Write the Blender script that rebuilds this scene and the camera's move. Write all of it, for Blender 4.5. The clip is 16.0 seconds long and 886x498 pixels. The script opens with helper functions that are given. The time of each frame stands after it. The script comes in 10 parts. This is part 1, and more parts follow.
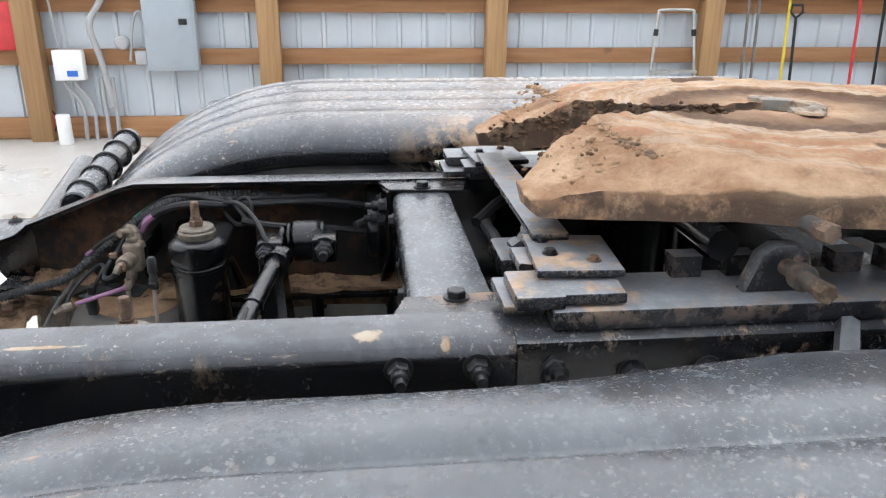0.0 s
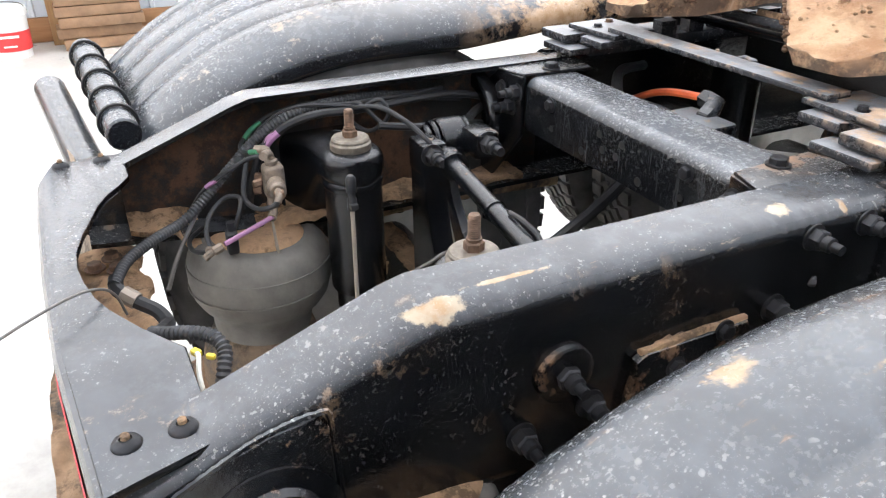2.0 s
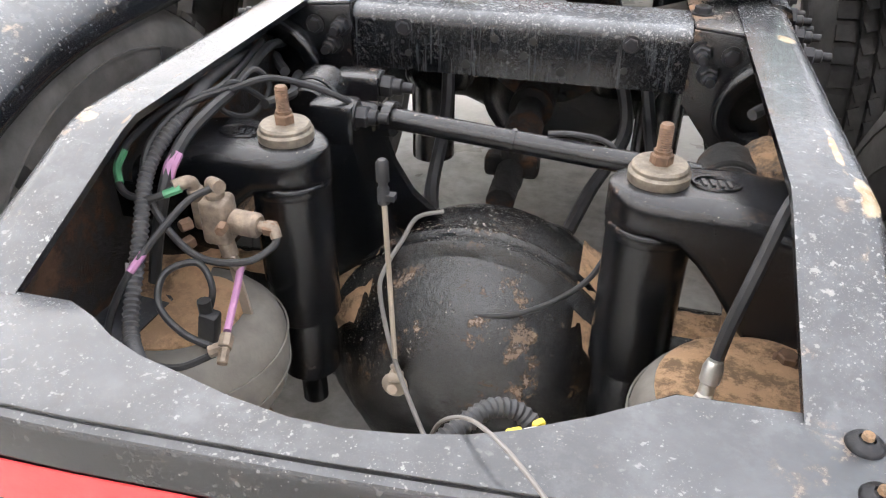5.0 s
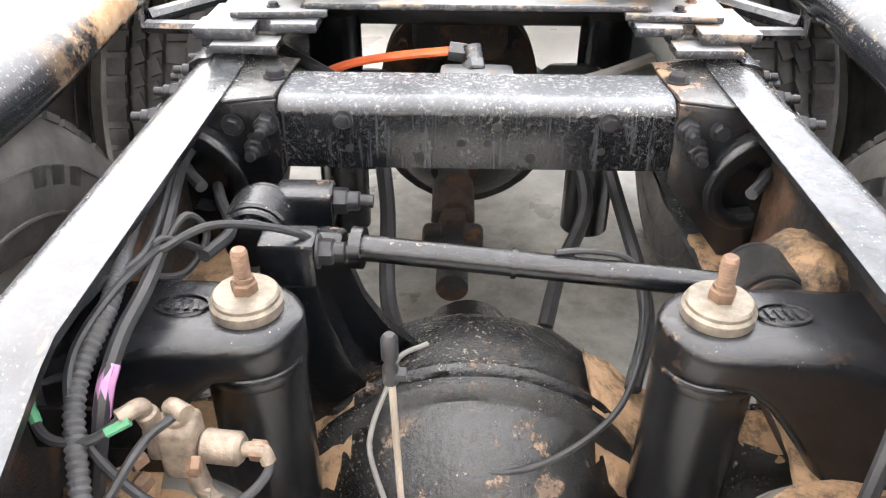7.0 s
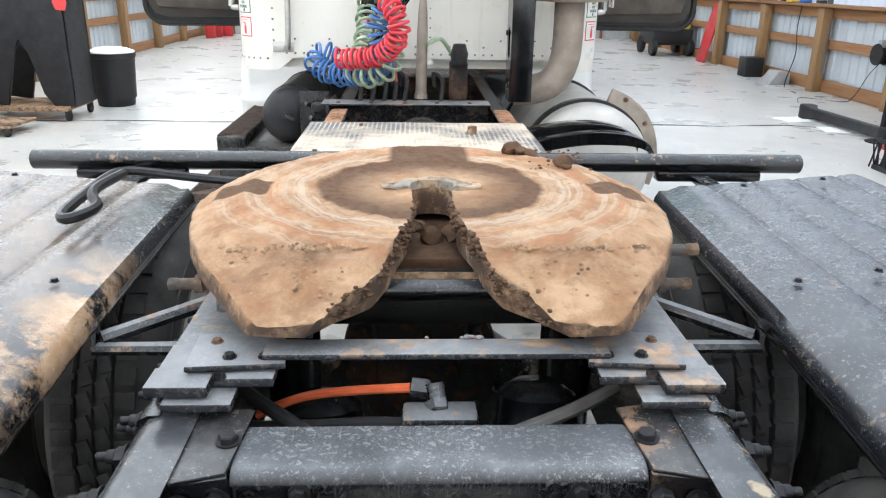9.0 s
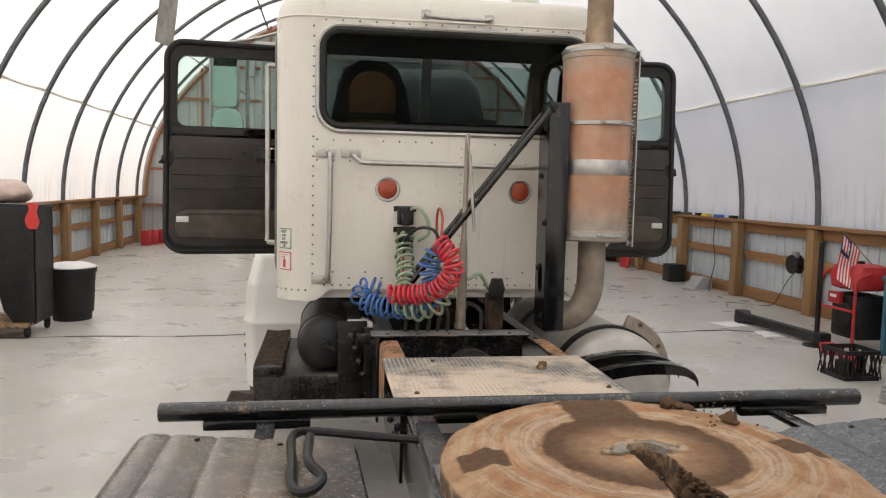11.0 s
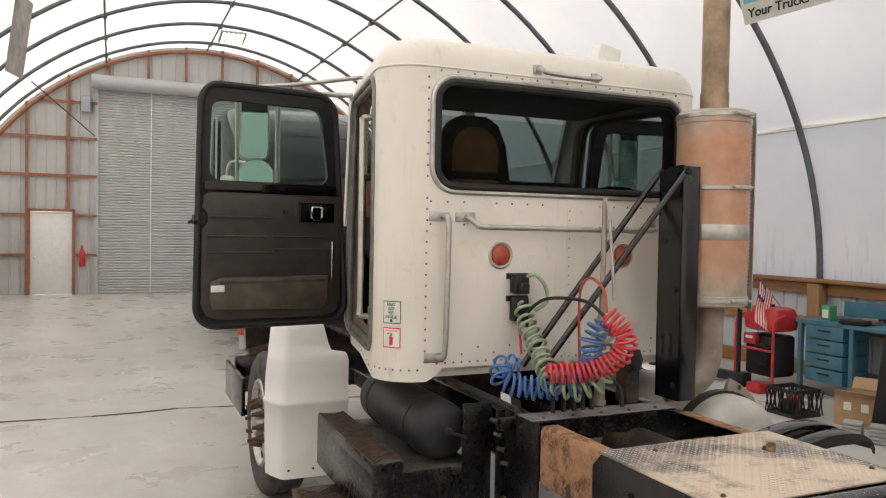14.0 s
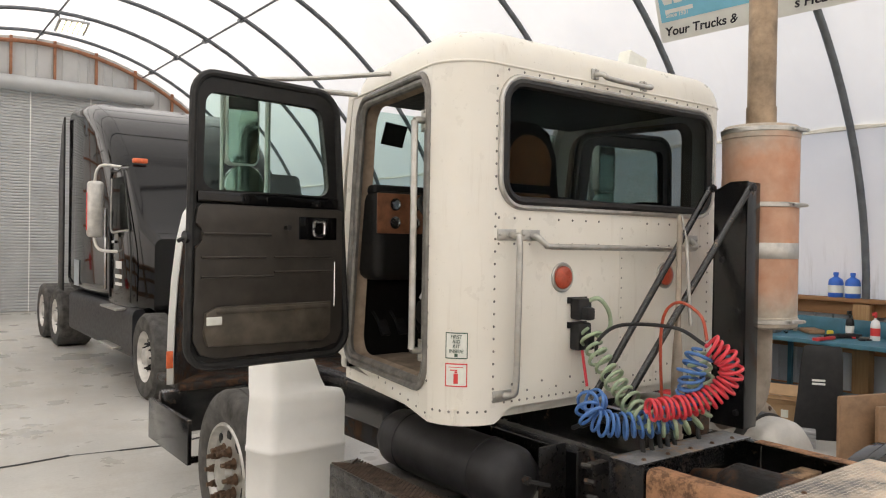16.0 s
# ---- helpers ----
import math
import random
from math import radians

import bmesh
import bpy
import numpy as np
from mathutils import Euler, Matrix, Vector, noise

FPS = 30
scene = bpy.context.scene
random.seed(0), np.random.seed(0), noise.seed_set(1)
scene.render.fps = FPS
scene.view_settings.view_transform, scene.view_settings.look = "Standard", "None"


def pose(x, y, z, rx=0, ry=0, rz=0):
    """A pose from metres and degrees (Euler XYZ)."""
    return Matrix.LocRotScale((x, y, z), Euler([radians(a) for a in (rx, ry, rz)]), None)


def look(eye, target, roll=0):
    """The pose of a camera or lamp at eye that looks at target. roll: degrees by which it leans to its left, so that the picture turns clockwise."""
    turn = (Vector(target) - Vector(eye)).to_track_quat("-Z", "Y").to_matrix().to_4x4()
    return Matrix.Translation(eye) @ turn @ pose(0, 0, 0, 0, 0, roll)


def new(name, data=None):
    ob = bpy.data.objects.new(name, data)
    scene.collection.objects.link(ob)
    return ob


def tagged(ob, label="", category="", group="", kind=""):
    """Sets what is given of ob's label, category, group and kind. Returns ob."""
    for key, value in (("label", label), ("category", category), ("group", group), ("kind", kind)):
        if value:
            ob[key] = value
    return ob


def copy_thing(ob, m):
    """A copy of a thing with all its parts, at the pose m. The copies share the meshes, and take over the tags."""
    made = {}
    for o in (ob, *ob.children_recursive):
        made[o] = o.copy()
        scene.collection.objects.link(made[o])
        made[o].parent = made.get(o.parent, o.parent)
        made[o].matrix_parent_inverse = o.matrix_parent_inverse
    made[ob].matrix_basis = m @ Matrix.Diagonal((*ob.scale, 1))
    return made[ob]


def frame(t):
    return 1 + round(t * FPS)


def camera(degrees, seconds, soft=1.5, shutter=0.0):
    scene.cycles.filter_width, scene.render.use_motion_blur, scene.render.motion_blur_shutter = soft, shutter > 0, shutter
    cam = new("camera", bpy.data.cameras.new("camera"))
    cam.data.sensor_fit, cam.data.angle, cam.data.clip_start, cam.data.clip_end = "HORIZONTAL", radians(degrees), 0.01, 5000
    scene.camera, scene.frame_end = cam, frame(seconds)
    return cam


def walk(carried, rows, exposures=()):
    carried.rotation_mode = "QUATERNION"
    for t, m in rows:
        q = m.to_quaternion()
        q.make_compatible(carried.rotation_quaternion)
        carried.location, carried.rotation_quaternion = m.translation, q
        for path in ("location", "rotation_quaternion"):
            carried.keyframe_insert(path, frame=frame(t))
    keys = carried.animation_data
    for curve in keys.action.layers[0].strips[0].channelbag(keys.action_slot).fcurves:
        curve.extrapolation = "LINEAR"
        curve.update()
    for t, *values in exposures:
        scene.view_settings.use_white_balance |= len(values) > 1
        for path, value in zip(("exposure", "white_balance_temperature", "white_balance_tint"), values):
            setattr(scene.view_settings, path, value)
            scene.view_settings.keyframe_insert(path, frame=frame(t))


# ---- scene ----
cam = camera(60.6, 16.0, 1.15)
PATH = [
    (0, (1.222, -0.119, 1.399), (-0.652, 0.083, 0.73), 0.4),
    (0.5, (1.164, -0.302, 1.384), (-0.702, -0.073, 0.699), 0.3),
    (1, (1.069, -0.503, 1.381), (-0.734, -0.174, 0.582), 0.1),
    (1.5, (1.022, -0.68, 1.38), (-0.701, -0.202, 0.485), -0.2),
    (2, (0.981, -0.844, 1.392), (-0.615, -0.089, 0.452), -0.4),
    (2.5, (0.843, -0.951, 1.367), (-0.585, 0.043, 0.38), -0.7),
    (3, (0.675, -1.04, 1.35), (-0.503, 0.208, 0.322), -0.6),
    (3.5, (0.549, -1.166, 1.335), (-0.434, 0.221, 0.281), -0.6),
    (4, (0.423, -1.273, 1.341), (-0.335, 0.24, 0.275), -0.3),
    (4.2, (0.37, -1.283, 1.335), (-0.302, 0.265, 0.263), -0.1),
    (6.3, (-0.002, -1.227, 1.345), (-0.113, 0.442, 0.249), 0.2),
    (6.5, (-0.008, -1.193, 1.355), (-0.09, 0.474, 0.253), 0.2),
    (7, (-0.03, -1.051, 1.389), (-0.055, 0.623, 0.295), 0.4),
    (7.5, (-0.03, -0.956, 1.429), (-0.02, 0.722, 0.342), 0.3),
    (8, (-0.021, -0.925, 1.487), (0.018, 0.8, 0.475), 0.5),
    (8.5, (-0.023, -0.907, 1.546), (0.038, 0.9, 0.692), 0.7),
    (9, (-0.038, -0.901, 1.598), (0.042, 0.982, 0.927), 0.9),
    (9.5, (-0.11, -0.921, 1.651), (0.026, 1.006, 1.133), 1.0),
    (10, (-0.278, -1.003, 1.709), (-0.077, 0.953, 1.346), 1.1),
    (10.2, (-0.367, -1.038, 1.726), (-0.151, 0.925, 1.41), 1.1),
    (12.3, (-1.37, -0.807, 1.875), (-0.819, 1.115, 1.826), 1.1),
    (12.5, (-1.488, -0.779, 1.884), (-0.898, 1.132, 1.835), 1.0),
    (13, (-1.737, -0.601, 1.877), (-1.075, 1.286, 1.824), 1.0),
    (13.5, (-1.966, -0.383, 1.89), (-1.241, 1.481, 1.836), 1.0),
    (14, (-2.231, -0.174, 1.886), (-1.43, 1.658, 1.836), 1.0),
    (14.5, (-2.456, 0.031, 1.903), (-1.556, 1.816, 1.852), 1.0),
    (15, (-2.609, 0.324, 1.905), (-1.616, 2.059, 1.855), 0.9),
    (15.5, (-2.785, 0.577, 1.904), (-1.671, 2.237, 1.866), 0.9),
    (16, (-2.958, 0.811, 1.919), (-1.762, 2.413, 1.9), 0.9),
]
walk(cam, [(t, look(eye, target, roll)) for t, eye, target, roll in PATH],
     [(0.0, 2.22, 6500, 7), (1.5, 2.52, 6600, 8), (3.0, 3.12, 6800, 9), (4.2, 2.93, 6850, 10), (6.5, 3.68, 7200, 10), (7.3, 3.87, 7150, 9), (8.0, 3.22, 7000, 7), (8.7, 2.5, 6450, 5), (9.5, 2.03, 6350, 4), (10.2, 1.47, 6950, 9), (12.4, 1.12, 7950, 11), (16.0, 1.38, 7750, 10)])

# world, sun and exposure
world = bpy.data.worlds.new("sky")
scene.world = world
world.use_nodes = True
wn = world.node_tree.nodes
sky = wn.new("ShaderNodeTexSky")
sky.sky_type = "NISHITA"
sky.sun_disc = False
sky.sun_elevation, sky.sun_rotation = radians(60), radians(217)
wn["Background"].inputs["Strength"].default_value = 0.15
world.node_tree.links.new(sky.outputs["Color"], wn["Background"].inputs["Color"])
sun = new("sun", bpy.data.lights.new("sun", "SUN"))
sun.data.energy, sun.data.angle, sun.data.color = 4.0, radians(12), (1.0, 0.96, 0.9)
sun.matrix_basis = look((-6, -8, 17.3), (0, 0, 0))

# ---- materials ----


class Nodes:
    """A small node material builder."""

    def __init__(self, name, mat=None):
        self.mat = mat or bpy.data.materials.new(name)
        self.mat.use_nodes = True
        self.tree = self.mat.node_tree
        self.bsdf = self.tree.nodes["Principled BSDF"]
        self.coord = self.add("ShaderNodeTexCoord").outputs["Object"]

    def add(self, kind, **values):
        n = self.tree.nodes.new(kind)
        for key, value in values.items():
            if key in n.inputs:
                n.inputs[key].default_value = value
        return n

    def link(self, a, b):
        self.tree.links.new(a, b)

    def noise(self, scale, detail=4.0, rough=0.6, stretch=None):
        n = self.add("ShaderNodeTexNoise", Scale=scale, Detail=detail, Roughness=rough)
        src = self.coord
        if stretch:
            m = self.add("ShaderNodeMapping", Scale=stretch)
            self.link(src, m.inputs["Vector"])
            src = m.outputs["Vector"]
        self.link(src, n.inputs["Vector"])
        return n.outputs["Fac"]

    def ramp(self, fac, lo, hi, a=0.0, b=1.0):
        n = self.add("ShaderNodeMapRange")
        n.inputs["From Min"].default_value, n.inputs["From Max"].default_value = lo, hi
        n.inputs["To Min"].default_value, n.inputs["To Max"].default_value = a, b
        self.link(fac, n.inputs["Value"])
        return n.outputs["Result"]

    def mul(self, a, b, op="MULTIPLY"):
        n = self.add("ShaderNodeMath")
        n.operation = op
        for i, v in enumerate((a, b)):
            if isinstance(v, (int, float)):
                n.inputs[i].default_value = v
            else:
                self.link(v, n.inputs[i])
        return n.outputs[0]

    def mix(self, fac, a, b):
        n = self.add("ShaderNodeMix")
        n.data_type = "RGBA"
        if isinstance(fac, (int, float)):
            n.inputs[0].default_value = fac
        else:
            self.link(fac, n.inputs[0])
        for i, v in ((6, a), (7, b)):
            if isinstance(v, tuple):
                n.inputs[i].default_value = (*v, 1.0)
            else:
                self.link(v, n.inputs[i])
        return n.outputs[2]

    def dots(self, scale, rare):
        """Scattered ragged round spots of mixed size; rare: how few."""
        warp = self.add("ShaderNodeTexNoise", Scale=scale * 1.4, Detail=2.0)
        self.link(self.coord, warp.inputs["Vector"])
        m = self.add("ShaderNodeVectorMath")
        m.operation = "MULTIPLY_ADD"
        self.link(warp.outputs["Color"], m.inputs[0])
        m.inputs[1].default_value = (0.5 / scale,) * 3
        self.link(self.coord, m.inputs[2])
        v = self.add("ShaderNodeTexVoronoi", Scale=scale)
        self.link(m.outputs[0], v.inputs["Vector"])
        s = self.add("ShaderNodeSeparateXYZ")
        self.link(v.outputs["Color"], s.inputs[0])
        size = self.ramp(s.outputs["X"], rare, 1.0, 0.0, 0.3)
        return self.ramp(self.mul(v.outputs["Distance"], size, "SUBTRACT"), 0.0, -0.08)

    def up(self, lo=0.3, hi=0.9):
        g = self.add("ShaderNodeNewGeometry")
        s = self.add("ShaderNodeSeparateXYZ")
        self.link(g.outputs["Normal"], s.inputs[0])
        return self.ramp(s.outputs["Z"], lo, hi)

    def done(self, color, rough=0.5, metal=0.0, bump=None, strength=0.3, distance=0.004, spec=None):
        for value, slot in ((color, "Base Color"), (rough, "Roughness"), (metal, "Metallic")):
            if isinstance(value, tuple):
                self.bsdf.inputs[slot].default_value = (*value, 1.0)
            elif isinstance(value, (int, float)):
                self.bsdf.inputs[slot].default_value = value
            else:
                self.link(value, self.bsdf.inputs[slot])
        if spec is not None:
            self.bsdf.inputs["Specular IOR Level"].default_value = spec
        if bump is not None:
            b = self.add("ShaderNodeBump", Strength=strength, Distance=distance)
            self.link(bump, b.inputs["Height"])
            self.link(b.outputs["Normal"], self.bsdf.inputs["Normal"])
        return self.mat


def plain(name, color, rough=0.5, metal=0.0, vary=0.25, scale=12.0, bump=0.15, fine=160.0):
    """A surface of one colour with cloudy variation, fine grain and relief."""
    n = Nodes(name)
    dark = tuple(c * (1 - vary) for c in color)
    light = tuple(min(1.0, c * (1 + vary)) for c in color)
    c = n.mix(n.ramp(n.noise(scale, 6), 0.3, 0.7), dark, light)
    g = n.noise(fine, 3)
    c = n.mix(n.ramp(g, 0.55, 0.8, 0, 0.25), c, dark)
    return n.done(c, n.ramp(n.noise(scale * 2.3, 5), 0.3, 0.7, rough * 0.85, min(1, rough * 1.15)), metal, g, bump, 0.002, 0.5 if max(color) > 0.1 else 0.28)


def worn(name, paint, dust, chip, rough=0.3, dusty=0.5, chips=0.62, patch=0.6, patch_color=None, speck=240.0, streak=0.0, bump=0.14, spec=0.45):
    """Painted metal: thin road film with roof sheen painted on upward faces, irregular pale chips, and patches of rust
    and dry mud.
    """
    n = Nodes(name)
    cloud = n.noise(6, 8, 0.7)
    # pale film on upward faces: dust, plus the roof's sheen put in as colour
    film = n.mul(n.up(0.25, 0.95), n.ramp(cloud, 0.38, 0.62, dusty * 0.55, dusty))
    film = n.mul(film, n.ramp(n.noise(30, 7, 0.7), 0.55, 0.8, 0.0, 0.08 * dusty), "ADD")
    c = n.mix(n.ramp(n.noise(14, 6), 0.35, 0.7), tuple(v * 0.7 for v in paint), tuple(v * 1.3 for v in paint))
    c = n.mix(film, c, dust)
    # fine and coarse chips
    dense = n.ramp(n.noise(4.5, 7, 0.75), 0.42, 0.6)
    fine = n.dots(speck * 1.1, chips)
    big = n.dots(speck * 0.5, chips + 0.2)
    grit = n.ramp(n.noise(speck * 1.6, 5, 0.8), chips + 0.02, chips + 0.09, 0.0, 0.5)
    fleck = n.ramp(n.noise(max(140.0, speck * 0.42), 3, 0.55), chips + 0.06, chips + 0.1, 0.0, 0.6)
    spots = n.mul(n.mul(n.mul(fine, n.mul(big, 0.75), "MAXIMUM"), n.mul(grit, fleck, "MAXIMUM"), "MAXIMUM"), n.mul(dense, n.up(-0.3, 0.7)))
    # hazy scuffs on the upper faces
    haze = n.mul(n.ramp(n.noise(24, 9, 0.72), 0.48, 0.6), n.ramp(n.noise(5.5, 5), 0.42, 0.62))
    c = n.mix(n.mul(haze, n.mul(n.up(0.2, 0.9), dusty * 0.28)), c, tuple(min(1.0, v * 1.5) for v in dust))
    c = n.mix(n.mul(spots, 0.34), c, chip)
    if streak:
        st = n.ramp(n.noise(1.0, 5, 0.65, (130.0, 130.0, 9.0)), 0.56, 0.7)
        c = n.mix(n.mul(st, streak), c, dust)
    # mud and rust blotches with broken edges
    blot = n.mul(n.ramp(n.noise(13, 10, 0.75), patch, patch + 0.07), n.ramp(n.noise(2.3, 4), 0.42, 0.58))
    blot = n.mul(blot, n.up(-0.15, 0.5))
    tone = n.mix(n.ramp(n.noise(40, 5), 0.35, 0.7), tuple(v * 0.55 for v in (patch_color or chip)), patch_color or chip)
    c = n.mix(blot, c, tone)
    r = n.mul(n.ramp(film, 0, 0.6, rough, rough + 0.14), n.ramp(n.noise(45, 6), 0.3, 0.7, 0.75, 1.25))
    r = n.mul(r, n.mul(n.mul(blot, spots, "MAXIMUM"), 0.45), "ADD")
    h = n.mul(n.noise(85, 7, 0.7), n.mul(n.mul(blot, 0.5), n.mul(n.noise(16, 4), 0.8), "ADD"), "ADD")
    return n.done(c, r, 0.0, h, bump, 0.004, spec)


def muddy(name, mud, steel, level, rough=0.9, coarse=1.0):
    """Metal caked with dry mud; level: how much shows bare."""
    n = Nodes(name)
    a = n.noise(6, 10, 0.75)
    c = n.mix(n.ramp(n.noise(22, 9, 0.75), 0.455, 0.545), tuple(v * 0.4 for v in mud), mud)
    c = n.mix(n.ramp(n.noise(5, 7, 0.7), 0.48, 0.55, 0, 0.6), c, tuple(min(1, v * 1.35) for v in mud))
    c = n.mix(n.ramp(n.noise(140, 4), 0.55, 0.75, 0, 0.5), c, tuple(min(1, v * 1.5) for v in mud))
    c = n.mix(n.ramp(a, level, level + 0.09), c, steel)
    b = n.mul(n.noise(150, 8, 0.85), n.mul(n.noise(22, 7, 0.7), 1.8 * coarse), "ADD")
    return n.done(c, n.ramp(a, level, level + 0.12, rough, 0.42), 0.0, b, 0.85, 0.01)


M = {}
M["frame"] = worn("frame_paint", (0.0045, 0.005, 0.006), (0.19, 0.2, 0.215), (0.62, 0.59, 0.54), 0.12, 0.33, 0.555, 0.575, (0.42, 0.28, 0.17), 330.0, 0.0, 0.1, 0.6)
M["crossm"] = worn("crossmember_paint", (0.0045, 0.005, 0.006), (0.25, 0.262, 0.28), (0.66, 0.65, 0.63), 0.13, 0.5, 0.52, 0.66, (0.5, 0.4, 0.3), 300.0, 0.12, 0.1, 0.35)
M["inner"] = muddy("rust_and_mud", (0.12, 0.06, 0.032), (0.007, 0.0068, 0.0068), 0.43)
M["cast"] = worn("cast_black", (0.004, 0.0045, 0.0055), (0.08, 0.08, 0.085), (0.36, 0.27, 0.18), 0.13, 0.25, 0.65, 0.585, (0.28, 0.17, 0.1), bump=0.2)
M["axle"] = worn("axle_black", (0.0038, 0.0042, 0.0047), (0.045, 0.045, 0.045), (0.5, 0.4, 0.3), 0.13, 0.24, 0.57, 0.55, (0.42, 0.26, 0.15), 190.0, 0.0, 0.75, 0.7)
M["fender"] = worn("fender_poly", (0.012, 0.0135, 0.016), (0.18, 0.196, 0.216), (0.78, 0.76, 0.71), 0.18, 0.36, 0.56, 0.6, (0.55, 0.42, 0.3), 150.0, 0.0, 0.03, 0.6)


def scrape(mat):
    """Peeled paint and dry mud along the inner roll, amidships."""
    nt = mat.node_tree
    bsdf = nt.nodes["Principled BSDF"]
    old = bsdf.inputs["Base Color"].links[0].from_socket
    n = Nodes("", mat)
    sp = n.add("ShaderNodeSeparateXYZ")
    n.link(n.coord, sp.inputs[0])
    band = n.mul(n.mul(n.ramp(sp.outputs["X"], -0.72, -0.63), n.ramp(sp.outputs["X"], -0.3, -0.4)), n.ramp(n.mul(n.mul(sp.outputs["Y"], 1.22, "ADD"), 1.0, "ABSOLUTE"), 0.34, 0.12))
    edge = n.mul(band, n.ramp(n.noise(9, 10, 0.75), 0.44, 0.52))
    n.link(n.mix(edge, old, n.mix(n.ramp(n.noise(30, 7, 0.7), 0.42, 0.58), (0.36, 0.22, 0.12), (0.48, 0.33, 0.21))), bsdf.inputs["Base Color"])


scrape(M["fender"])


def rubbed(mat, spots, lanes):
    """Cream and tan paint damage: ragged spots (centre, radii) and streaks along lanes (x, y and z ranges)."""
    bsdf = mat.node_tree.nodes["Principled BSDF"]
    old = bsdf.inputs["Base Color"].links[0].from_socket
    n = Nodes("", mat)
    rag = n.ramp(n.noise(34, 8, 0.7), 0.2, 0.8, -0.75, 0.75)
    hit = None
    for centre, radii in spots:
        d = n.add("ShaderNodeVectorMath")
        d.operation = "SUBTRACT"
        n.link(n.coord, d.inputs[0])
        d.inputs[1].default_value = centre
        q = n.add("ShaderNodeVectorMath")
        q.operation = "DIVIDE"
        n.link(d.outputs[0], q.inputs[0])
        q.inputs[1].default_value = radii
        e = n.add("ShaderNodeVectorMath")
        e.operation = "LENGTH"
        n.link(q.outputs[0], e.inputs[0])
        f = n.ramp(n.mul(e.outputs["Value"], rag, "ADD"), 1.0, 0.72)
        hit = f if hit is None else n.mul(hit, f, "MAXIMUM")
    sp = n.add("ShaderNodeSeparateXYZ")
    n.link(n.coord, sp.inputs[0])
    streak = n.ramp(n.noise(1.0, 7, 0.7, (75.0, 16.0, 50.0)), 0.62, 0.7, 0.0, 0.6)
    tan = None
    for lane in lanes:
        f = streak
        for axis, (lo, hi) in zip("XYZ", lane):
            w = 0.2 * (hi - lo)
            f = n.mul(f, n.mul(n.ramp(sp.outputs[axis], lo, lo + w), n.ramp(sp.outputs[axis], hi, hi - w)))
        tan = f if tan is None else n.mul(tan, f, "MAXIMUM")
    c = n.mix(tan, old, n.mix(n.ramp(n.noise(18, 5), 0.4, 0.6), (0.36, 0.2, 0.11), (0.42, 0.33, 0.23)))
    c = n.mix(hit, c, n.mix(n.ramp(n.noise(26, 6), 0.45, 0.6), (0.36, 0.29, 0.2), (0.3, 0.19, 0.1)))
    n.link(c, bsdf.inputs["Base Color"])


def settled(mat):
    """Brown road dust settled on the fender of the muddier side, thickest along the grooves."""
    bsdf = mat.node_tree.nodes["Principled BSDF"]
    old = bsdf.inputs["Base Color"].links[0].from_socket
    n = Nodes("", mat)
    sp = n.add("ShaderNodeSeparateXYZ")
    n.link(n.coord, sp.inputs[0])
    side = n.mul(n.ramp(sp.outputs["X"], -0.6, -0.75), n.ramp(sp.outputs["Y"], -2.0, -1.4))
    lines = n.ramp(n.mul(n.mul(n.mul(sp.outputs["X"], 0.765, "ADD"), 1 / 0.118), 1.0, "PINGPONG"), 0.14, 0.0, 0.0, 0.6)
    film = n.mul(n.mul(n.ramp(n.noise(5, 7, 0.7), 0.4, 0.62, 0.12, 0.5), n.mul(lines, n.ramp(n.noise(9, 6), 0.4, 0.6)), "MAXIMUM"), side)
    n.link(n.mix(n.mul(film, n.up(0.2, 0.9)), old, (0.36, 0.26, 0.18)), bsdf.inputs["Base Color"])


settled(M["fender"])
rubbed(M["frame"], [((0.415, -2.085, 0.99), (0.013, 0.038, 0.02)), ((0.4, -1.99, 1.0), (0.005, 0.06, 0.02)), ((0.4, -1.62, 1.0), (0.014, 0.022, 0.015)), ((0.42, -1.53, 0.99), (0.012, 0.008, 0.015)), ((-0.4, -2.1, 1.0), (0.015, 0.01, 0.02))], [((0.34, 0.445), (-2.35, -1.3), (0.95, 1.02)), ((-0.44, -0.33), (-2.2, -1.4), (0.97, 1.02))])
rubbed(M["fender"], [((0.655, -1.94, 1.02), (0.018, 0.028, 0.04)), ((0.72, -1.86, 1.04), (0.008, 0.03, 0.03))], [((0.66, 1.0), (-2.2, -1.55), (0.85, 1.12)), ((0.58, 0.66), (-2.2, -0.9), (0.9, 1.1))])
M["bolt"] = plain("bolt_steel", (0.022, 0.022, 0.024), 0.35, 0.3, 0.5, 40, 0.3)
M["rustbolt"] = plain("rusty_bolt", (0.14, 0.085, 0.055), 0.65, 0.4, 0.5, 60, 0.5)
M["washer"] = plain("dusty_zinc", (0.17, 0.145, 0.115), 0.55, 0.4, 0.4, 60, 0.4)
M["rubber"] = plain("rubber_black", (0.022, 0.022, 0.022), 0.55, 0.0, 0.35, 20, 0.2)
M["tyre"] = plain("tyre_rubber", (0.078, 0.075, 0.071), 0.8, 0.0, 0.5, 9, 0.4)
M["flap"] = muddy("dusty_flap", (0.3, 0.23, 0.165), (0.09, 0.08, 0.07), 0.52)
M["piston"] = muddy("dusty_piston", (0.2, 0.14, 0.09), (0.05, 0.045, 0.04), 0.5)
M["bracket"] = worn("bracket_paint", (0.0045, 0.005, 0.006), (0.2, 0.2, 0.2), (0.5, 0.42, 0.34), 0.15, 0.3, 0.6, 0.5, (0.52, 0.3, 0.17), 260.0, 0.0, 0.25, 0.5)
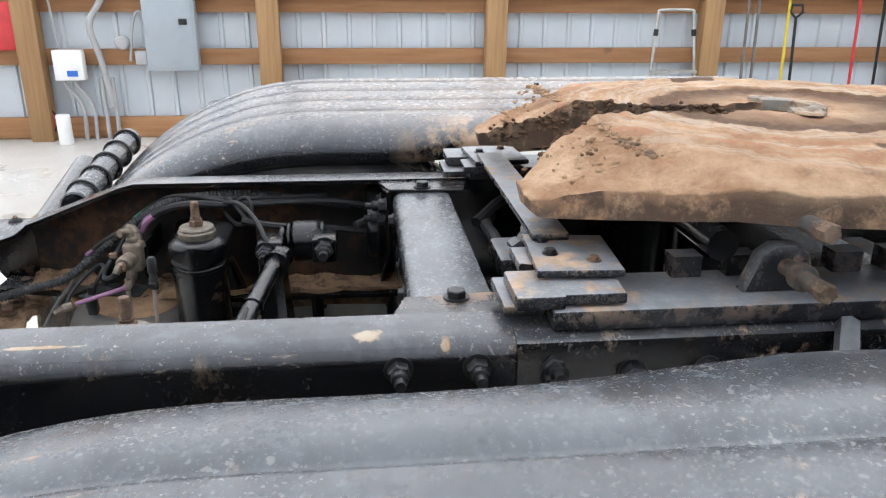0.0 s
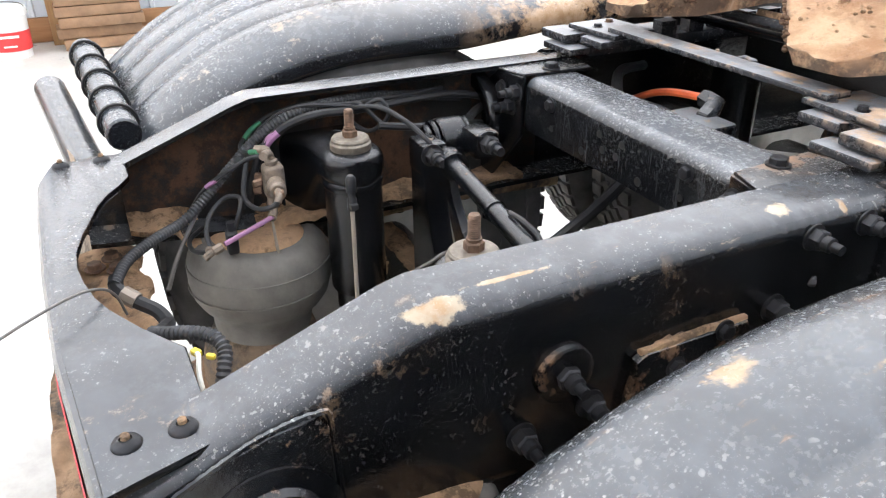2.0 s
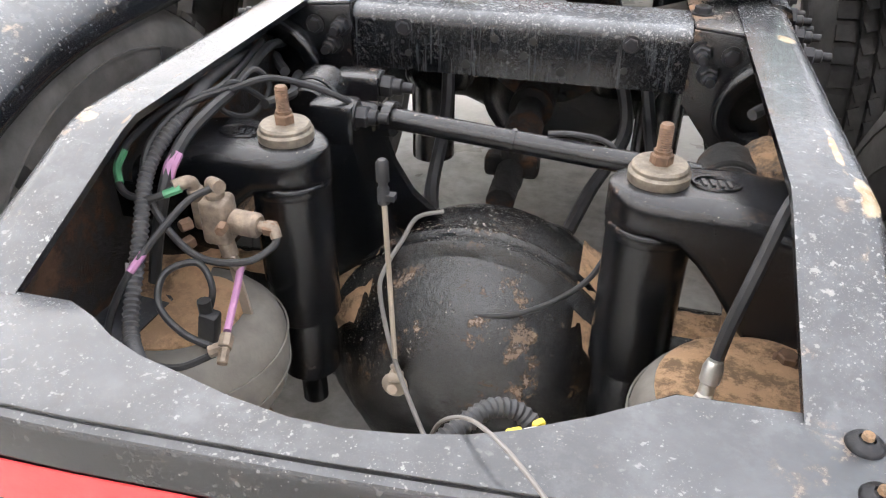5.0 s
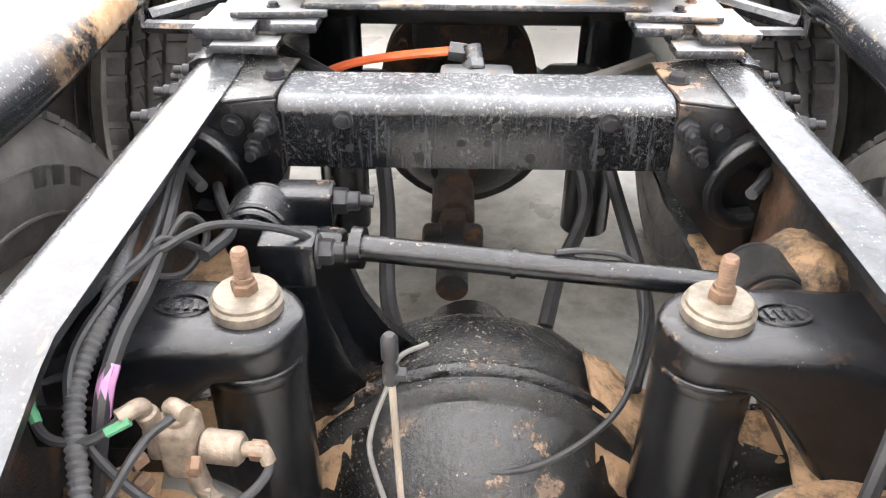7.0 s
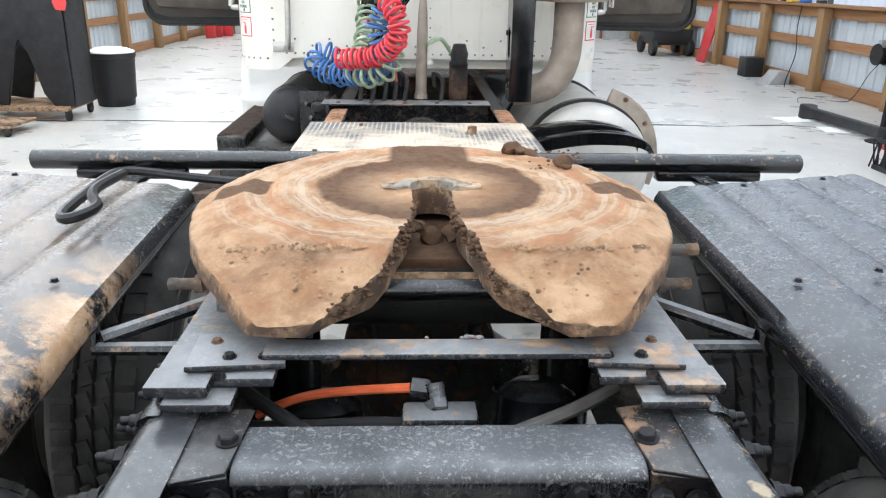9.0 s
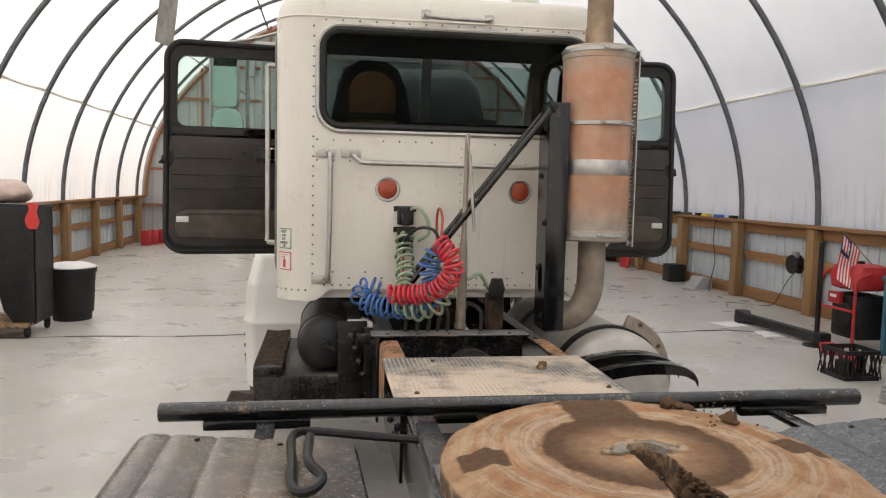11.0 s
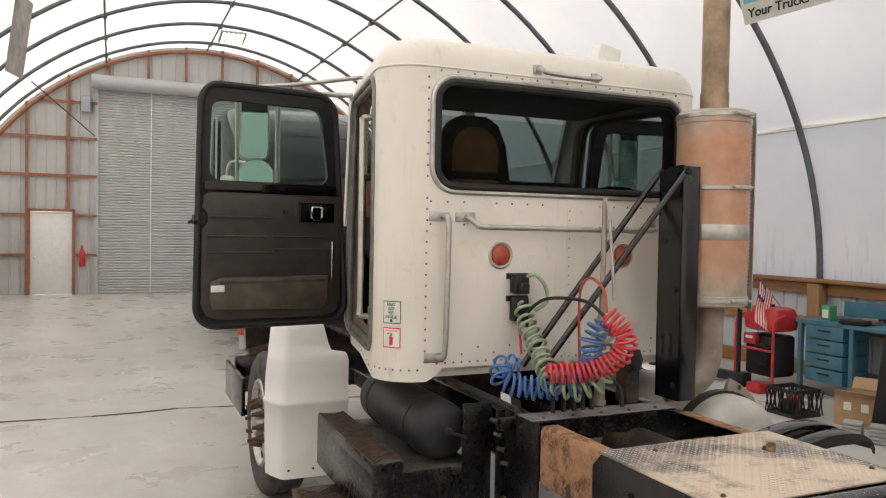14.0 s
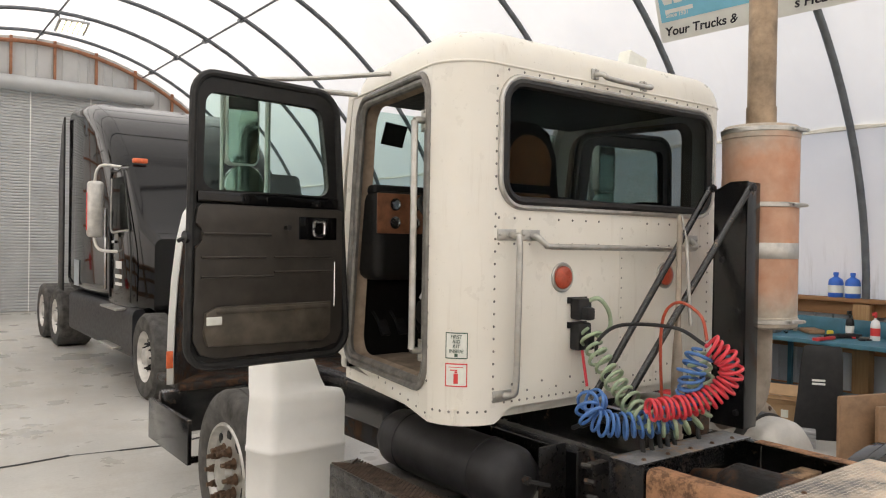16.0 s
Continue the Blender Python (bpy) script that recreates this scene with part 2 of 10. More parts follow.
M["bag"] = plain("bellows_rubber", (0.13, 0.12, 0.105), 0.75, 0.0, 0.35, 11, 0.3)
M["mud"] = muddy("dry_mud", (0.47, 0.295, 0.17), (0.17, 0.1, 0.062), 0.6)
M["grease"] = worn("greasy_black", (0.006, 0.006, 0.0065), (0.07, 0.06, 0.05), (0.3, 0.24, 0.18), 0.3, 0.4, 0.6, 0.54, (0.17, 0.1, 0.06), 200.0, 0.1, 0.35, 0.45)
M["jaw"] = muddy("pale_jaw", (0.56, 0.41, 0.28), (0.4, 0.37, 0.32), 0.52, 0.7, 0.4)
M["clod"] = plain("mud_clod", (0.1, 0.057, 0.034), 0.95, 0.0, 0.4, 30, 0.9)
M["soil"] = muddy("packed_soil", (0.38, 0.24, 0.14), (0.03, 0.026, 0.022), 0.52)
M["slide"] = worn("slide_rail", (0.018, 0.019, 0.022), (0.3, 0.31, 0.325), (0.65, 0.62, 0.57), 0.25, 0.7, 0.52, 0.52, (0.52, 0.36, 0.24))
M["hose"] = plain("hose_black", (0.02, 0.02, 0.021), 0.45, 0.0, 0.4, 25, 0.1)
M["loom"] = plain("loom_grey", (0.05, 0.05, 0.052), 0.6, 0.0, 0.3, 25, 0.1)
M["brass"] = plain("dusty_brass", (0.19, 0.15, 0.115), 0.55, 0.4, 0.45, 70, 0.5)
M["wire"] = plain("grey_wire", (0.13, 0.12, 0.11), 0.5, 0.0, 0.25, 30, 0.1)
M["pink"] = plain("pink_tube", (0.3, 0.14, 0.25), 0.5, 0, 0.2, 40, 0.1)
M["green"] = plain("green_tape", (0.05, 0.2, 0.1), 0.5, 0, 0.2, 40, 0.1)
M["orange"] = plain("orange_hose", (0.72, 0.14, 0.05), 0.45, 0, 0.2, 20, 0.1)
M["redtape"] = plain("reflective_red", (0.62, 0.04, 0.045), 0.35, 0, 0.2, 20, 0.05)
M["whitetape"] = plain("reflective_white", (0.68, 0.67, 0.6), 0.35, 0, 0.12, 14, 0.05)
M["fwhite"] = plain("fender_white", (0.84, 0.84, 0.81), 0.35, 0.0, 0.05, 3, 0.05, 40)
M["rivet"] = plain("rivet_grey", (0.2, 0.19, 0.175), 0.5, 0.3, 0.5, 30, 0.1)
M["alu"] = plain("dull_aluminium", (0.5, 0.49, 0.46), 0.38, 0.85, 0.2, 14, 0.1)
M["chrome"] = plain("chrome", (0.75, 0.75, 0.75), 0.12, 1.0, 0.05, 14, 0.02)
M["trim"] = plain("black_trim", (0.018, 0.018, 0.018), 0.4, 0.0, 0.3, 20, 0.1)
M["vinyl"] = plain("grey_brown_vinyl", (0.052, 0.046, 0.04), 0.42, 0.0, 0.25, 8, 0.35, 420)
M["vinyl2"] = plain("worn_vinyl_pocket", (0.085, 0.072, 0.057), 0.42, 0.0, 0.4, 9, 0.25, 300)
M["lamp_red"] = plain("amber_red_lens", (0.42, 0.07, 0.035), 0.3, 0.0, 0.25, 40, 0.1)
M["seat"] = plain("brown_leatherette", (0.55, 0.22, 0.07), 0.5, 0.0, 0.25, 12, 0.2)
M["seal"] = plain("worn_grey_seal", (0.2, 0.19, 0.175), 0.5, 0.35, 0.35, 14, 0.25)
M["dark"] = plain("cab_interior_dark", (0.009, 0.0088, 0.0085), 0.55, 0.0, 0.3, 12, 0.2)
M["floormat"] = plain("dusty_floor_mat", (0.3, 0.23, 0.17), 0.85, 0.0, 0.35, 9, 0.4)
M["dash"] = plain("wood_dash", (0.2, 0.085, 0.045), 0.4, 0.0, 0.35, 20, 0.1)
M["muffler"] = None
M["exhaust"] = plain("rusty_exhaust_pipe", (0.3, 0.22, 0.15), 0.5, 0.6, 0.45, 9, 0.2)
M["elbow"] = plain("dusty_elbow", (0.32, 0.27, 0.22), 0.6, 0.4, 0.3, 9, 0.2)
M["rustrail"] = muddy("rusty_rail_end", (0.42, 0.22, 0.12), (0.025, 0.02, 0.018), 0.56, 0.85, 0.4)
M["coil_red"] = plain("red_coil_hose", (0.68, 0.05, 0.07), 0.4, 0.0, 0.2, 30, 0.05)
M["coil_blue"] = plain("blue_coil_hose", (0.06, 0.17, 0.42), 0.45, 0.0, 0.25, 30, 0.05)
M["coil_green"] = plain("green_coil_cable", (0.33, 0.42, 0.28), 0.5, 0.0, 0.25, 30, 0.05)
M["tank"] = plain("black_air_tank", (0.022, 0.022, 0.024), 0.42, 0.0, 0.4, 8, 0.1)
M["stepgrip"] = plain("rusty_grip_step", (0.1, 0.07, 0.055), 0.7, 0.2, 0.5, 22, 0.5)
M["silver"] = plain("brushed_tank", (0.62, 0.6, 0.56), 0.35, 0.45, 0.2, 9, 0.1)
M["tankwhite"] = plain("dull_pale_tank", (0.5, 0.48, 0.44), 0.42, 0.15, 0.18, 7, 0.1)
M["stepbox"] = worn("scuffed_step_box", (0.007, 0.007, 0.0075), (0.16, 0.15, 0.135), (0.5, 0.47, 0.42), 0.25, 0.35, 0.5, 0.5, (0.3, 0.27, 0.23), 150.0, 0.25, 0.2, 0.5)
M["redsign"] = plain("sticker_red", (0.7, 0.05, 0.05), 0.5, 0, 0.08, 20, 0.02)
M["whitesign"] = plain("sticker_white", (0.75, 0.76, 0.7), 0.5, 0, 0.08, 20, 0.02)
M["greensign"] = plain("sticker_green", (0.05, 0.1, 0.07), 0.5, 0, 0.1, 20, 0.02)
M["lumber"] = None
M["steelframe"] = plain("galvanised_hoop", (0.13, 0.14, 0.15), 0.45, 0.5, 0.25, 6, 0.1)
M["rafter"] = plain("rust_primed_framing", (0.3, 0.13, 0.07), 0.8, 0, 0.3, 8, 0.3)
M["box_grey"] = plain("grey_enamel", (0.33, 0.37, 0.4), 0.45, 0, 0.08, 5, 0.05)
M["pvc"] = plain("grey_conduit", (0.36, 0.36, 0.36), 0.5, 0, 0.1, 10, 0.05)
M["white_plastic"] = plain("white_plastic", (0.75, 0.75, 0.73), 0.45, 0, 0.06, 10, 0.05)
M["black_plastic"] = plain("black_plastic", (0.02, 0.02, 0.021), 0.5, 0, 0.25, 12, 0.1)
M["red_paint"] = plain("red_paint", (0.5, 0.03, 0.035), 0.4, 0, 0.2, 12, 0.1)
M["blue_bench"] = plain("teal_blue_steel", (0.045, 0.16, 0.22), 0.45, 0, 0.2, 5, 0.1)
M["cardboard"] = plain("cardboard", (0.42, 0.27, 0.15), 0.85, 0, 0.12, 8, 0.1)
M["ply"] = plain("brown_panel", (0.27, 0.16, 0.09), 0.7, 0, 0.25, 9, 0.1)
M["blue_jug"] = plain("blue_jug", (0.02, 0.12, 0.5), 0.4, 0, 0.1, 10, 0.02)
M["black_gloss"] = worn("gloss_black_paint", (0.005, 0.005, 0.0055), (0.06, 0.06, 0.06), (0.15, 0.15, 0.15), 0.05, 0.1, 0.8, 0.8, (0.2, 0.18, 0.15), 120.0, 0.0, 0.0, 0.4)
M["yellow"] = plain("yellow_plastic", (0.65, 0.5, 0.05), 0.5, 0, 0.1, 20, 0.05)
M["greenbox"] = plain("green_carton", (0.04, 0.25, 0.12), 0.5, 0, 0.15, 20, 0.05)
M["paper"] = plain("white_paper", (0.78, 0.78, 0.76), 0.8, 0, 0.05, 5, 0.05)
M["bagskin"] = plain("pale_plastic_sack", (0.62, 0.48, 0.42), 0.5, 0, 0.2, 9, 0.5, 30)


def make_muffler():
    n = Nodes("heat_stained_muffler")
    s = n.add("ShaderNodeSeparateXYZ")
    n.link(n.coord, s.inputs[0])
    wob = n.mul(n.ramp(n.noise(5, 5), 0, 1, -0.14, 0.14), s.outputs["Z"], "ADD")
    lo = n.ramp(wob, 1.58, 1.74)
    hi = n.ramp(wob, 2.36, 2.52, 1.0, 0.0)
    rust = n.mul(lo, hi)
    rust = n.mul(rust, n.ramp(n.noise(3.5, 5), 0.3, 0.65, 0.55, 1.0))
    c = n.mix(n.ramp(n.noise(16, 6), 0.3, 0.7), (0.36, 0.31, 0.25), (0.5, 0.45, 0.38))
    r = n.mix(n.ramp(n.noise(11, 6), 0.3, 0.7), (0.5, 0.22, 0.12), (0.62, 0.34, 0.22))
    return n.done(n.mix(rust, c, r), 0.55, n.ramp(rust, 0, 1, 0.45, 0.1), n.noise(80, 4), 0.1, 0.002)


M["muffler"] = make_muffler()


def make_cab():
    n = Nodes("cream_cab_paint")
    c = n.mix(n.ramp(n.noise(2.2, 6), 0.3, 0.7), (0.73, 0.7, 0.62), (0.8, 0.775, 0.705))
    c = n.mix(n.ramp(n.noise(1.0, 6, 0.7, (22.0, 22.0, 1.3)), 0.58, 0.75, 0, 0.35), c, (0.5, 0.44, 0.35))
    c = n.mix(n.ramp(n.noise(34, 8, 0.8), 0.64, 0.68, 0, 0.6), c, (0.3, 0.25, 0.2))
    return n.done(c, n.ramp(n.noise(9, 6), 0.3, 0.7, 0.24, 0.42), 0.0, n.noise(5, 4), 0.06, 0.01)


M["cab"] = make_cab()


def make_lumber(name, a, b, axis):
    n = Nodes(name)
    st = [26.0, 26.0, 26.0]
    st[axis] = 1.6
    g = n.noise(1.0, 6, 0.6, tuple(st))
    c = n.mix(n.ramp(g, 0.3, 0.7), a, b)
    k = n.ramp(n.noise(3.0, 2, 0.5), 0.7, 0.76)
    c = n.mix(n.mul(k, 0.7), c, tuple(v * 0.35 for v in a))
    info = n.add("ShaderNodeObjectInfo")
    c = n.mix(n.mul(info.outputs["Random"], 0.35), c, tuple(v * 0.6 for v in a))
    return n.done(c, 0.7, 0, g, 0.25, 0.003)


M["lumber_y"] = make_lumber("treated_lumber_rail", (0.27, 0.125, 0.05), (0.4, 0.21, 0.095), 1)
M["lumber_z"] = make_lumber("treated_lumber_post", (0.25, 0.135, 0.055), (0.4, 0.24, 0.11), 2)


def make_floor():
    n = Nodes("polished_concrete")
    a = n.noise(0.4, 8, 0.65)
    c = n.mix(n.ramp(a, 0.35, 0.65), (0.47, 0.46, 0.43), (0.6, 0.585, 0.545))
    c = n.mix(n.ramp(n.noise(1.1, 9, 0.72), 0.5, 0.7, 0, 0.45), c, (0.4, 0.35, 0.28))
    c = n.mix(n.ramp(n.noise(4.2, 9, 0.75), 0.52, 0.72, 0, 0.35), c, (0.36, 0.34, 0.3))
    c = n.mix(n.ramp(n.noise(2.0, 6, 0.7), 0.56, 0.66, 0, 0.4), c, (0.68, 0.67, 0.64))
    c = n.mix(n.ramp(n.noise(38, 6), 0.4, 0.75, 0, 0.22), c, (0.27, 0.26, 0.24))
    streaks = n.ramp(n.noise(1.0, 6, 0.7, (0.5, 6.0, 1.0)), 0.58, 0.7, 0, 0.3)
    c = n.mix(streaks, c, (0.38, 0.35, 0.3))
    sp = n.add("ShaderNodeSeparateXYZ")
    n.link(n.coord, sp.inputs[0])
    # shade below the rear bogie painted into the slab, with trodden dirt and drips
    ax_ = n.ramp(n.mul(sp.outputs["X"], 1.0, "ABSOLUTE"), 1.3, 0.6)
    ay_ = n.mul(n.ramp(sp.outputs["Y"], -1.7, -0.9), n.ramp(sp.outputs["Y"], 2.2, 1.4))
    shade_grime = n.mul(n.mul(ax_, ay_), n.ramp(n.noise(2.6, 8, 0.7), 0.3, 0.55, 0.55, 0.95))
    c = n.mix(shade_grime, c, n.mix(n.ramp(n.noise(9, 7, 0.7), 0.35, 0.65), (0.1, 0.095, 0.085), (0.22, 0.21, 0.19)))
    c = n.mix(n.mul(n.dots(3.2, 0.8), 0.5), c, (0.2, 0.17, 0.14))
    return n.done(c, n.ramp(n.noise(1.4, 5), 0.3, 0.7, 0.22, 0.42), 0, n.noise(90, 4), 0.04, 0.002, 0.4)


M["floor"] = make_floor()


def make_fabric(name="white_cover_fabric", gain=1.0, through_light=0.5):
    n = Nodes(name)
    c = n.mix(n.ramp(n.noise(0.7, 6, 0.6), 0.3, 0.7), tuple(v * gain for v in (0.61, 0.615, 0.63)), tuple(v * gain for v in (0.69, 0.69, 0.695)))
    c = n.mix(n.ramp(n.noise(1.0, 5, 0.7, (1.0, 5.0, 0.6)), 0.6, 0.8, 0, 0.25), c, (0.6, 0.58, 0.54))
    s = n.add("ShaderNodeSeparateXYZ")
    n.link(n.coord, s.inputs[0])
    low = n.mul(n.ramp(s.outputs["Z"], 1.3, 2.1, 1, 0), n.ramp(n.noise(1.0, 6, 0.7, (1.0, 9.0, 0.9)), 0.52, 0.68))
    c = n.mix(n.mul(low, 0.5), c, (0.25, 0.22, 0.19))
    n.done(c, 0.75, 0, n.noise(3, 5), 0.2, 0.02, 0.2)
    t = n.add("ShaderNodeBsdfTranslucent")
    n.link(c, t.inputs["Color"])
    m = n.add("ShaderNodeMixShader", Fac=through_light)
    n.link(n.bsdf.outputs[0], m.inputs[1])
    n.link(t.outputs[0], m.inputs[2])
    n.link(m.outputs[0], n.tree.nodes["Material Output"].inputs["Surface"])
    return n.mat


M["fabric"] = make_fabric()
M["unseen_fabric"] = make_fabric("unseen_end_fabric", 1.0, 0.5)
M["siding"] = plain("white_steel_siding", (0.54, 0.585, 0.62), 0.35, 0.0, 0.08, 1.5, 0.03, 30)
M["siding_grey"] = plain("weathered_siding", (0.47, 0.47, 0.46), 0.5, 0.0, 0.1, 1.5, 0.05, 30)
M["roller"] = plain("roller_door_grey", (0.44, 0.45, 0.45), 0.5, 0.2, 0.08, 2, 0.05)
M["band"] = plain("seam_band", (0.62, 0.6, 0.54), 0.7, 0, 0.1, 6, 0.1)


def make_glass(name, tint, rough=0.02, ior=1.45):
    n = Nodes(name)
    n.bsdf.inputs["Transmission Weight"].default_value = 1.0
    n.bsdf.inputs["IOR"].default_value = ior
    return n.done(tint, rough)


M["glass"] = make_glass("green_tinted_glass", (0.6, 0.76, 0.71), 0.0, 1.2)
M["glass_dark"] = make_glass("dark_tinted_glass", (0.23, 0.265, 0.265), 0.0, 1.1)
M["mirror"] = plain("mirror_glass", (0.42, 0.5, 0.47), 0.05, 1.0, 0.02, 3, 0.0)


def make_plate():
    n = Nodes("diamond_plate")
    v = n.add("ShaderNodeTexVoronoi", Scale=38.0)
    m = n.add("ShaderNodeMapping", Rotation=(0, 0, 0.785), Scale=(1.0, 0.55, 1.0))
    n.link(n.coord, m.inputs["Vector"])
    n.link(m.outputs["Vector"], v.inputs["Vector"])
    a = n.noise(3.2, 7, 0.65)
    c = n.mix(n.ramp(n.noise(60, 5), 0.3, 0.7), (0.1, 0.1, 0.1), (0.25, 0.245, 0.235))
    c = n.mix(n.ramp(a, 0.4, 0.54, 0, 0.95), c, (0.66, 0.54, 0.42))
    return n.done(c, 0.65, n.ramp(a, 0.42, 0.6, 0.4, 0.0), n.noise(120, 4), 0.3, 0.003)


M["plate"] = make_plate()
M["lug"] = plain("worn_tread_lug", (0.5, 0.46, 0.4), 0.5, 0.3, 0.4, 6, 0.2)

# ---- geometry helpers ----


def part(name, bm, material, parent=None, label="", angle=38):
    """Links a bmesh as one mesh object under a thing or a part."""
    bmesh.ops.recalc_face_normals(bm, faces=bm.faces)
    lim = radians(angle)
    for f in bm.faces:
        f.smooth = True
    for e in bm.edges:
        if len(e.link_faces) == 2:
            e.smooth = e.calc_face_angle(0.0) < lim
    me = bpy.data.meshes.new(name)
    bm.to_mesh(me)
    bm.free()
    me.materials.append(M[material])
    ob = new(name, me)
    ob.parent = parent
    if label:
        ob["label"] = label
    return ob


def thing(name, label, category, at=(0, 0, 0), group="", kind=""):
    ob = new(name)
    ob.empty_display_size = 0.1
    ob.location = at
    return tagged(ob, label, category, group, kind)


def setting(name, bm, material, label="", category=""):
    return tagged(part(name, bm, material), label, category, "", "structure")


def B():
    return bmesh.new()


def box(bm, c, s, rot=None, bev=0.0, seg=2):
    """A box at c with sides s; rot: a Matrix; bev: rounded edges."""
    m = Matrix.Translation(c) @ (rot.to_4x4() if rot else Matrix.Identity(4)) @ Matrix.Diagonal((*s, 1))
    r = bmesh.ops.create_cube(bm, size=1.0, matrix=m)
    if bev:
        es = list({e for v in r["verts"] for e in v.link_edges})
        bmesh.ops.bevel(bm, geom=es, offset=bev, segments=seg, affect="EDGES", profile=0.5)
    return bm


def frame_of(axis):
    z = Vector(axis).normalized()
    x = z.orthogonal().normalized() if abs(z.z) < 0.999 else Vector((1, 0, 0))
    return x, z.cross(x), z


def ring(bm, c, axes, r, seg):
    x, y, _ = axes
    return [bm.verts.new(Vector(c) + (x * math.cos(a) + y * math.sin(a)) * r) for a in (2 * math.pi * i / seg for i in range(seg))]


def skin(bm, a, b):
    n = len(a)
    for i in range(n):
        bm.faces.new((a[i], a[(i + 1) % n], b[(i + 1) % n], b[i]))


def lathe(bm, prof, at, axis=(0, 0, 1), seg=24):
    """A turned shape: prof is (radius, height) from one end to the other along axis."""
    axes = frame_of(axis)
    last = None
    for k, (r, h) in enumerate(prof):
        c = Vector(at) + axes[2] * h
        cur = ring(bm, c, axes, max(r, 1e-4), seg)
        if last:
            skin(bm, last, cur)
        else:
            bm.faces.new(list(reversed(cur)))
        last = cur
    bm.faces.new(last)
    return bm


def cyl(bm, p0, p1, r, r2=None, seg=16, bev=0.0):
    d = Vector(p1) - Vector(p0)
    h = d.length
    r2 = r if r2 is None else r2
    prof = [(r, 0), (r2, h)] if not bev else [(r - bev, 0), (r, bev), (r2, h - bev), (r2 - bev, h)]
    return lathe(bm, prof, p0, d, seg)


def smooth_line(pts, n=8):
    """A smooth line through the points."""
    p = [Vector(v) for v in pts]
    if len(p) < 3:
        return p
    p = [p[0] * 2 - p[1]] + p + [p[-1] * 2 - p[-2]]
    out = []
    for i in range(1, len(p) - 2):
        for k in range(n):
            t = k / n
            a, b, c, d = p[i - 1], p[i], p[i + 1], p[i + 2]
            out.append(0.5 * ((2 * b) + (c - a) * t + (2 * a - 5 * b + 4 * c - d) * t * t + (3 * b - a - 3 * c + d) * t ** 3))
    return out + [p[-2]]


def tube(bm, pts, r, seg=8, ribs=0.0, closed=False):
    """A round bar or hose along pts; ribs: depth of corrugation."""
    p = [Vector(v) for v in pts]
    x, last, first = None, None, None
    for i, c in enumerate(p):
        if closed:
            d = p[(i + 1) % len(p)] - p[i - 1]
        else:
            d = p[min(i + 1, len(p) - 1)] - p[max(i - 1, 0)]
        d.normalize()
        x = (x - d * x.dot(d)).normalized() if x is not None else d.orthogonal().normalized()
        cur = ring(bm, c, (x, d.cross(x), d), r - (ribs if i % 2 else 0), seg)
        if last:
            skin(bm, last, cur)
        else:
            first = cur
        last = cur
    if closed:
        skin(bm, last, first)
    else:
        bm.faces.new(list(reversed(first)))
        bm.faces.new(last)
    return bm


def resample(pts, step):
    p = [Vector(v) for v in pts]
    out, carry = [p[0]], 0.0
    for a, b in zip(p, p[1:]):
        d = (b - a).length
        s = step - carry
        while s <= d:
            out.append(a.lerp(b, s / d))
            s += step
        carry = d - (s - step)
    return out


def prism(bm, pts, vec, bev=0.0):
    """A plate: the polygon pts carried along vec."""
    a = [bm.verts.new(p) for p in pts]
    b = [bm.verts.new(Vector(p) + Vector(vec)) for p in pts]
    fs = [bm.faces.new(list(reversed(a))), bm.faces.new(b)]
    skin(bm, a, b)
    if bev:
        es = list({e for f in fs for e in f.edges})
        bmesh.ops.bevel(bm, geom=es, offset=bev, segments=2, affect="EDGES", profile=0.5)
    return bm


def rrect(w, h, r, n=5):
    """A rectangle with rounded corners round the origin, as (u, v)."""
    out = []
    for sx, sy, a0 in ((1, 1, 0), (-1, 1, 90), (-1, -1, 180), (1, -1, 270)):
        for k in range(n + 1):
            a = radians(a0 + 90 * k / n)
            out.append((sx * (w / 2 - r) + r * math.cos(a), sy * (h / 2 - r) + r * math.sin(a)))
    return out


def loft(bm, sections, cap=True):
    """Joins closed sections of the same number of points."""
    rows = [[bm.verts.new(p) for p in s] for s in sections]
    for a, b in zip(rows, rows[1:]):
        skin(bm, a, b)
    if cap:
        bm.faces.new(list(reversed(rows[0])))
        bm.faces.new(rows[-1])
    return bm


def hexa(bm, at, axis, r, h):
    axes = frame_of(axis)
    a = ring(bm, at, axes, r, 6)
    b = ring(bm, Vector(at) + axes[2] * h * 0.85, axes, r, 6)
    c = ring(bm, Vector(at) + axes[2] * h, axes, r * 0.86, 6)
    skin(bm, a, b)
    skin(bm, b, c)
    bm.faces.new(list(reversed(a)))
    bm.faces.new(c)


BOLTS = {}


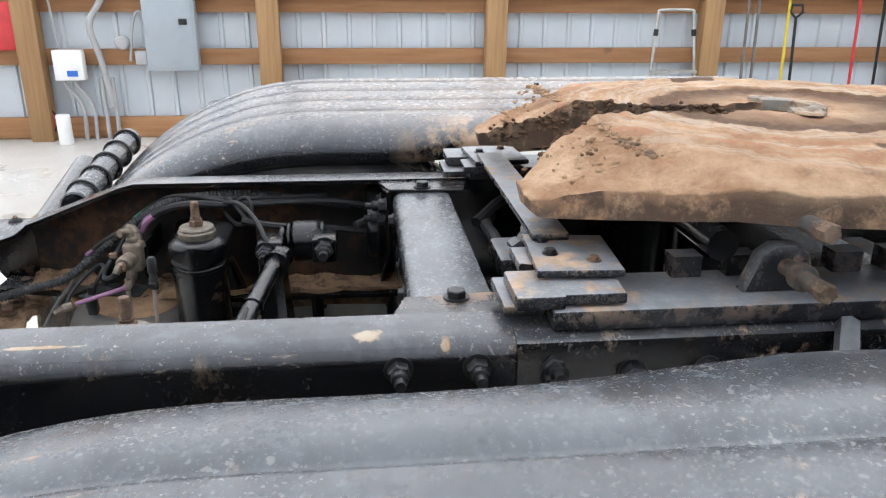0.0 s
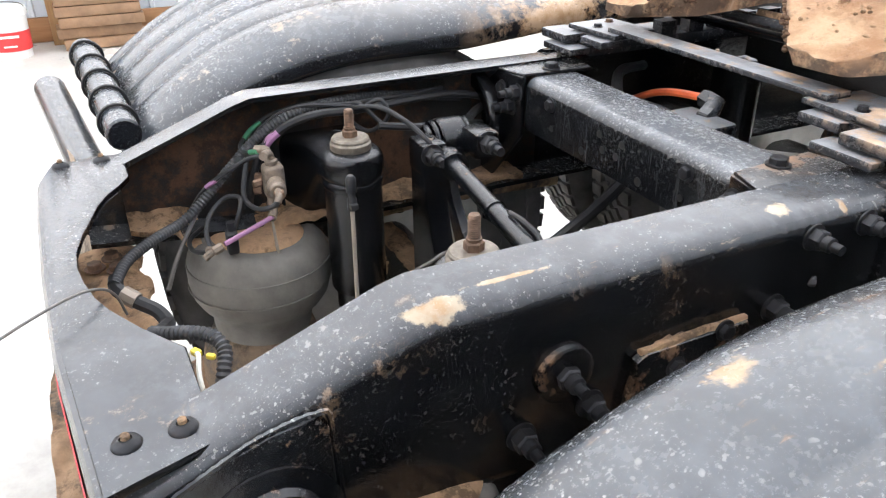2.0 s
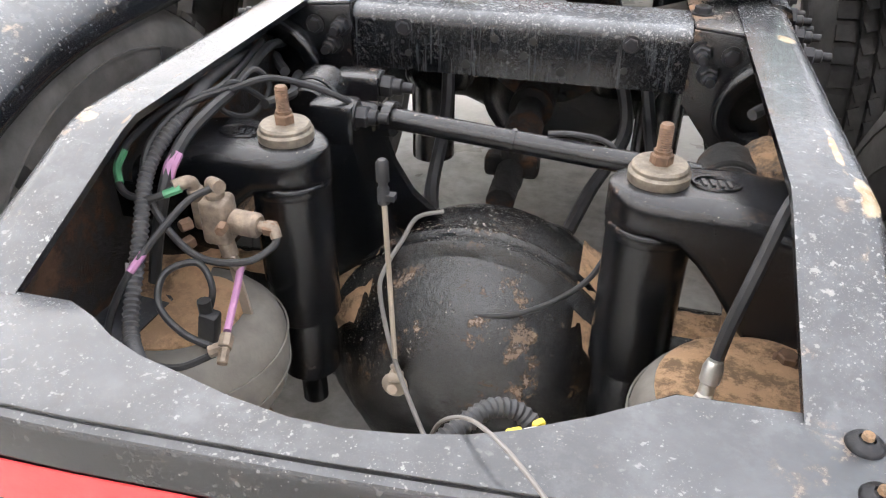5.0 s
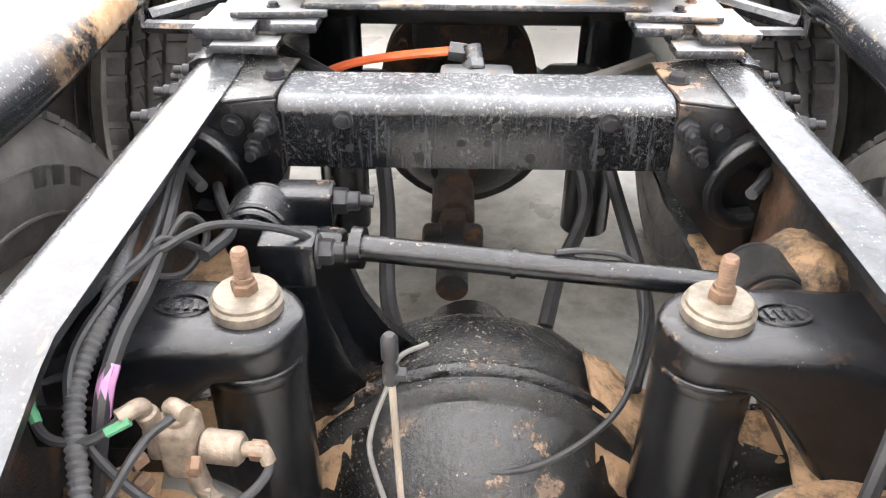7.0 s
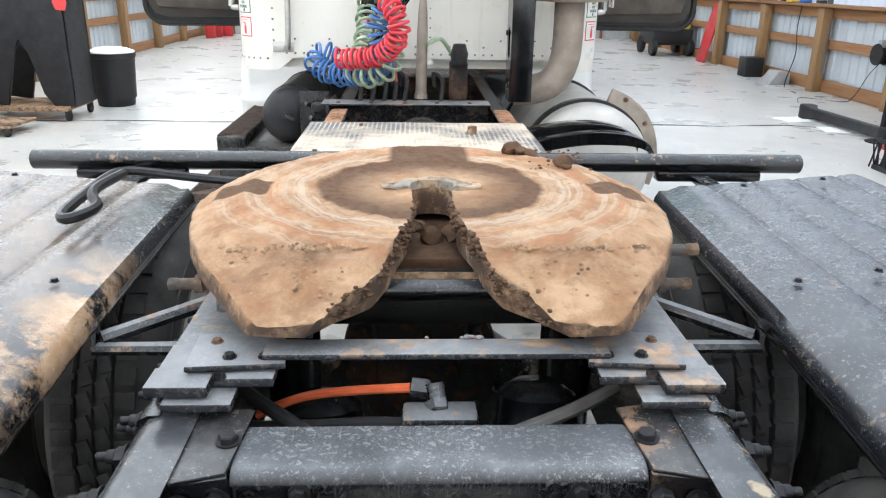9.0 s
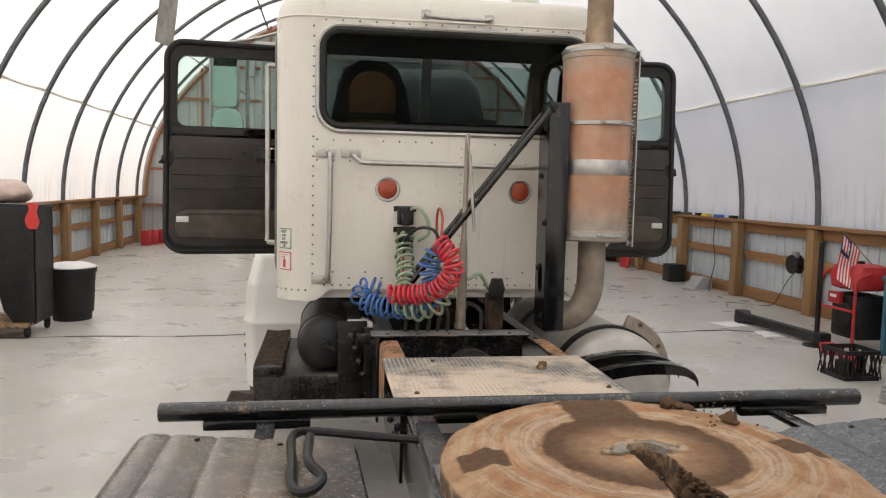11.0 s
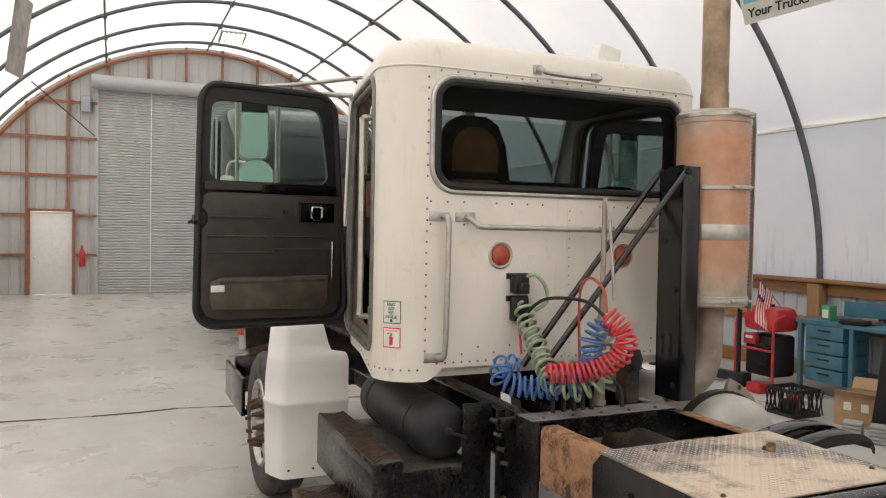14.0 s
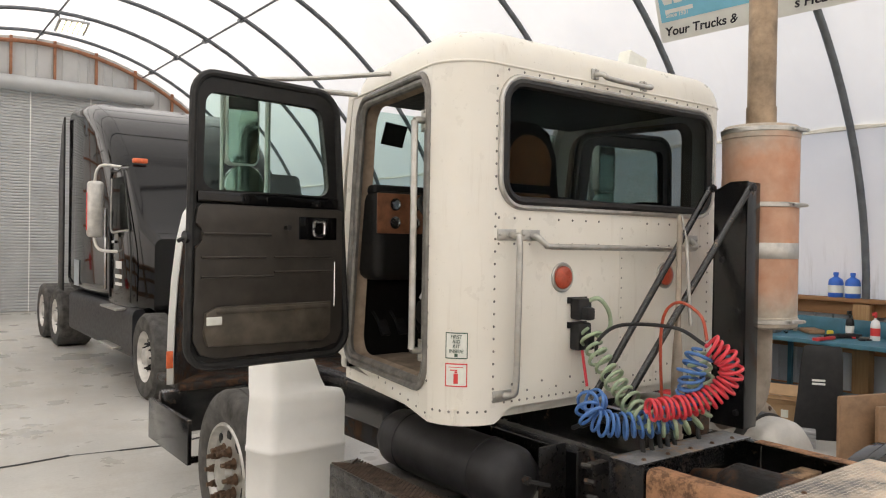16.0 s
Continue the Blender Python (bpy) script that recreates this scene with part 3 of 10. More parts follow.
def bolt_mesh(kind):
    if kind not in BOLTS:
        bm = B()
        if kind == "nut":
            lathe(bm, [(0.021, 0), (0.021, 0.003)], (0, 0, 0), (0, 0, 1), 16)
            hexa(bm, (0, 0, 0.003), (0, 0, 1), 0.0165, 0.017)
            lathe(bm, [(0.012, 0), (0.012, 0.012), (0.009, 0.014)], (0, 0, 0.02), (0, 0, 1), 10)
            lathe(bm, [(0.008, 0), (0.008, 0.016)], (0, 0, 0.033), (0, 0, 1), 10)
        elif kind == "head":
            lathe(bm, [(0.018, 0), (0.018, 0.0025)], (0, 0, 0), (0, 0, 1), 16)
            hexa(bm, (0, 0, 0.0025), (0, 0, 1), 0.0135, 0.01)
        elif kind == "dome":
            lathe(bm, [(0.021, 0), (0.021, 0.003), (0.018, 0.008), (0.009, 0.0115), (0.0085, 0.007), (0.0, 0.007)], (0, 0, 0), (0, 0, 1), 18)
        elif kind == "small":
            lathe(bm, [(0.011, 0), (0.011, 0.002)], (0, 0, 0), (0, 0, 1), 12)
            hexa(bm, (0, 0, 0.002), (0, 0, 1), 0.008, 0.006)
        ob = part("bolt", bm, "bolt")
        BOLTS[kind] = ob.data
        bpy.data.objects.remove(ob)
    return BOLTS[kind]


def bolt(parent, at, axis=(0, 0, 1), kind="nut", scale=1.0, material=None):
    me = bolt_mesh(kind)
    if material:
        key = kind + material
        if key not in BOLTS:
            BOLTS[key] = me.copy()
            BOLTS[key].materials[0] = M[material]
        me = BOLTS[key]
    ob = new("bolt", me)
    ob.parent = parent
    x, y, z = frame_of(axis)
    m = Matrix((x, y, z)).transposed().to_4x4()
    ob.matrix_basis = Matrix.Translation(at) @ m @ Matrix.Diagonal((scale, scale, scale, 1))
    return ob


def panel_hole(bm, to3, w0, w1, h0, h1, hole, thick):
    """A flat panel (u from w0 to w1, v from h0 to h1) with a rounded hole (u0, u1, v0, v1, r), thickened along thick."""
    u0, u1, v0, v1, r = hole
    cu, cv, n = (u0 + u1) / 2, (v0 + v1) / 2, 6
    inner = [(cu + a, cv + b) for a, b in rrect(u1 - u0, v1 - v0, r, n)]
    outer = []
    for q, (X, Y) in enumerate(((w1, h1), (w0, h1), (w0, h0), (w1, h0))):
        for k in range(n + 1):
            a, b = inner[q * (n + 1) + k]
            t = k / n
            first = (X, b) if q % 2 == 0 else (a, Y)
            last = (a, Y) if q % 2 == 0 else (X, b)
            if t <= 0.5:
                f = t * 2
                outer.append((first[0] + (X - first[0]) * f, first[1] + (Y - first[1]) * f))
            else:
                f = t * 2 - 1
                outer.append((X + (last[0] - X) * f, Y + (last[1] - Y) * f))
    T = Vector(thick)
    oi = [bm.verts.new(to3(*p)) for p in inner]
    oo = [bm.verts.new(to3(*p)) for p in outer]
    bi = [bm.verts.new(Vector(to3(*p)) + T) for p in inner]
    bo = [bm.verts.new(Vector(to3(*p)) + T) for p in outer]
    skin(bm, oi, oo)
    skin(bm, bi, bo)
    skin(bm, oi, bi)
    skin(bm, oo, bo)
    bmesh.ops.remove_doubles(bm, verts=bm.verts, dist=1e-6)

# ---- the building ----
XL, XR, XC = -6.1, 6.5, 0.2          # knee walls and ridge line
Y0, Y1, PITCH = -7.2, 22.3, 2.05    # end walls and hoop spacing
KNEE, RISE, PEAK = 1.3, 5.3, 0.27
HALF = (XR - XL) / 2 - 0.12


def arch(a, grow=0.0):
    """A point of the hoop at angle a from the right springing."""
    return (XC + (HALF + grow) * math.cos(a), KNEE + (RISE + grow) * math.sin(a) + PEAK * math.sin(a) ** 4)


bm = B()
box(bm, (XC, (Y0 + Y1) / 2, -0.1), (XR - XL + 0.6, Y1 - Y0 + 0.6, 0.2))
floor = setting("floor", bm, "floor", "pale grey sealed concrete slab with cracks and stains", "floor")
bm = B()
pts = [(-8 + 0.4 * k, 7.98 + 0.05 * math.sin(k * 1.7) + 0.03 * math.sin(k * 4.1), 0.0015) for k in range(int(13.5 / 0.4))]
for a, b in zip(pts, pts[1:]):
    if a[0] > -6 and b[0] < 6.3:
        w = 0.018 + 0.01 * math.sin(a[0] * 5)
        prism(bm, [(a[0], a[1] - w, 0.001), (b[0], b[1] - w, 0.001), (b[0], b[1] + w, 0.001), (a[0], a[1] + w, 0.001)], (0, 0, 0.002))
crack = part("floor_crack", bm, "dark", floor, "dark filled crack across the slab")

bm = B()
box(bm, (0, 0, -0.35), (400, 400, 0.3))
setting("ground", bm, "soil", "bare soil yard around the building", "ground")

# cover fabric, sagging a little between the hoops
bm = B()
NA, rows = 40, []
ys = [Y0 + (Y1 - Y0) * i / 90 for i in range(91)]
for y in ys:
    sag = -0.035 * abs(math.sin(math.pi * (y - 1.0) / PITCH))
    row = []
    for k in range(NA + 1):
        x, z = arch(math.pi * k / NA, 0.05 + sag)
        row.append(bm.verts.new((x, y, z)))
    rows.append(row)
for a, b in zip(rows, rows[1:]):
    for k in range(NA):
        bm.faces.new((a[k], a[k + 1], b[k + 1], b[k]))
tagged(part("roof_cover", bm, "fabric", None, "", 80), "white translucent fabric cover over steel hoops", "roof", "", "structure")

# hoops with pipe purlins
k0 = math.ceil((Y0 - 1.0) / PITCH)
HOOPS = [1.0 + PITCH * k for k in range(k0, 40) if 1.0 + PITCH * k < Y1 - 0.3]
proto = None
for y in HOOPS:
    bm = B()
    tube(bm, [(arch(math.pi * k / 48)[0], y - 0.02 * (arch(math.pi * k / 48)[0] - XC), arch(math.pi * k / 48)[1]) for k in range(49)], 0.042, 10)
    if y == HOOPS[0]:
        proto = tagged(part("roof_hoop", bm, "steelframe"), "grey galvanised steel pipe hoop under the fabric roof", "hoop", "roof hoops", "structure")
        first_hoop = y
    else:
        bm.free()
        tagged(copy_thing(proto, Matrix.Translation((0, y - first_hoop, 0))), group="roof hoops")
for a in (38, 65, 90, 115, 142):
    bm = B()
    x, z = arch(radians(a), -0.05)
    cyl(bm, (x, Y0, z), (x, Y1, z), 0.022, seg=8)
    for y in HOOPS:
        box(bm, (x, y, z), (0.09, 0.12, 0.06))
    if a in (38, 142):
        bm.free()
        bm = B()
        x, z = arch(radians(a - 16 if a < 90 else a + 16), 0.035)
        box(bm, (x, (Y0 + Y1) / 2, z), (0.02, Y1 - Y0, 0.07), Matrix.Rotation(radians(25 if a < 90 else -25), 3, "Y"))
        setting("fabric_seam", bm, "band", "tan webbing seam along the roof fabric", "seam")
    else:
        setting("purlin", bm, "steelframe", "thin steel purlin pipe along the roof", "purlin")


def siding(bm, x0, y0, x1, y1, z0, zt, step=0.23, depth=0.02):
    """Ribbed sheet from (x0, y0) to (x1, y1); zt: height or a function of the way along."""
    d = Vector((x1 - x0, y1 - y0, 0))
    L = d.length
    d.normalize()
    nrm = Vector((-d.y, d.x, 0))
    prof = []
    s = 0.0
    while s < L:
        for off, h in ((0, 0), (step * 0.78, 0), (step * 0.83, depth), (step * 0.95, depth)):
            if s + off < L:
                prof.append((s + off, h))
        s += step
    prof.append((L, 0))
    lo, hi = [], []
    for s, h in prof:
        p = Vector((x0, y0, 0)) + d * s + nrm * h
        lo.append(bm.verts.new((p.x, p.y, z0)))
        hi.append(bm.verts.new((p.x, p.y, zt(s) if callable(zt) else zt)))
    for i in range(len(lo) - 1):
        bm.faces.new((lo[i], lo[i + 1], hi[i + 1], hi[i]))


def knee_wall(name, x, side):
    """Low side wall: ribbed white sheet, posts, rails and a capping board. side: +1 when the room lies towards +x."""
    bm = B()
    if side > 0:
        siding(bm, x, Y1, x, Y0, 0.0, KNEE)
    else:
        siding(bm, x, Y0, x, Y1, 0.0, KNEE)
    box(bm, (x - side * 0.06, (Y0 + Y1) / 2, KNEE / 2), (0.08, Y1 - Y0, KNEE))
    w = setting(name, bm, "siding", "low side wall of white ribbed steel sheet on timber posts", "wall")
    mid = (Y0 + Y1) / 2
    for nm, z, h, dx, th in (("girt", 0.73, 0.14, 0.065, 0.05), ("skirt_board", 0.1, 0.19, 0.065, 0.05), ("cap_board", KNEE + 0.0, 0.05, 0.09, 0.26), ("top_girt", KNEE - 0.11, 0.15, 0.065, 0.05)):
        bm = B()
        box(bm, (x + side * dx, mid, z), (th, Y1 - Y0, h), None, 0.006)
        part(nm, bm, "lumber_y", w, "brown treated timber board")
    bm = B()
    box(bm, (0, 0, KNEE / 2 - 0.02), (0.15, 0.19, KNEE - 0.04), None, 0.006)
    me = part("post", bm, "lumber_z", w, "brown treated timber post")
    me.location = (x + side * 0.165, HOOPS[0] - 0.02 * (x - XC), 0)
    for y in HOOPS[1:]:
        o = new("post", me.data)
        o.parent = w
        o.location = (x + side * 0.165, y - 0.02 * (x - XC), 0)
    return w


knee_wall("wall_west", XL, 1)
knee_wall("wall_east", XR, -1)


def top_of(x):
    u = max(-0.999, min(0.999, (x - XC) / (HALF + 0.05)))
    return KNEE + (RISE + 0.05) * math.sqrt(1 - u * u) + PEAK * (1 - u * u) ** 2


def end_wall(name, y, facing, openings):
    """Sheet-clad end wall under the arch with timber framing; openings are (x0, x1, top)."""
    bm = B()
    cuts = sorted(openings)
    xs = XL
    spans = []
    for a, b, t in cuts:
        spans.append((xs, a, 0.0))
        spans.append((a, b, t))
        xs = b
    spans.append((xs, XR, 0.0))
    for a, b, t in spans:
        n = max(1, int((b - a) / 0.6))
        for i in range(n):
            u, v = a + (b - a) * i / n, a + (b - a) * (i + 1) / n
            if facing < 0:
                siding(bm, v, y, u, y, t, lambda s, v=v: max(KNEE, top_of(v - s)))
            else:
                siding(bm, u, y, v, y, t, lambda s, u=u: max(KNEE, top_of(u + s)))
    w = setting(name, bm, "siding_grey", "grey sheet-clad end wall with red-brown framing", "wall")
    fy = y + facing * 0.07
    x = XL + 0.85
    while x < XR - 0.3:
        t = max([t for a, b, t in openings if a - 0.05 < x < b + 0.05] or [0.0])
        h = top_of(x) - 0.05
        if h > t + 0.1 and x > XL + 0.2:
            bm = B()
            box(bm, (x, fy, (h + t) / 2), (0.06, 0.09, h - t))
            part("stud", bm, "lumber_z" if False else "rafter", w)
        x += 0.98
    for z in (1.05, 2.1, 3.15, 4.15, 5.1):
        if z > KNEE:
            u = HALF * math.sqrt(max(0, 1 - ((z - KNEE) / RISE) ** 2)) - 0.1
        else:
            u = HALF
        lo, hi = XC - u, XC + u
        segs, xs = [], lo
        for a, b, t in cuts:
            if z < t + 0.05:
                if a > xs:
                    segs.append((xs, a))
                xs = max(xs, b)
        segs.append((xs, hi))
        for a, b in segs:
            if b - a > 0.1:
                bm = B()
                box(bm, ((a + b) / 2, fy + facing * 0.012, z), (b - a, 0.05, 0.075))
                part("rail", bm, "rafter", w)
    return w


RX0, RX1, RTOP = -2.6, 2.85, 5.5
DX0, DX1, DTOP = -4.22, -3.16, 2.2
far_wall = end_wall("wall_north", Y1, -1, [(DX0, DX1, DTOP), (RX0, RX1, RTOP)])
# unseen south end closed with translucent fabric, added to light the cab's back
bm = B()
prev = None
for k in range(61):
    x = XL + 0.1 + (XR - XL - 0.2) * k / 60
    a, b = bm.verts.new((x, Y0 + 0.05 * math.sin(k), 0.0)), bm.verts.new((x, Y0 + 0.05 * math.sin(k), max(KNEE, top_of(x))))
    if prev:
        bm.faces.new((prev[0], a, b, prev[1]))
    prev = (a, b)
setting("unseen_south_wall", bm, "unseen_fabric", "unseen white translucent end wall, added to let in light from behind", "wall")
bm = B()
tube(bm, [(arch(math.pi * k / 40, -0.12)[0], Y1 - 0.1, arch(math.pi * k / 40, -0.12)[1]) for k in range(41)], 0.05, 8)
part("rake_board", bm, "rafter", far_wall)

# roller door
bm = B()
n = 74
for k in range(n):
    z = RTOP * k / n
    h = RTOP / n
    prism(bm, [(RX0, Y1, z), (RX0, Y1 - 0.018, z + h * 0.25), (RX0, Y1 - 0.018, z + h * 0.7), (RX0, Y1, z + h)], (RX1 - RX0, 0, 0))
rd = setting("door_1", bm, "roller", "closed grey steel roller shutter door", "roller door")
bm = B()
cyl(bm, (RX0 - 0.15, Y1 - 0.25, RTOP + 0.16), (RX1 + 0.15, Y1 - 0.25, RTOP + 0.16), 0.19, seg=20)
part("drum_housing", bm, "roller", rd)
for x in (RX0 - 0.02, RX1 + 0.02):
    bm = B()
    box(bm, (x, Y1 - 0.05, RTOP / 2), (0.1, 0.08, RTOP))
    part("guide", bm, "roller", rd)
for x in (-1.25, 0.1, 1.5):
    bm = B()
    box(bm, (x, Y1 - 0.024, RTOP / 2), (0.025, 0.012, RTOP))
    part("rod", bm, "white_plastic", rd)
bm = B()
box(bm, (RX0 - 0.28, Y1 - 0.2, 5.05), (0.22, 0.25, 0.42), None, 0.02)
part("motor", bm, "box_grey", rd)
# personnel door
bm = B()
box(bm, ((DX0 + DX1) / 2, Y1 - 0.02, DTOP / 2), (DX1 - DX0 - 0.06, 0.045, DTOP - 0.03), None, 0.004)
pd = setting("door_2", bm, "white_plastic", "closed plain white personnel door", "door")
bm = B()
for x in (DX0, DX1):
    box(bm, (x, Y1 - 0.04, DTOP / 2 + 0.02), (0.07, 0.1, DTOP + 0.04))
box(bm, ((DX0 + DX1) / 2, Y1 - 0.04, DTOP + 0.03), (DX1 - DX0 + 0.07, 0.1, 0.07))
part("door_frame", bm, "rafter", pd)
bm = B()
lathe(bm, [(0.02, 0), (0.02, 0.04), (0.035, 0.045), (0.03, 0.08), (0.0, 0.085)], (DX0 + 0.14, Y1 - 0.04, 0.98), (0, -1, 0), 12)
part("door_knob", bm, "chrome", pd)

# ---- the tractor truck ----
truck = thing("tractor_truck", "white day-cab road tractor with muddy black chassis on the floor", "truck", (0, 1.5, 0))


def tp(name, bm, material, label="", angle=38):
    """A part of the truck; its mesh is given in world coordinates."""
    bmesh.ops.translate(bm, verts=bm.verts, vec=(0, -1.5, 0))
    return part(name, bm, material, truck, label, angle)


class Sub:
    """Collects sub-parts under a part of the truck."""

    def __init__(self, ob):
        self.ob = ob

    def add(self, name, bm, material, label=""):
        bmesh.ops.translate(bm, verts=bm.verts, vec=(0, -1.5, 0))
        return part(name, bm, material, self.ob, label)

    def bolt(self, at, axis=(0, 0, 1), kind="nut", scale=1.0, material=None):
        return bolt(self.ob, Vector(at) - Vector((0, 1.5, 0)), axis, kind, scale, material)


TOP, RO, RI, WEB = 1.0, 0.432, 0.345, 0.27


def rail_section(s, y, top, low):
    """C-shaped rail, open to the inside, rounded outer corners."""
    r, t = 0.03, 0.009
    pts = [(RI, top), (RO - r, top)]
    pts += [(RO - r + r * math.sin(radians(a)), top - r + r * math.cos(radians(a))) for a in (25, 50, 75)]
    pts += [(RO, top - r), (RO, low + r)]
    pts += [(RO - r + r * math.cos(radians(a)), low + r - r * math.sin(radians(a))) for a in (25, 50, 75)]
    pts += [(RO - r, low), (RI, low), (RI, low + t), (RO - t, low + t), (RO - t, top - t), (RI, top - t)]
    return [(s * x, y, z) for x, z in pts]


def top_at(y):
    if y > -0.6:
        return TOP
    return TOP - (-0.6 - y) * 0.385


rails = {}
for s in (-1, 1):
    bm = B()
    ys = [-0.898, -0.845, -0.72, -0.62, -0.59, -0.4, 0.1, 0.6, 1.2, 1.8, 2.4, 2.78]
    loft(bm, [rail_section(s, y, top_at(y), 0.73 if y > -0.5 else 0.73 + (-0.5 - y) * 0.1) for y in ys])
    rails[s] = Sub(tp("frame_rail", bm, "frame", "black steel channel rail with dust, chips and rust"))
    bm = B()
    loft(bm, [rail_section(s, y, TOP, 0.73) for y in (2.785, 3.5, 5.0, 6.6)])
    tp("front_rail", bm, "frame", "black frame rail under the cab")
    # mud caked on the inner face
    bm = B()
    prism(bm, [(s * (RO - 0.012), -0.83, 0.745), (s * (RO - 0.012), 0.05, 0.745), (s * (RO - 0.012), 0.05, 0.985), (s * (RO - 0.012), -0.6, 0.985), (s * (RO - 0.012), -0.83, 0.9)], (-s * 0.006, 0, 0))
    rails[s].add("inner_web", bm, "inner", "rusty mud-stained inner face")
    for y in (-0.085, 0.008, 0.099, 0.2, 0.29):
        rails[s].bolt((s * RO, y, 0.968 if y < 0.15 else 0.95), (s, 0, 0), "nut", 0.85)
    for y, z in ((-0.44, 0.882), (-0.4, 0.825), (-0.49, 0.81), (-0.2, 0.8), (-0.13, 0.88), (-0.05, 0.82), (0.1, 0.84), (0.2, 0.84)):
        rails[s].bolt((s * RO, y, z), (s, 0, 0), "nut", 0.9)
    bm = B()
    lathe(bm, [(0.036, 0), (0.036, 0.007), (0.033, 0.009), (0.026, 0.009)], (s * RO, -0.44, 0.882), (s, 0, 0), 24)
    rails[s].add("pin_flange", bm, "bracket", "round pin flange with a rusty rim")
    bm = B()
    prism(bm, [(s * RO, -0.347, 0.872), (s * RO, -0.335, 0.88), (s * RO, -0.182, 0.882), (s * RO, -0.15, 0.8), (s * RO, -0.2, 0.72), (s * RO, -0.365, 0.72)], (s * 0.014, 0, 0), 0.003)
    rails[s].add("hanger_plate", bm, "bracket", "black hanger plate with rusty patches")
    bm = B()
    tube(bm, smooth_line([(s * (RO + 0.006), -0.34, 0.879), (s * (RO + 0.007), -0.26, 0.884), (s * (RO + 0.006), -0.182, 0.884)], 5), 0.0055, 6)
    for v in bm.verts:
        v.co += Vector((0, 0, 0.003 * noise.noise(v.co * 60)))
    rails[s].add("mud_ledge", bm, "mud", "dry mud along the top edge of the hanger")
    # welded pad at the rail end
    bm = B()
    prism(bm, [(s * RO, -0.895, 0.86), (s * RO, -0.8, 0.905), (s * RO, -0.76, 0.92), (s * RO, -0.718, 0.925), (s * RO, -0.706, 0.91), (s * RO, -0.7, 0.76), (s * RO, -0.895, 0.775)], (s * 0.005, 0, 0), 0.002)
    rails[s].add("end_pad", bm, "frame")
    bm = B()
    tube(bm, resample(smooth_line([(s * (RO + 0.003), -0.89, 0.862), (s * (RO + 0.003), -0.8, 0.907), (s * (RO + 0.003), -0.76, 0.922), (s * (RO + 0.003), -0.716, 0.928), (s * (RO + 0.003), -0.703, 0.91), (s * (RO + 0.003), -0.697, 0.75)], 6), 0.006), 0.0038, 6, 0.001)
    rails[s].add("pad_weld", bm, "frame", "rough weld bead round the pad")
    rails[s].bolt((s * (RO + 0.012), -0.29, 0.85), (s, 0, 0), "small", 1.3)
    rails[s].bolt((s * (RO + 0.012), -0.22, 0.88), (s, 0, 0), "small", 1.3)

# rear closing plate with scalloped inner edge
bm = B()
inner = [(-0.38, -0.817), (-0.288, -0.815), (-0.255, -0.832), (-0.224, -0.854), (-0.185, -0.869), (-0.139, -0.881), (-0.09, -0.895), (-0.035, -0.905), (0.01, -0.906), (0.055, -0.9), (0.1, -0.89), (0.137, -0.878), (0.19, -0.848), (0.251, -0.807), (0.349, -0.806), (0.414, -0.803)]
outer = [(0.446, -0.905), (0.2, -0.93), (0.0, -0.94), (-0.2, -0.945), (-0.34, -0.944), (-0.395, -0.93), (-0.41, -0.855), (-0.405, -0.817)]
prism(bm, [(x, y, 0.905) for x, y in inner + outer], (0, 0, 0.01), 0.002)
plate = Sub(tp("rear_plate", bm, "frame", "dusty black rear closing plate with scalloped edge"))
for x, y in ((0.385, -0.83), (0.385, -0.88), (-0.386, -0.85), (-0.385, -0.915)):
    plate.bolt((x, y, 0.914), (0, 0, 1), "dome", 0.68)
    bm = B()
    lathe(bm, [(0.0, 0.0), (0.0042, 0.0), (0.0046, -0.004)], (x, y, 0.914 + 0.0125), (0, 0, 1), 10)
    plate.add("socket_mud", bm, "mud", "tan mud in the bolt socket")
bm = B()
rows = []
for x, y in [(0.447, -0.903)] + outer[1:6]:
    rows.append([(x, y + 0.004, 0.911), (x, y - 0.006, 0.907), (x, y - 0.011, 0.897), (x, y - 0.012, 0.79), (x, y - 0.004, 0.785), (x, y + 0.004, 0.9)])
loft(bm, rows)
plate.add("rear_face", bm, "frame")
bm = B()
g = bmesh.ops.create_grid(bm, x_segments=70, y_segments=14, size=0.5)
for v in g["verts"]:
    p = Vector((v.co.x * 0.84, -0.885 + v.co.y * 0.125, 0.0))
    p.y += (v.co.y + 0.5) * 0.018 * noise.noise(Vector((p.x * 14, 3, 0)))
    p.z = 0.73 + 0.012 * noise.noise(p * 20) + 0.007 * noise.noise(p * 60)
    v.co = p
bmesh.ops.solidify(bm, geom=bm.faces[:], thickness=0.012)
plate.add("lower_lip", bm, "mud", "mud-covered lower lip")
bm = B()
g = bmesh.ops.create_grid(bm, x_segments=90, y_segments=16, size=0.5)
for v in g["verts"]:
    p = Vector((v.co.x * 0.8, -0.952 + v.co.y * 0.045, 0.0))
    p.y += (0.5 - v.co.y) * 0.014 * noise.noise(Vector((p.x * 9, 8, 0)))
    p.z = 0.745 - 0.5 * max(0.0, -0.985 - p.y) + 0.014 * noise.noise(p * 16) + 0.009 * noise.noise(p * 45)
    v.co = p
bmesh.ops.solidify(bm, geom=bm.faces[:], thickness=0.025)
plate.add("mud_shelf", bm, "soil", "lumpy mud shelf below the tape")
for x, y in ((-0.36, -0.87), (-0.33, -0.9), (-0.31, -0.865), (0.2, -0.88)):
    plate.bolt((x, y, 0.738), (0, 0, 1), "head", 1.0, "rustbolt")
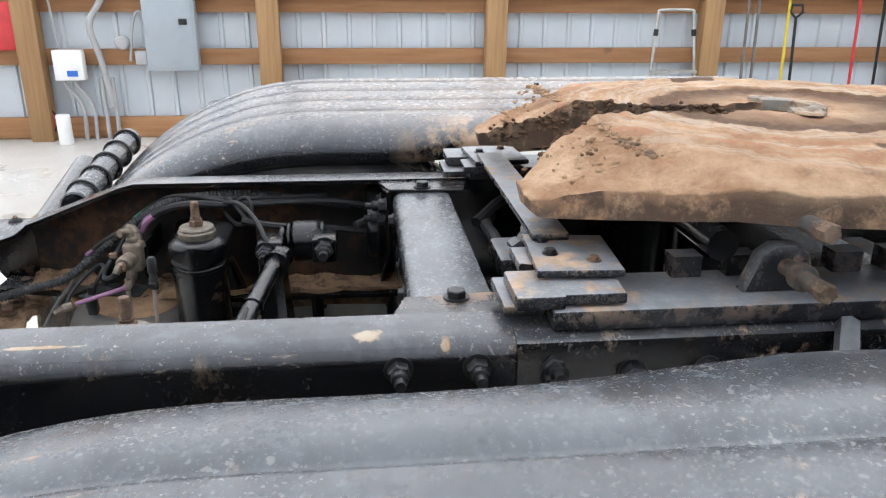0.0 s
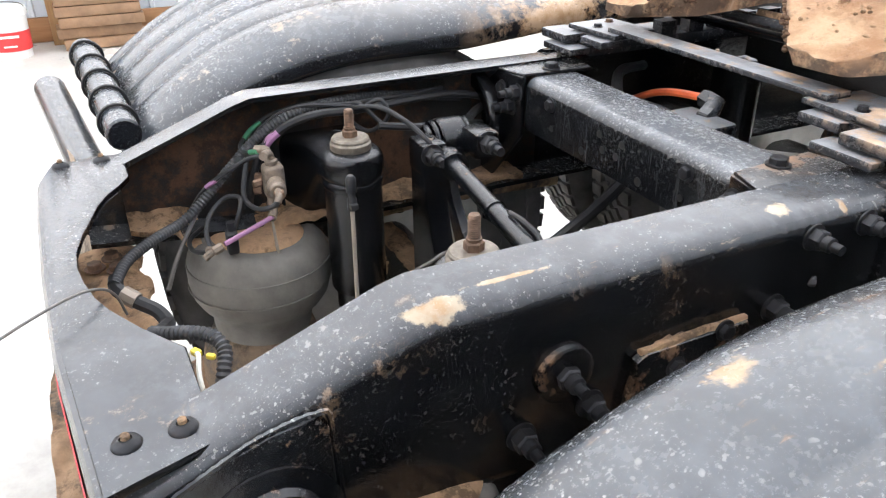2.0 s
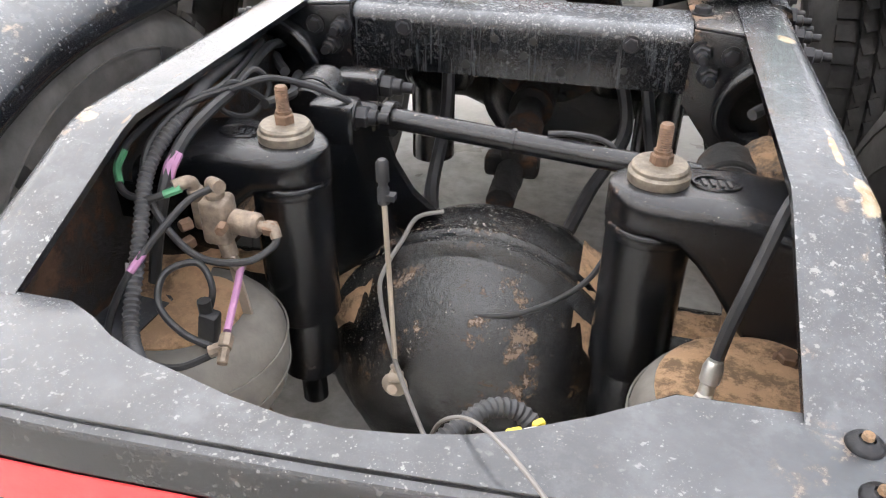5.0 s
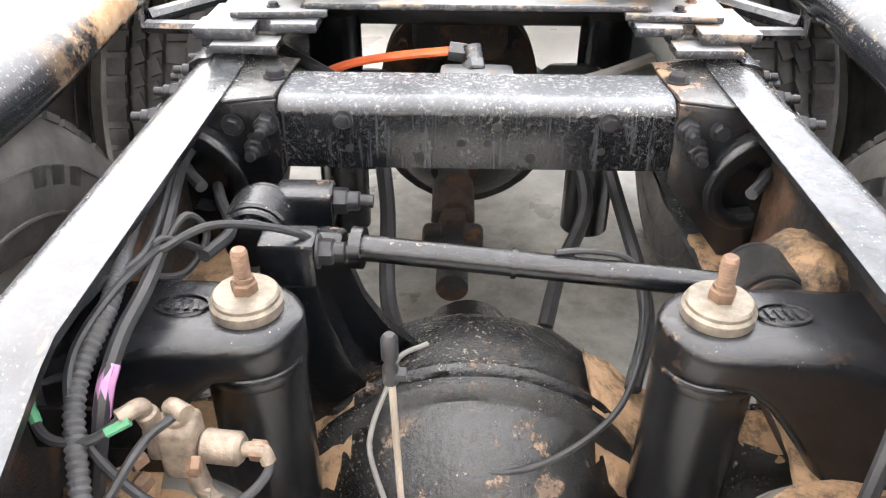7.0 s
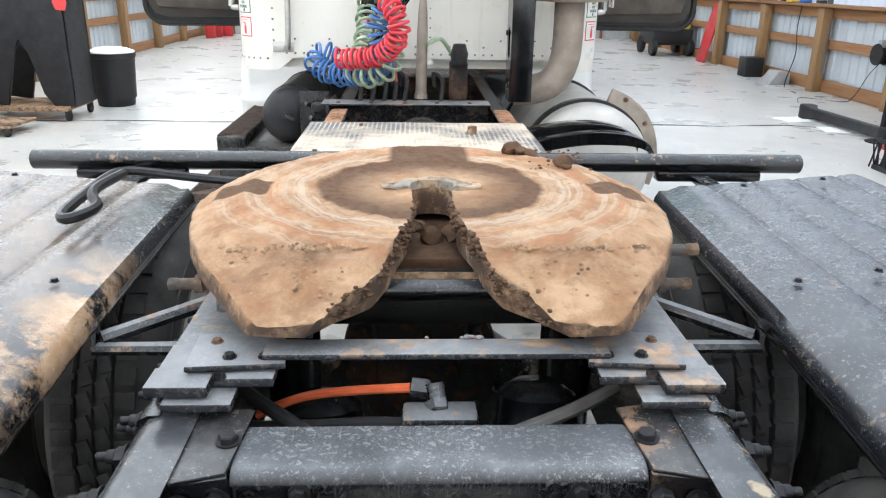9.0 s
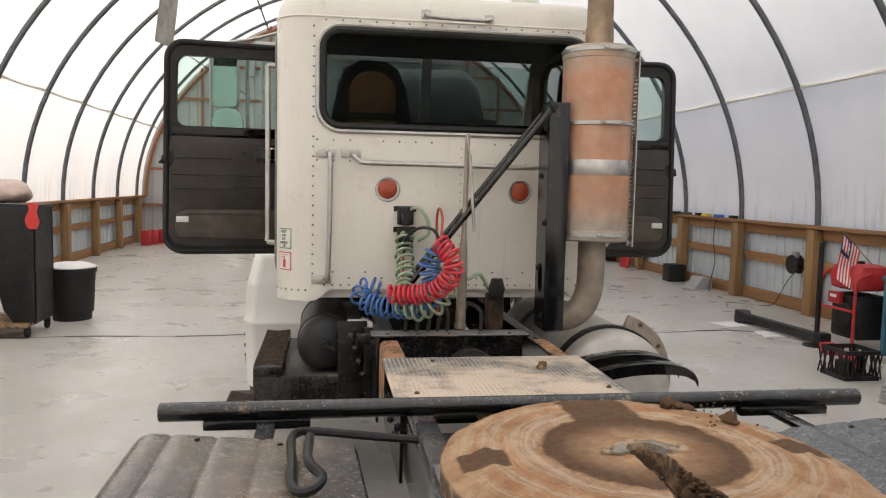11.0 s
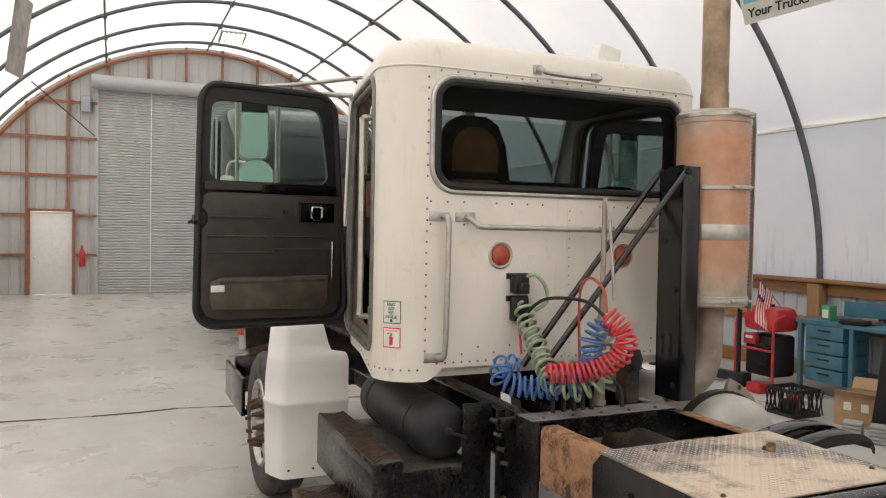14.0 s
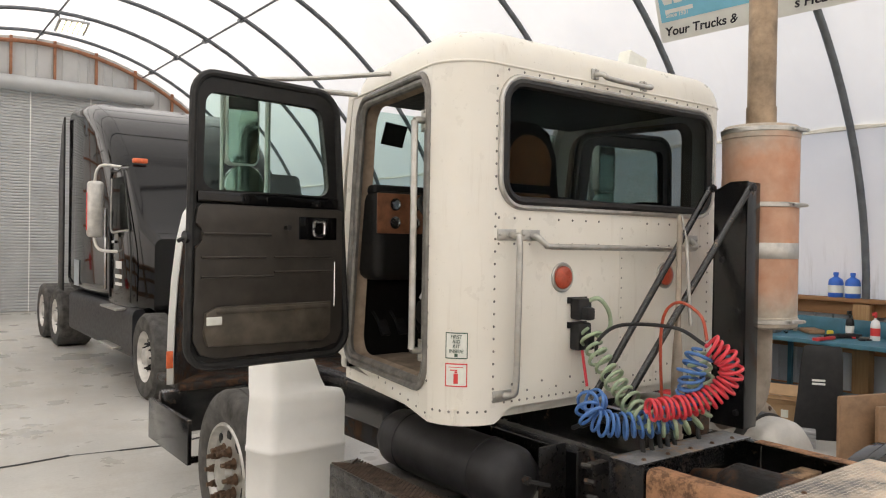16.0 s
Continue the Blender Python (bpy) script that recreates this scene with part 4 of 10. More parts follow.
for x0, x1, tone in ((-0.335, -0.05, "red"), (-0.05, 0.115, "white"), (0.115, 0.4, "red")):
    bm = B()
    stops = [x0] + [x for x in (-0.2, 0.0, 0.2) if x0 < x < x1] + [x1]
    rows = []
    for x in stops:
        y = -0.945 if x < -0.2 else -0.945 + 0.025 * (x + 0.2) if x < 0 else -0.94 + 0.05 * min(x, 0.2) + 0.1 * max(0.0, x - 0.2)
        rows.append([(x, y - 0.0125, 0.815), (x, y - 0.0125, 0.865), (x, y - 0.014, 0.865), (x, y - 0.014, 0.815)])
    loft(bm, rows)
    plate.add("reflective_tape", bm, tone + "tape", tone + " reflective tape")

# mud flap pipes on the rail ends
for s in (-1, 1):
    bm = B()
    ends = ((-0.43, -0.86, 0.815), (-1.06, -0.93, 0.875)) if s < 0 else ((0.43, -0.768, 0.812), (1.06, -0.8, 0.9))
    cyl(bm, *ends, 0.036, seg=18, bev=0.004)
    h = Sub(tp("flap_hanger", bm, "frame", "black pipe hanger for a mud flap"))
    bm = B()
    lathe(bm, [(0.07, 0), (0.07, 0.008), (0.062, 0.011), (0.05, 0.012), (0.046, 0.02)], (s * 0.432, ends[0][1], ends[0][2]), (s, 0, 0), 24)
    h.add("flange", bm, "cast")
    bm = B()
    rows = []
    dy = ends[0][1] + 0.86
    for k in range(13):
        z = 0.86 - 0.05 * k
        rows.append([(s * (0.46 + 0.01 * math.sin(k * 0.5)), dy - 0.9 + 0.02 * math.sin(k * 0.45), z), (s * 0.76, dy - 0.93 + 0.025 * math.sin(k * 0.4 + 0.6), z), (s * 1.05, dy - 0.95 + 0.02 * math.sin(k * 0.5), z), (s * 1.05, dy - 0.942 + 0.02 * math.sin(k * 0.5), z), (s * 0.76, dy - 0.922 + 0.025 * math.sin(k * 0.4 + 0.6), z), (s * (0.46 + 0.01 * math.sin(k * 0.5)), dy - 0.892 + 0.02 * math.sin(k * 0.45), z)])
    if s > 0:
        rows = [[(x, y + 0.03, z - 0.01) for x, y, z in r] for r in rows]
    loft(bm, rows)
    h.add("mud_flap", bm, "flap", "dusty rubber mud flap")

# gusseted crossmember
bm = B()
W = 0.277
sec = [(-0.064, 0.884), (-0.064, 0.964), (-0.062, 0.974), (-0.056, 0.982), (-0.047, 0.987), (-0.037, 0.988), (0.045, 0.988), (0.053, 0.985), (0.056, 0.977), (0.056, 0.884), (0.048, 0.884), (0.048, 0.975), (-0.05, 0.975), (-0.056, 0.964), (-0.056, 0.884)]
loft(bm, [[(x, y, z) for y, z in sec] for x in (-W, W)])
xm = Sub(tp("crossmember", bm, "crossm", "speckled black channel crossmember"))
for x in (-0.187, 0.187):
    xm.bolt((x, -0.064, 0.958), (0, -1, 0), "head", 0.8)
# empty bolt holes: their inner shade is coloured on as dark raised discs
for x, z, r in ((-0.032, 0.95, 0.005), (0.031, 0.95, 0.005), (-0.02, 0.925, 0.005), (0.018, 0.925, 0.005), (-0.08, 0.903, 0.006), (0.08, 0.903, 0.006), (-0.18, 0.914, 0.004), (0.18, 0.914, 0.004)):
    bm = B()
    lathe(bm, [(r + 0.002, 0), (r + 0.002, 0.0012), (r, 0.0014)], (x, -0.064, z), (0, -1, 0), 10)
    xm.add("bolt_hole_disc", bm, "dark")
for s in (-1, 1):
    bm = B()
    prism(bm, [(s * 0.279, -0.07, 0.988), (s * 0.35, -0.092, 0.988), (s * 0.35, 0.1, 0.988), (s * 0.268, 0.082, 0.988)], (0, 0, 0.008), 0.003)
    prism(bm, [(s * 0.277, -0.074, 0.99), (s * 0.35, -0.09, 0.99), (s * 0.422, -0.09, 0.94), (s * 0.422, -0.09, 0.76), (s * 0.37, -0.088, 0.755), (s * 0.277, -0.074, 0.87)], (0, 0.009, 0), 0.003)
    br = Sub(tp("crossmember_bracket", bm, "bracket", "bolted corner bracket with bare rusty patches"))
    br.bolt((s * 0.29, 0.0, 0.996), (0, 0, 1), "head", 1.0)
    br.bolt((s * 0.293, -0.074, 0.957), (0, -1, 0), "nut", 0.9)
    br.bolt((s * 0.309, -0.077, 0.925), (0, -1, 0), "nut", 0.9)
    br.bolt((s * 0.337, -0.084, 0.957), (0, -1, 0), "head", 0.9)
    # curved hook casting that hangs from the rail
    bm = B()
    line = smooth_line([(s * 0.43, -0.1, 0.957), (s * 0.395, -0.1, 0.952), (s * 0.355, -0.1, 0.925), (s * 0.335, -0.1, 0.885), (s * 0.342, -0.1, 0.848), (s * 0.37, -0.1, 0.828), (s * 0.4, -0.1, 0.832)], 5)
    rows = []
    for i, p in enumerate(line):
        d = (line[min(i + 1, len(line) - 1)] - line[max(i - 1, 0)]).normalized()
        sd = Vector((0, 1, 0))
        up = d.cross(sd)
        w = 0.021 - 0.006 * i / len(line)
        rows.append([p + sd * a + up * b for a, b in rrect(0.034, w * 1.6, 0.009, 3)])
    loft(bm, rows)
    br.add("hook", bm, "cast", "rounded black hook casting")
    bm = B()
    tube(bm, smooth_line([(s * 0.43, -0.06, 0.9), (s * 0.4, -0.11, 0.895), (s * 0.375, -0.14, 0.89)], 4), 0.009, 8)
    br.add("cable_stub", bm, "loom")

# shock towers
for s in (-1, 1):
    cx, cy, ZT = s * 0.235, -0.448, 0.921
    bm = B()
    secs = []
    # rounded nose, then an arm that deepens towards the rail
    for k in range(9):
        a = radians(-86 + 172 * k / 16)
        x = cx - s * 0.056 * math.cos(radians(90 * k / 8))
        w = 0.116 * max(0.12, math.sin(radians(90 * k / 8)))
        drop = 0.012 * (1 - math.sin(radians(90 * k / 8)))
        h = 0.058 - drop
        secs.append([(x, cy + u, ZT - drop * 0.6 - h / 2 + v) for u, v in rrect(w, h, min(w, h) * 0.36, 5)])
    for dx, w, zt, zb in ((0.03, 0.117, 0.0, 0.064), (0.055, 0.118, 0.001, 0.085), (0.08, 0.122, 0.001, 0.115), (0.105, 0.127, -0.001, 0.15), (0.13, 0.135, -0.006, 0.19), (0.155, 0.15, -0.012, 0.22), (0.178, 0.172, -0.018, 0.24), (0.19, 0.19, -0.02, 0.25)):
        h = zb + zt
        secs.append([(cx + s * dx, cy + u, ZT + zt - h / 2 + v) for u, v in rrect(w, h, 0.024, 5)])
    loft(bm, secs)
    tower = Sub(tp("shock_bracket", bm, "cast", "glossy black cast shock absorber bracket", 50))
    bm = B()
    lathe(bm, [(0.035, 0.0), (0.0365, 0.002), (0.0365, 0.012), (0.034, 0.0145), (0.0335, 0.015), (0.0335, 0.019), (0.031, 0.022), (0.014, 0.0225)], (cx, cy, ZT - 0.001), (0, 0, 1), 32)
    tower.add("bushing_washer", bm, "washer", "dusty round bushing washer")
    bm = B()
    hexa(bm, (cx, cy, ZT + 0.021), (0, 0, 1), 0.0135, 0.013)
    lathe(bm, [(0.0105, 0), (0.0105, 0.004)], (cx, cy, ZT + 0.034), (0, 0, 1), 12)
    prof = []
    for k in range(12):
        prof += [(0.0078, 0.0028 * k), (0.0086, 0.0028 * k + 0.0014)]
    lathe(bm, prof + [(0.0068, 0.036)], (cx, cy, ZT + 0.034), (0, 0, 1), 12)
    tower.add("stud", bm, "rustbolt", "rusty threaded stud with nut")
    bm = B()
    lathe(bm, [(0.03, 0), (0.05, 0.0), (0.0525, 0.003), (0.0525, 0.22), (0.05, 0.225), (0.044, 0.226), (0.044, 0.33), (0.03, 0.345), (0.02, 0.35), (0.02, 0.4)], (cx, cy, 0.868), (0, 0, -1), 32)
    tower.add("shock_absorber", bm, "cast", "black shock absorber with dust cover")
    bm = B()
    lathe(bm, [(0.0535, 0), (0.0545, 0.002), (0.0545, 0.012), (0.0535, 0.014)], (cx, cy, 0.852), (0, 0, 1), 32)
    tower.add("rust_ring", bm, "cast")
    bm = B()
    pts = [(cx + s * 0.066 + 0.027 * math.cos(a), cy + 0.017 * math.sin(a), ZT + 0.002) for a in (2 * math.pi * k / 24 for k in range(24))]
    tube(bm, pts, 0.0024, 5, closed=True)
    for k in (-1.5, -0.5, 0.5, 1.5):
        box(bm, (cx + s * 0.066 + k * 0.0095, cy, ZT + 0.0015), (0.0045, 0.016, 0.004), Matrix.Rotation(0.2, 3, "Z"))
    tower.add("casting_mark", bm, "cast")
    bm = B()
    tube(bm, smooth_line([(cx + s * 0.186, cy - 0.09, 0.9), (cx + s * 0.188, cy - 0.1, 0.82), (cx + s * 0.188, cy - 0.098, 0.7)]), 0.007, 6)
    tower.add("weld_bead", bm, "soil", "mud-coloured weld bead along the rail")

# transverse torque rod
bm = B()
cyl(bm, (-0.15, -0.29, 0.893), (0.3, -0.335, 0.875), 0.016, seg=18)
cyl(bm, (0.04, -0.309, 0.8854), (0.046, -0.3096, 0.8852), 0.0185, seg=18)
rod = Sub(tp("torque_rod", bm, "cast", "black transverse torque rod"))
bm = B()
hexa(bm, (-0.19, -0.283, 0.89), (1, -0.14, 0), 0.024, 0.03)
lathe(bm, [(0.026, 0), (0.026, 0.014)], (-0.15, -0.288, 0.891), (1, -0.14, 0), 16)
rod.add("clamp_nut", bm, "cast")
bm = B()
cyl(bm, (0.33, -0.395, 0.873), (0.33, -0.28, 0.873), 0.022, seg=20)
rod.add("bushing_pin", bm, "inner")
for q0, q1, r in ((-0.385, -0.375, 0.03), (-0.372, -0.362, 0.036), (-0.36, -0.3, 0.04), (-0.298, -0.288, 0.036)):
    bm = B()
    cyl(bm, (0.33, q0, 0.873), (0.33, q1, 0.873), r, seg=28, bev=0.003)
    rod.add("bushing_ring", bm, "inner")
bm = B()
g = bmesh.ops.create_icosphere(bm, subdivisions=4, radius=1.0, matrix=Matrix.Translation((0.385, -0.31, 0.868)) @ Matrix.Diagonal((0.05, 0.075, 0.05, 1)))
for v in g["verts"]:
    v.co += v.normal * (0.008 * noise.noise(v.co * 45) + 0.006 * noise.noise(v.co * 90))
rod.add("bushing_mud", bm, "soil", "mud packed round the rod bushing")
for q0, q1, r in ((-0.292, -0.28, 0.033), (-0.278, -0.268, 0.04), (-0.266, -0.214, 0.043), (-0.212, -0.202, 0.04)):
    bm = B()
    cyl(bm, (-0.272, q0, 0.893), (-0.272, q1, 0.893), r, seg=28, bev=0.003)
    rod.add("bushing_ring", bm, "cast")
for c, size in (((-0.222, -0.305, 0.888), (0.068, 0.05, 0.062)), ((-0.22, -0.2, 0.9), (0.075, 0.05, 0.05))):
    bm = B()
    box(bm, c, size, None, 0.007)
    rod.add("clevis", bm, "cast")
rod.bolt((-0.187, -0.2, 0.905), (1, 0, 0), "nut", 1.1)
rod.bolt((-0.188, -0.312, 0.9), (1, 0, 0), "nut", 1.0)
bm = B()
prism(bm, [(-0.255, -0.328, 0.892), (-0.19, -0.328, 0.892), (-0.185, -0.328, 0.83), (-0.165, -0.328, 0.74), (-0.1, -0.328, 0.64), (-0.25, -0.328, 0.58)], (0, 0.042, 0), 0.008)
secs = []
for z, x0, x1, yy in ((0.87, -0.19, -0.155, -0.29), (0.82, -0.19, -0.14, -0.286), (0.77, -0.18, -0.115, -0.28), (0.725, -0.175, -0.075, -0.272), (0.69, -0.17, -0.05, -0.266)):
    secs.append([(x0, yy, z), (x1, yy - 0.006, z), (x1, yy + 0.01, z), (x0, yy + 0.016, z)])
loft(bm, secs)
tp("axle_upright", bm, "cast", "black welded upright on the axle")


def axle(y, name):
    bm = B()
    for s in (-1, 1):
        secs = []
        for x, r, up in ((0.06, 0.2, 0.0), (0.12, 0.185, 0.0), (0.18, 0.145, 0.0), (0.24, 0.108, 0.0), (0.3, 0.088, 0.0), (0.58, 0.082, 0.0)):
            secs.append([(s * x, y + u * 0.9, 0.5 + v) for u, v in rrect(2 * r, 2 * r, r * 0.7, 6)])
        loft(bm, secs)
    ax = Sub(tp(name, bm, "axle", "black axle housing with mud and stone chips", 60))
    bm = B()
    # domed cover, double flange, banjo body and pinion nose
    prof = [(0.0, -0.235), (0.05, -0.232), (0.1, -0.222), (0.14, -0.204), (0.172, -0.178), (0.196, -0.148), (0.212, -0.12), (0.219, -0.106), (0.223, -0.102), (0.238, -0.1), (0.245, -0.094), (0.245, -0.082), (0.238, -0.076), (0.228, -0.073), (0.228, -0.068), (0.24, -0.064), (0.245, -0.057), (0.243, -0.048), (0.233, -0.042), (0.233, -0.01), (0.232, 0.03), (0.215, 0.075), (0.185, 0.12), (0.14, 0.16), (0.1, 0.2), (0.08, 0.28), (0.075, 0.3)]
    fine = [Vector((r, h, 0)) for r, h in prof]
    lathe(bm, [(max(0.0, p.x), p.y) for p in fine], (0, y, 0.5), (0, 1, 0), 72)
    for v in bm.verts:
        rr = math.hypot(v.co.x, v.co.z - 0.5)
        v.co += (v.co - Vector((0, y, 0.5))).normalized() * (0.0025 * noise.noise(v.co * 22) + 0.0015 * noise.noise(v.co * 70)) * (1 if rr > 0.02 else 0)
    ax.add("differential", bm, "axle", "round black differential housing with mud stains")
    bm = B()
    hexa(bm, (0.1, y - 0.19, 0.49), (0.3, -1, 0), 0.016, 0.014)
    ax.add("drain_plug", bm, "rustbolt", "rusty hexagon plug")
    return ax


ax1 = axle(-0.27, "rear_axle")
axle(1.05, "forward_axle")
bm = B()
cyl(bm, (-0.03, 0.42, 0.6), (-0.03, 0.5, 0.6), 0.035, seg=16)
cyl(bm, (-0.03, 0.07, 0.57), (-0.03, 0.3, 0.585), 0.03, seg=16)
cyl(bm, (-0.03, 0.28, 0.585), (-0.03, 0.42, 0.595), 0.045, seg=16, bev=0.006)
box(bm, (-0.03, 0.22, 0.585), (0.12, 0.05, 0.05), None, 0.012)
box(bm, (-0.03, 0.22, 0.585), (0.05, 0.05, 0.12), None, 0.012)
cyl(bm, (-0.03, 0.5, 0.6), (-0.03, 0.85, 0.58), 0.055, seg=18)
tp("drive_shaft", bm, "inner", "muddy drive shaft and universal joint")
bm = B()
lathe(bm, [(0.06, -0.06), (0.09, -0.05), (0.1, 0.0), (0.16, 0.01), (0.19, 0.03), (0.19, 0.055), (0.175, 0.06), (0.175, 0.075), (0.19, 0.08), (0.19, 0.12), (0.15, 0.17), (0.12, 0.22)], (-0.02, 0.7, 0.72), (0, 1, 0), 40)
box(bm, (-0.02, 0.76, 0.86), (0.22, 0.25, 0.14), None, 0.04)
for k in range(10):
    a = 2 * math.pi * k / 10
    cyl(bm, (-0.02 + 0.165 * math.cos(a), 0.69, 0.72 + 0.165 * math.sin(a)), (-0.02 + 0.165 * math.cos(a), 0.72, 0.72 + 0.165 * math.sin(a)), 0.011, seg=6)
tp("power_divider", bm, "inner", "mud-caked forward differential casting")

# added channel that stands for the dark clutter behind the divider
bm = B()
loft(bm, [[(x, y, z) for y, z in ((1.3, 0.74), (1.3, 0.975), (1.42, 0.975), (1.42, 0.965), (1.31, 0.965), (1.31, 0.75), (1.42, 0.75), (1.42, 0.74))] for x in (-0.42, 0.42)])
tp("clutter_channel", bm, "inner", "added muddy channel in place of the dark clutter")
# mud on top of the axle tubes
for s in (-1, 1):
    bm = B()
    g = bmesh.ops.create_grid(bm, x_segments=34, y_segments=24, size=0.5)
    for v in g["verts"]:
        x = 0.355 + 0.4 * v.co.x
        wob = noise.noise(Vector((x * 22, v.co.y * 3, 2 + s)))
        a = radians(20 + 75 * v.co.y + 14 * wob)
        r = 0.084 + 0.11 * max(0.0, (0.3 - x) / 0.15) ** 1.25
        p = Vector((s * x, 0.0, 0.0))
        q = Vector((s * x * 22, a * 3, 5))
        r += 0.009 + 0.007 * noise.noise(q) + 0.005 * noise.noise(q * 2.7)
        v.co = Vector((s * x, -0.27 - 0.9 * r * math.sin(a), 0.5 + r * math.cos(a)))
    bmesh.ops.solidify(bm, geom=bm.faces[:], thickness=0.012)
    ax1.add("axle_mud", bm, "mud", "tan mud lying on the axle tube")

# dipstick-like level rod and breather
bm = B()
cyl(bm, (-0.088, -0.5, 0.88), (-0.079, -0.506, 0.59), 0.0038, seg=8)
cyl(bm, (-0.088, -0.506, 0.592), (-0.07, -0.506, 0.592), 0.009, seg=12)
lathe(bm, [(0.018, 0), (0.02, 0.004), (0.012, 0.009), (0.008, 0.018)], (-0.085, -0.492, 0.565), (0, -1, 0.2), 16)
box(bm, (-0.078, -0.494, 0.578), (0.012, 0.006, 0.05), Matrix.Rotation(-0.3, 3, "Y"))
level = Sub(tp("levelling_rod", bm, "elbow", "thin grey levelling valve rod"))
bm = B()
lathe(bm, [(0.008, 0), (0.008, 0.02), (0.006, 0.023), (0.006, 0.03), (0.0085, 0.031), (0.0085, 0.055), (0.005, 0.06)], (-0.0885, -0.4995, 0.872), (0, 0, 1), 10)
box(bm, (-0.084, -0.5, 0.882), (0.022, 0.012, 0.008))
level.add("rod_end", bm, "hose", "black rubber rod end")
bm = B()
lathe(bm, [(0.013, 0), (0.013, 0.008), (0.008, 0.012), (0.008, 0.02)], (-0.02, -0.415, 0.667), (0, -0.6, 1), 10)
box(bm, (-0.026, -0.421, 0.672), (0.03, 0.015, 0.012), None, 0.003)
ax1.add("breather", bm, "washer", "mud-coloured breather fitting")

# air springs
for s in (-1, 1):
    bx, by = (-0.335, -0.655) if s < 0 else (0.368, -0.672)
    bead = 0.086 if s < 0 else 0.112
    up = 0.0 if s < 0 else 0.024
    bm = B()
    lathe(bm, [(0.085, 0.52), (0.094, 0.555), (0.098, 0.585), (0.104, 0.6), (0.118, 0.612), (0.13, 0.632), (0.136, 0.66), (0.137, 0.682), (0.134, 0.706), (0.126, 0.726), (0.114, 0.739), (0.1, 0.745), (0.086, 0.744)], (bx, by, up), (0, 0.06, 1), 48)
    sp = Sub(tp("air_spring", bm, "bag", "dusty grey rubber air spring", 60))
    bm = B()
    for z, r in ((0.655, 0.1362), (0.7, 0.1366)):
        tube(bm, [(bx + r * math.cos(a), by + 0.06 * z + r * math.sin(a), z + up) for a in (2 * math.pi * k / 48 for k in range(48))], 0.0016, 5, closed=True)
    sp.add("mould_line", bm, "bag")
    bm = B()
    lathe(bm, [(0.0, 0.006), (bead - 0.016, 0.006), (bead - 0.006, 0.004), (bead, 0.0), (bead, -0.006)], (bx, by + 0.044, 0.744 + up), (0, 0.06, 1), 40)
    for v in bm.verts:
        v.co.z += 0.0025 * noise.noise(v.co * 40)
    sp.add("bead_plate", bm, "mud", "mud-dusted bead plate")
    bm = B()
    lathe(bm, [(0.07, 0.4), (0.118, 0.405), (0.124, 0.42), (0.124, 0.47), (0.12, 0.5), (0.108, 0.525), (0.1, 0.545), (0.09, 0.55)], (bx, by, up), (0, 0.06, 1), 40)
    sp.add("piston", bm, "piston", "dusty black air spring piston")
    bm = B()
    g = bmesh.ops.create_grid(bm, x_segments=16, y_segments=44, size=0.5)
    for v in g["verts"]:
        u, w = v.co.x + 0.5, v.co.y + 0.5
        inner = 0.345 - 0.03 * max(0.0, 1 - abs(w - 0.75) * 4)
        x = inner + (0.424 - inner) * u
        p = Vector((s * x, -0.02 - 0.81 * w, 0.0))
        p.z = 0.757 + 0.11 * max(0.0, -0.5 - p.y) + 0.012 * noise.noise(p * 18) + 0.006 * noise.noise(p * 55) + 0.05 * max(0, u - 0.75) ** 1.3
        if math.hypot(p.x - bx, p.y - by) < 0.1:
            p.z = min(p.z, 0.748)
        v.co = p
    bmesh.ops.solidify(bm, geom=bm.faces[:], thickness=0.01)
    ub = Sub(tp("spring_bracket", bm, "mud", "tan mud caked on the air spring bracket", 70))
    for yy in (-0.5, -0.56, -0.78):
        ub.bolt((s * 0.4, yy, 0.768), (0, 0, 1), "head", 0.9, "rustbolt")
    # trailing spring beam, clamp and bump stop outside the rail
    bm = B()
    pth = [(s * 0.47, 0.12, 0.7), (s * 0.475, -0.05, 0.705), (s * 0.495, -0.25, 0.7), (s * 0.5, -0.4, 0.67), (s * 0.47, -0.52, 0.56), (s * 0.4, -0.64, 0.44), (s * 0.36, -0.78, 0.41)]
    secs = []
    for x, y, z in smooth_line(pth, 4):
        secs.append([(x + u, y, z + v) for u, v in rrect(0.115, 0.06, 0.012, 2)])
    loft(bm, secs)
    beam = Sub(tp("spring_beam", bm, "soil", "mud-covered trailing spring beam"))
    for yy in (-0.235, -0.06):
        bm = B()
        tube(bm, smooth_line([(s * 0.43, yy, 0.62), (s * 0.432, yy, 0.72), (s * 0.45, yy, 0.757), (s * 0.49, yy, 0.77), (s * 0.53, yy, 0.755), (s * 0.55, yy, 0.72), (s * 0.553, yy, 0.62)], 4), 0.014, 10)
        beam.add("u_bolt", bm, "cast")
        bm = B()
        hexa(bm, (s * 0.56, yy + 0.02, 0.69), (s, 0, 0), 0.017, 0.02)
        beam.add("clamp_nut", bm, "bolt")
    bm = B()
    g = bmesh.ops.create_grid(bm, x_segments=20, y_segments=60, size=0.5)
    for v in g["verts"]:
        u, w = v.co.x, v.co.y + 0.5
        y = -0.02 - 0.41 * w
        x = 0.487 + 0.07 * max(0.0, w - 0.55) + u * (0.11 + 0.012 * noise.noise(Vector((0, y * 14, 7))))
        p = Vector((s * x, y, 0))
        p.z = 0.738 + 0.012 * noise.noise(p * 20) + 0.008 * noise.noise(p * 55) + 0.004 * noise.noise(p * 120) - 0.05 * max(0.0, abs(u) - 0.38) * 8 - 0.12 * max(0.0, w - 0.8)
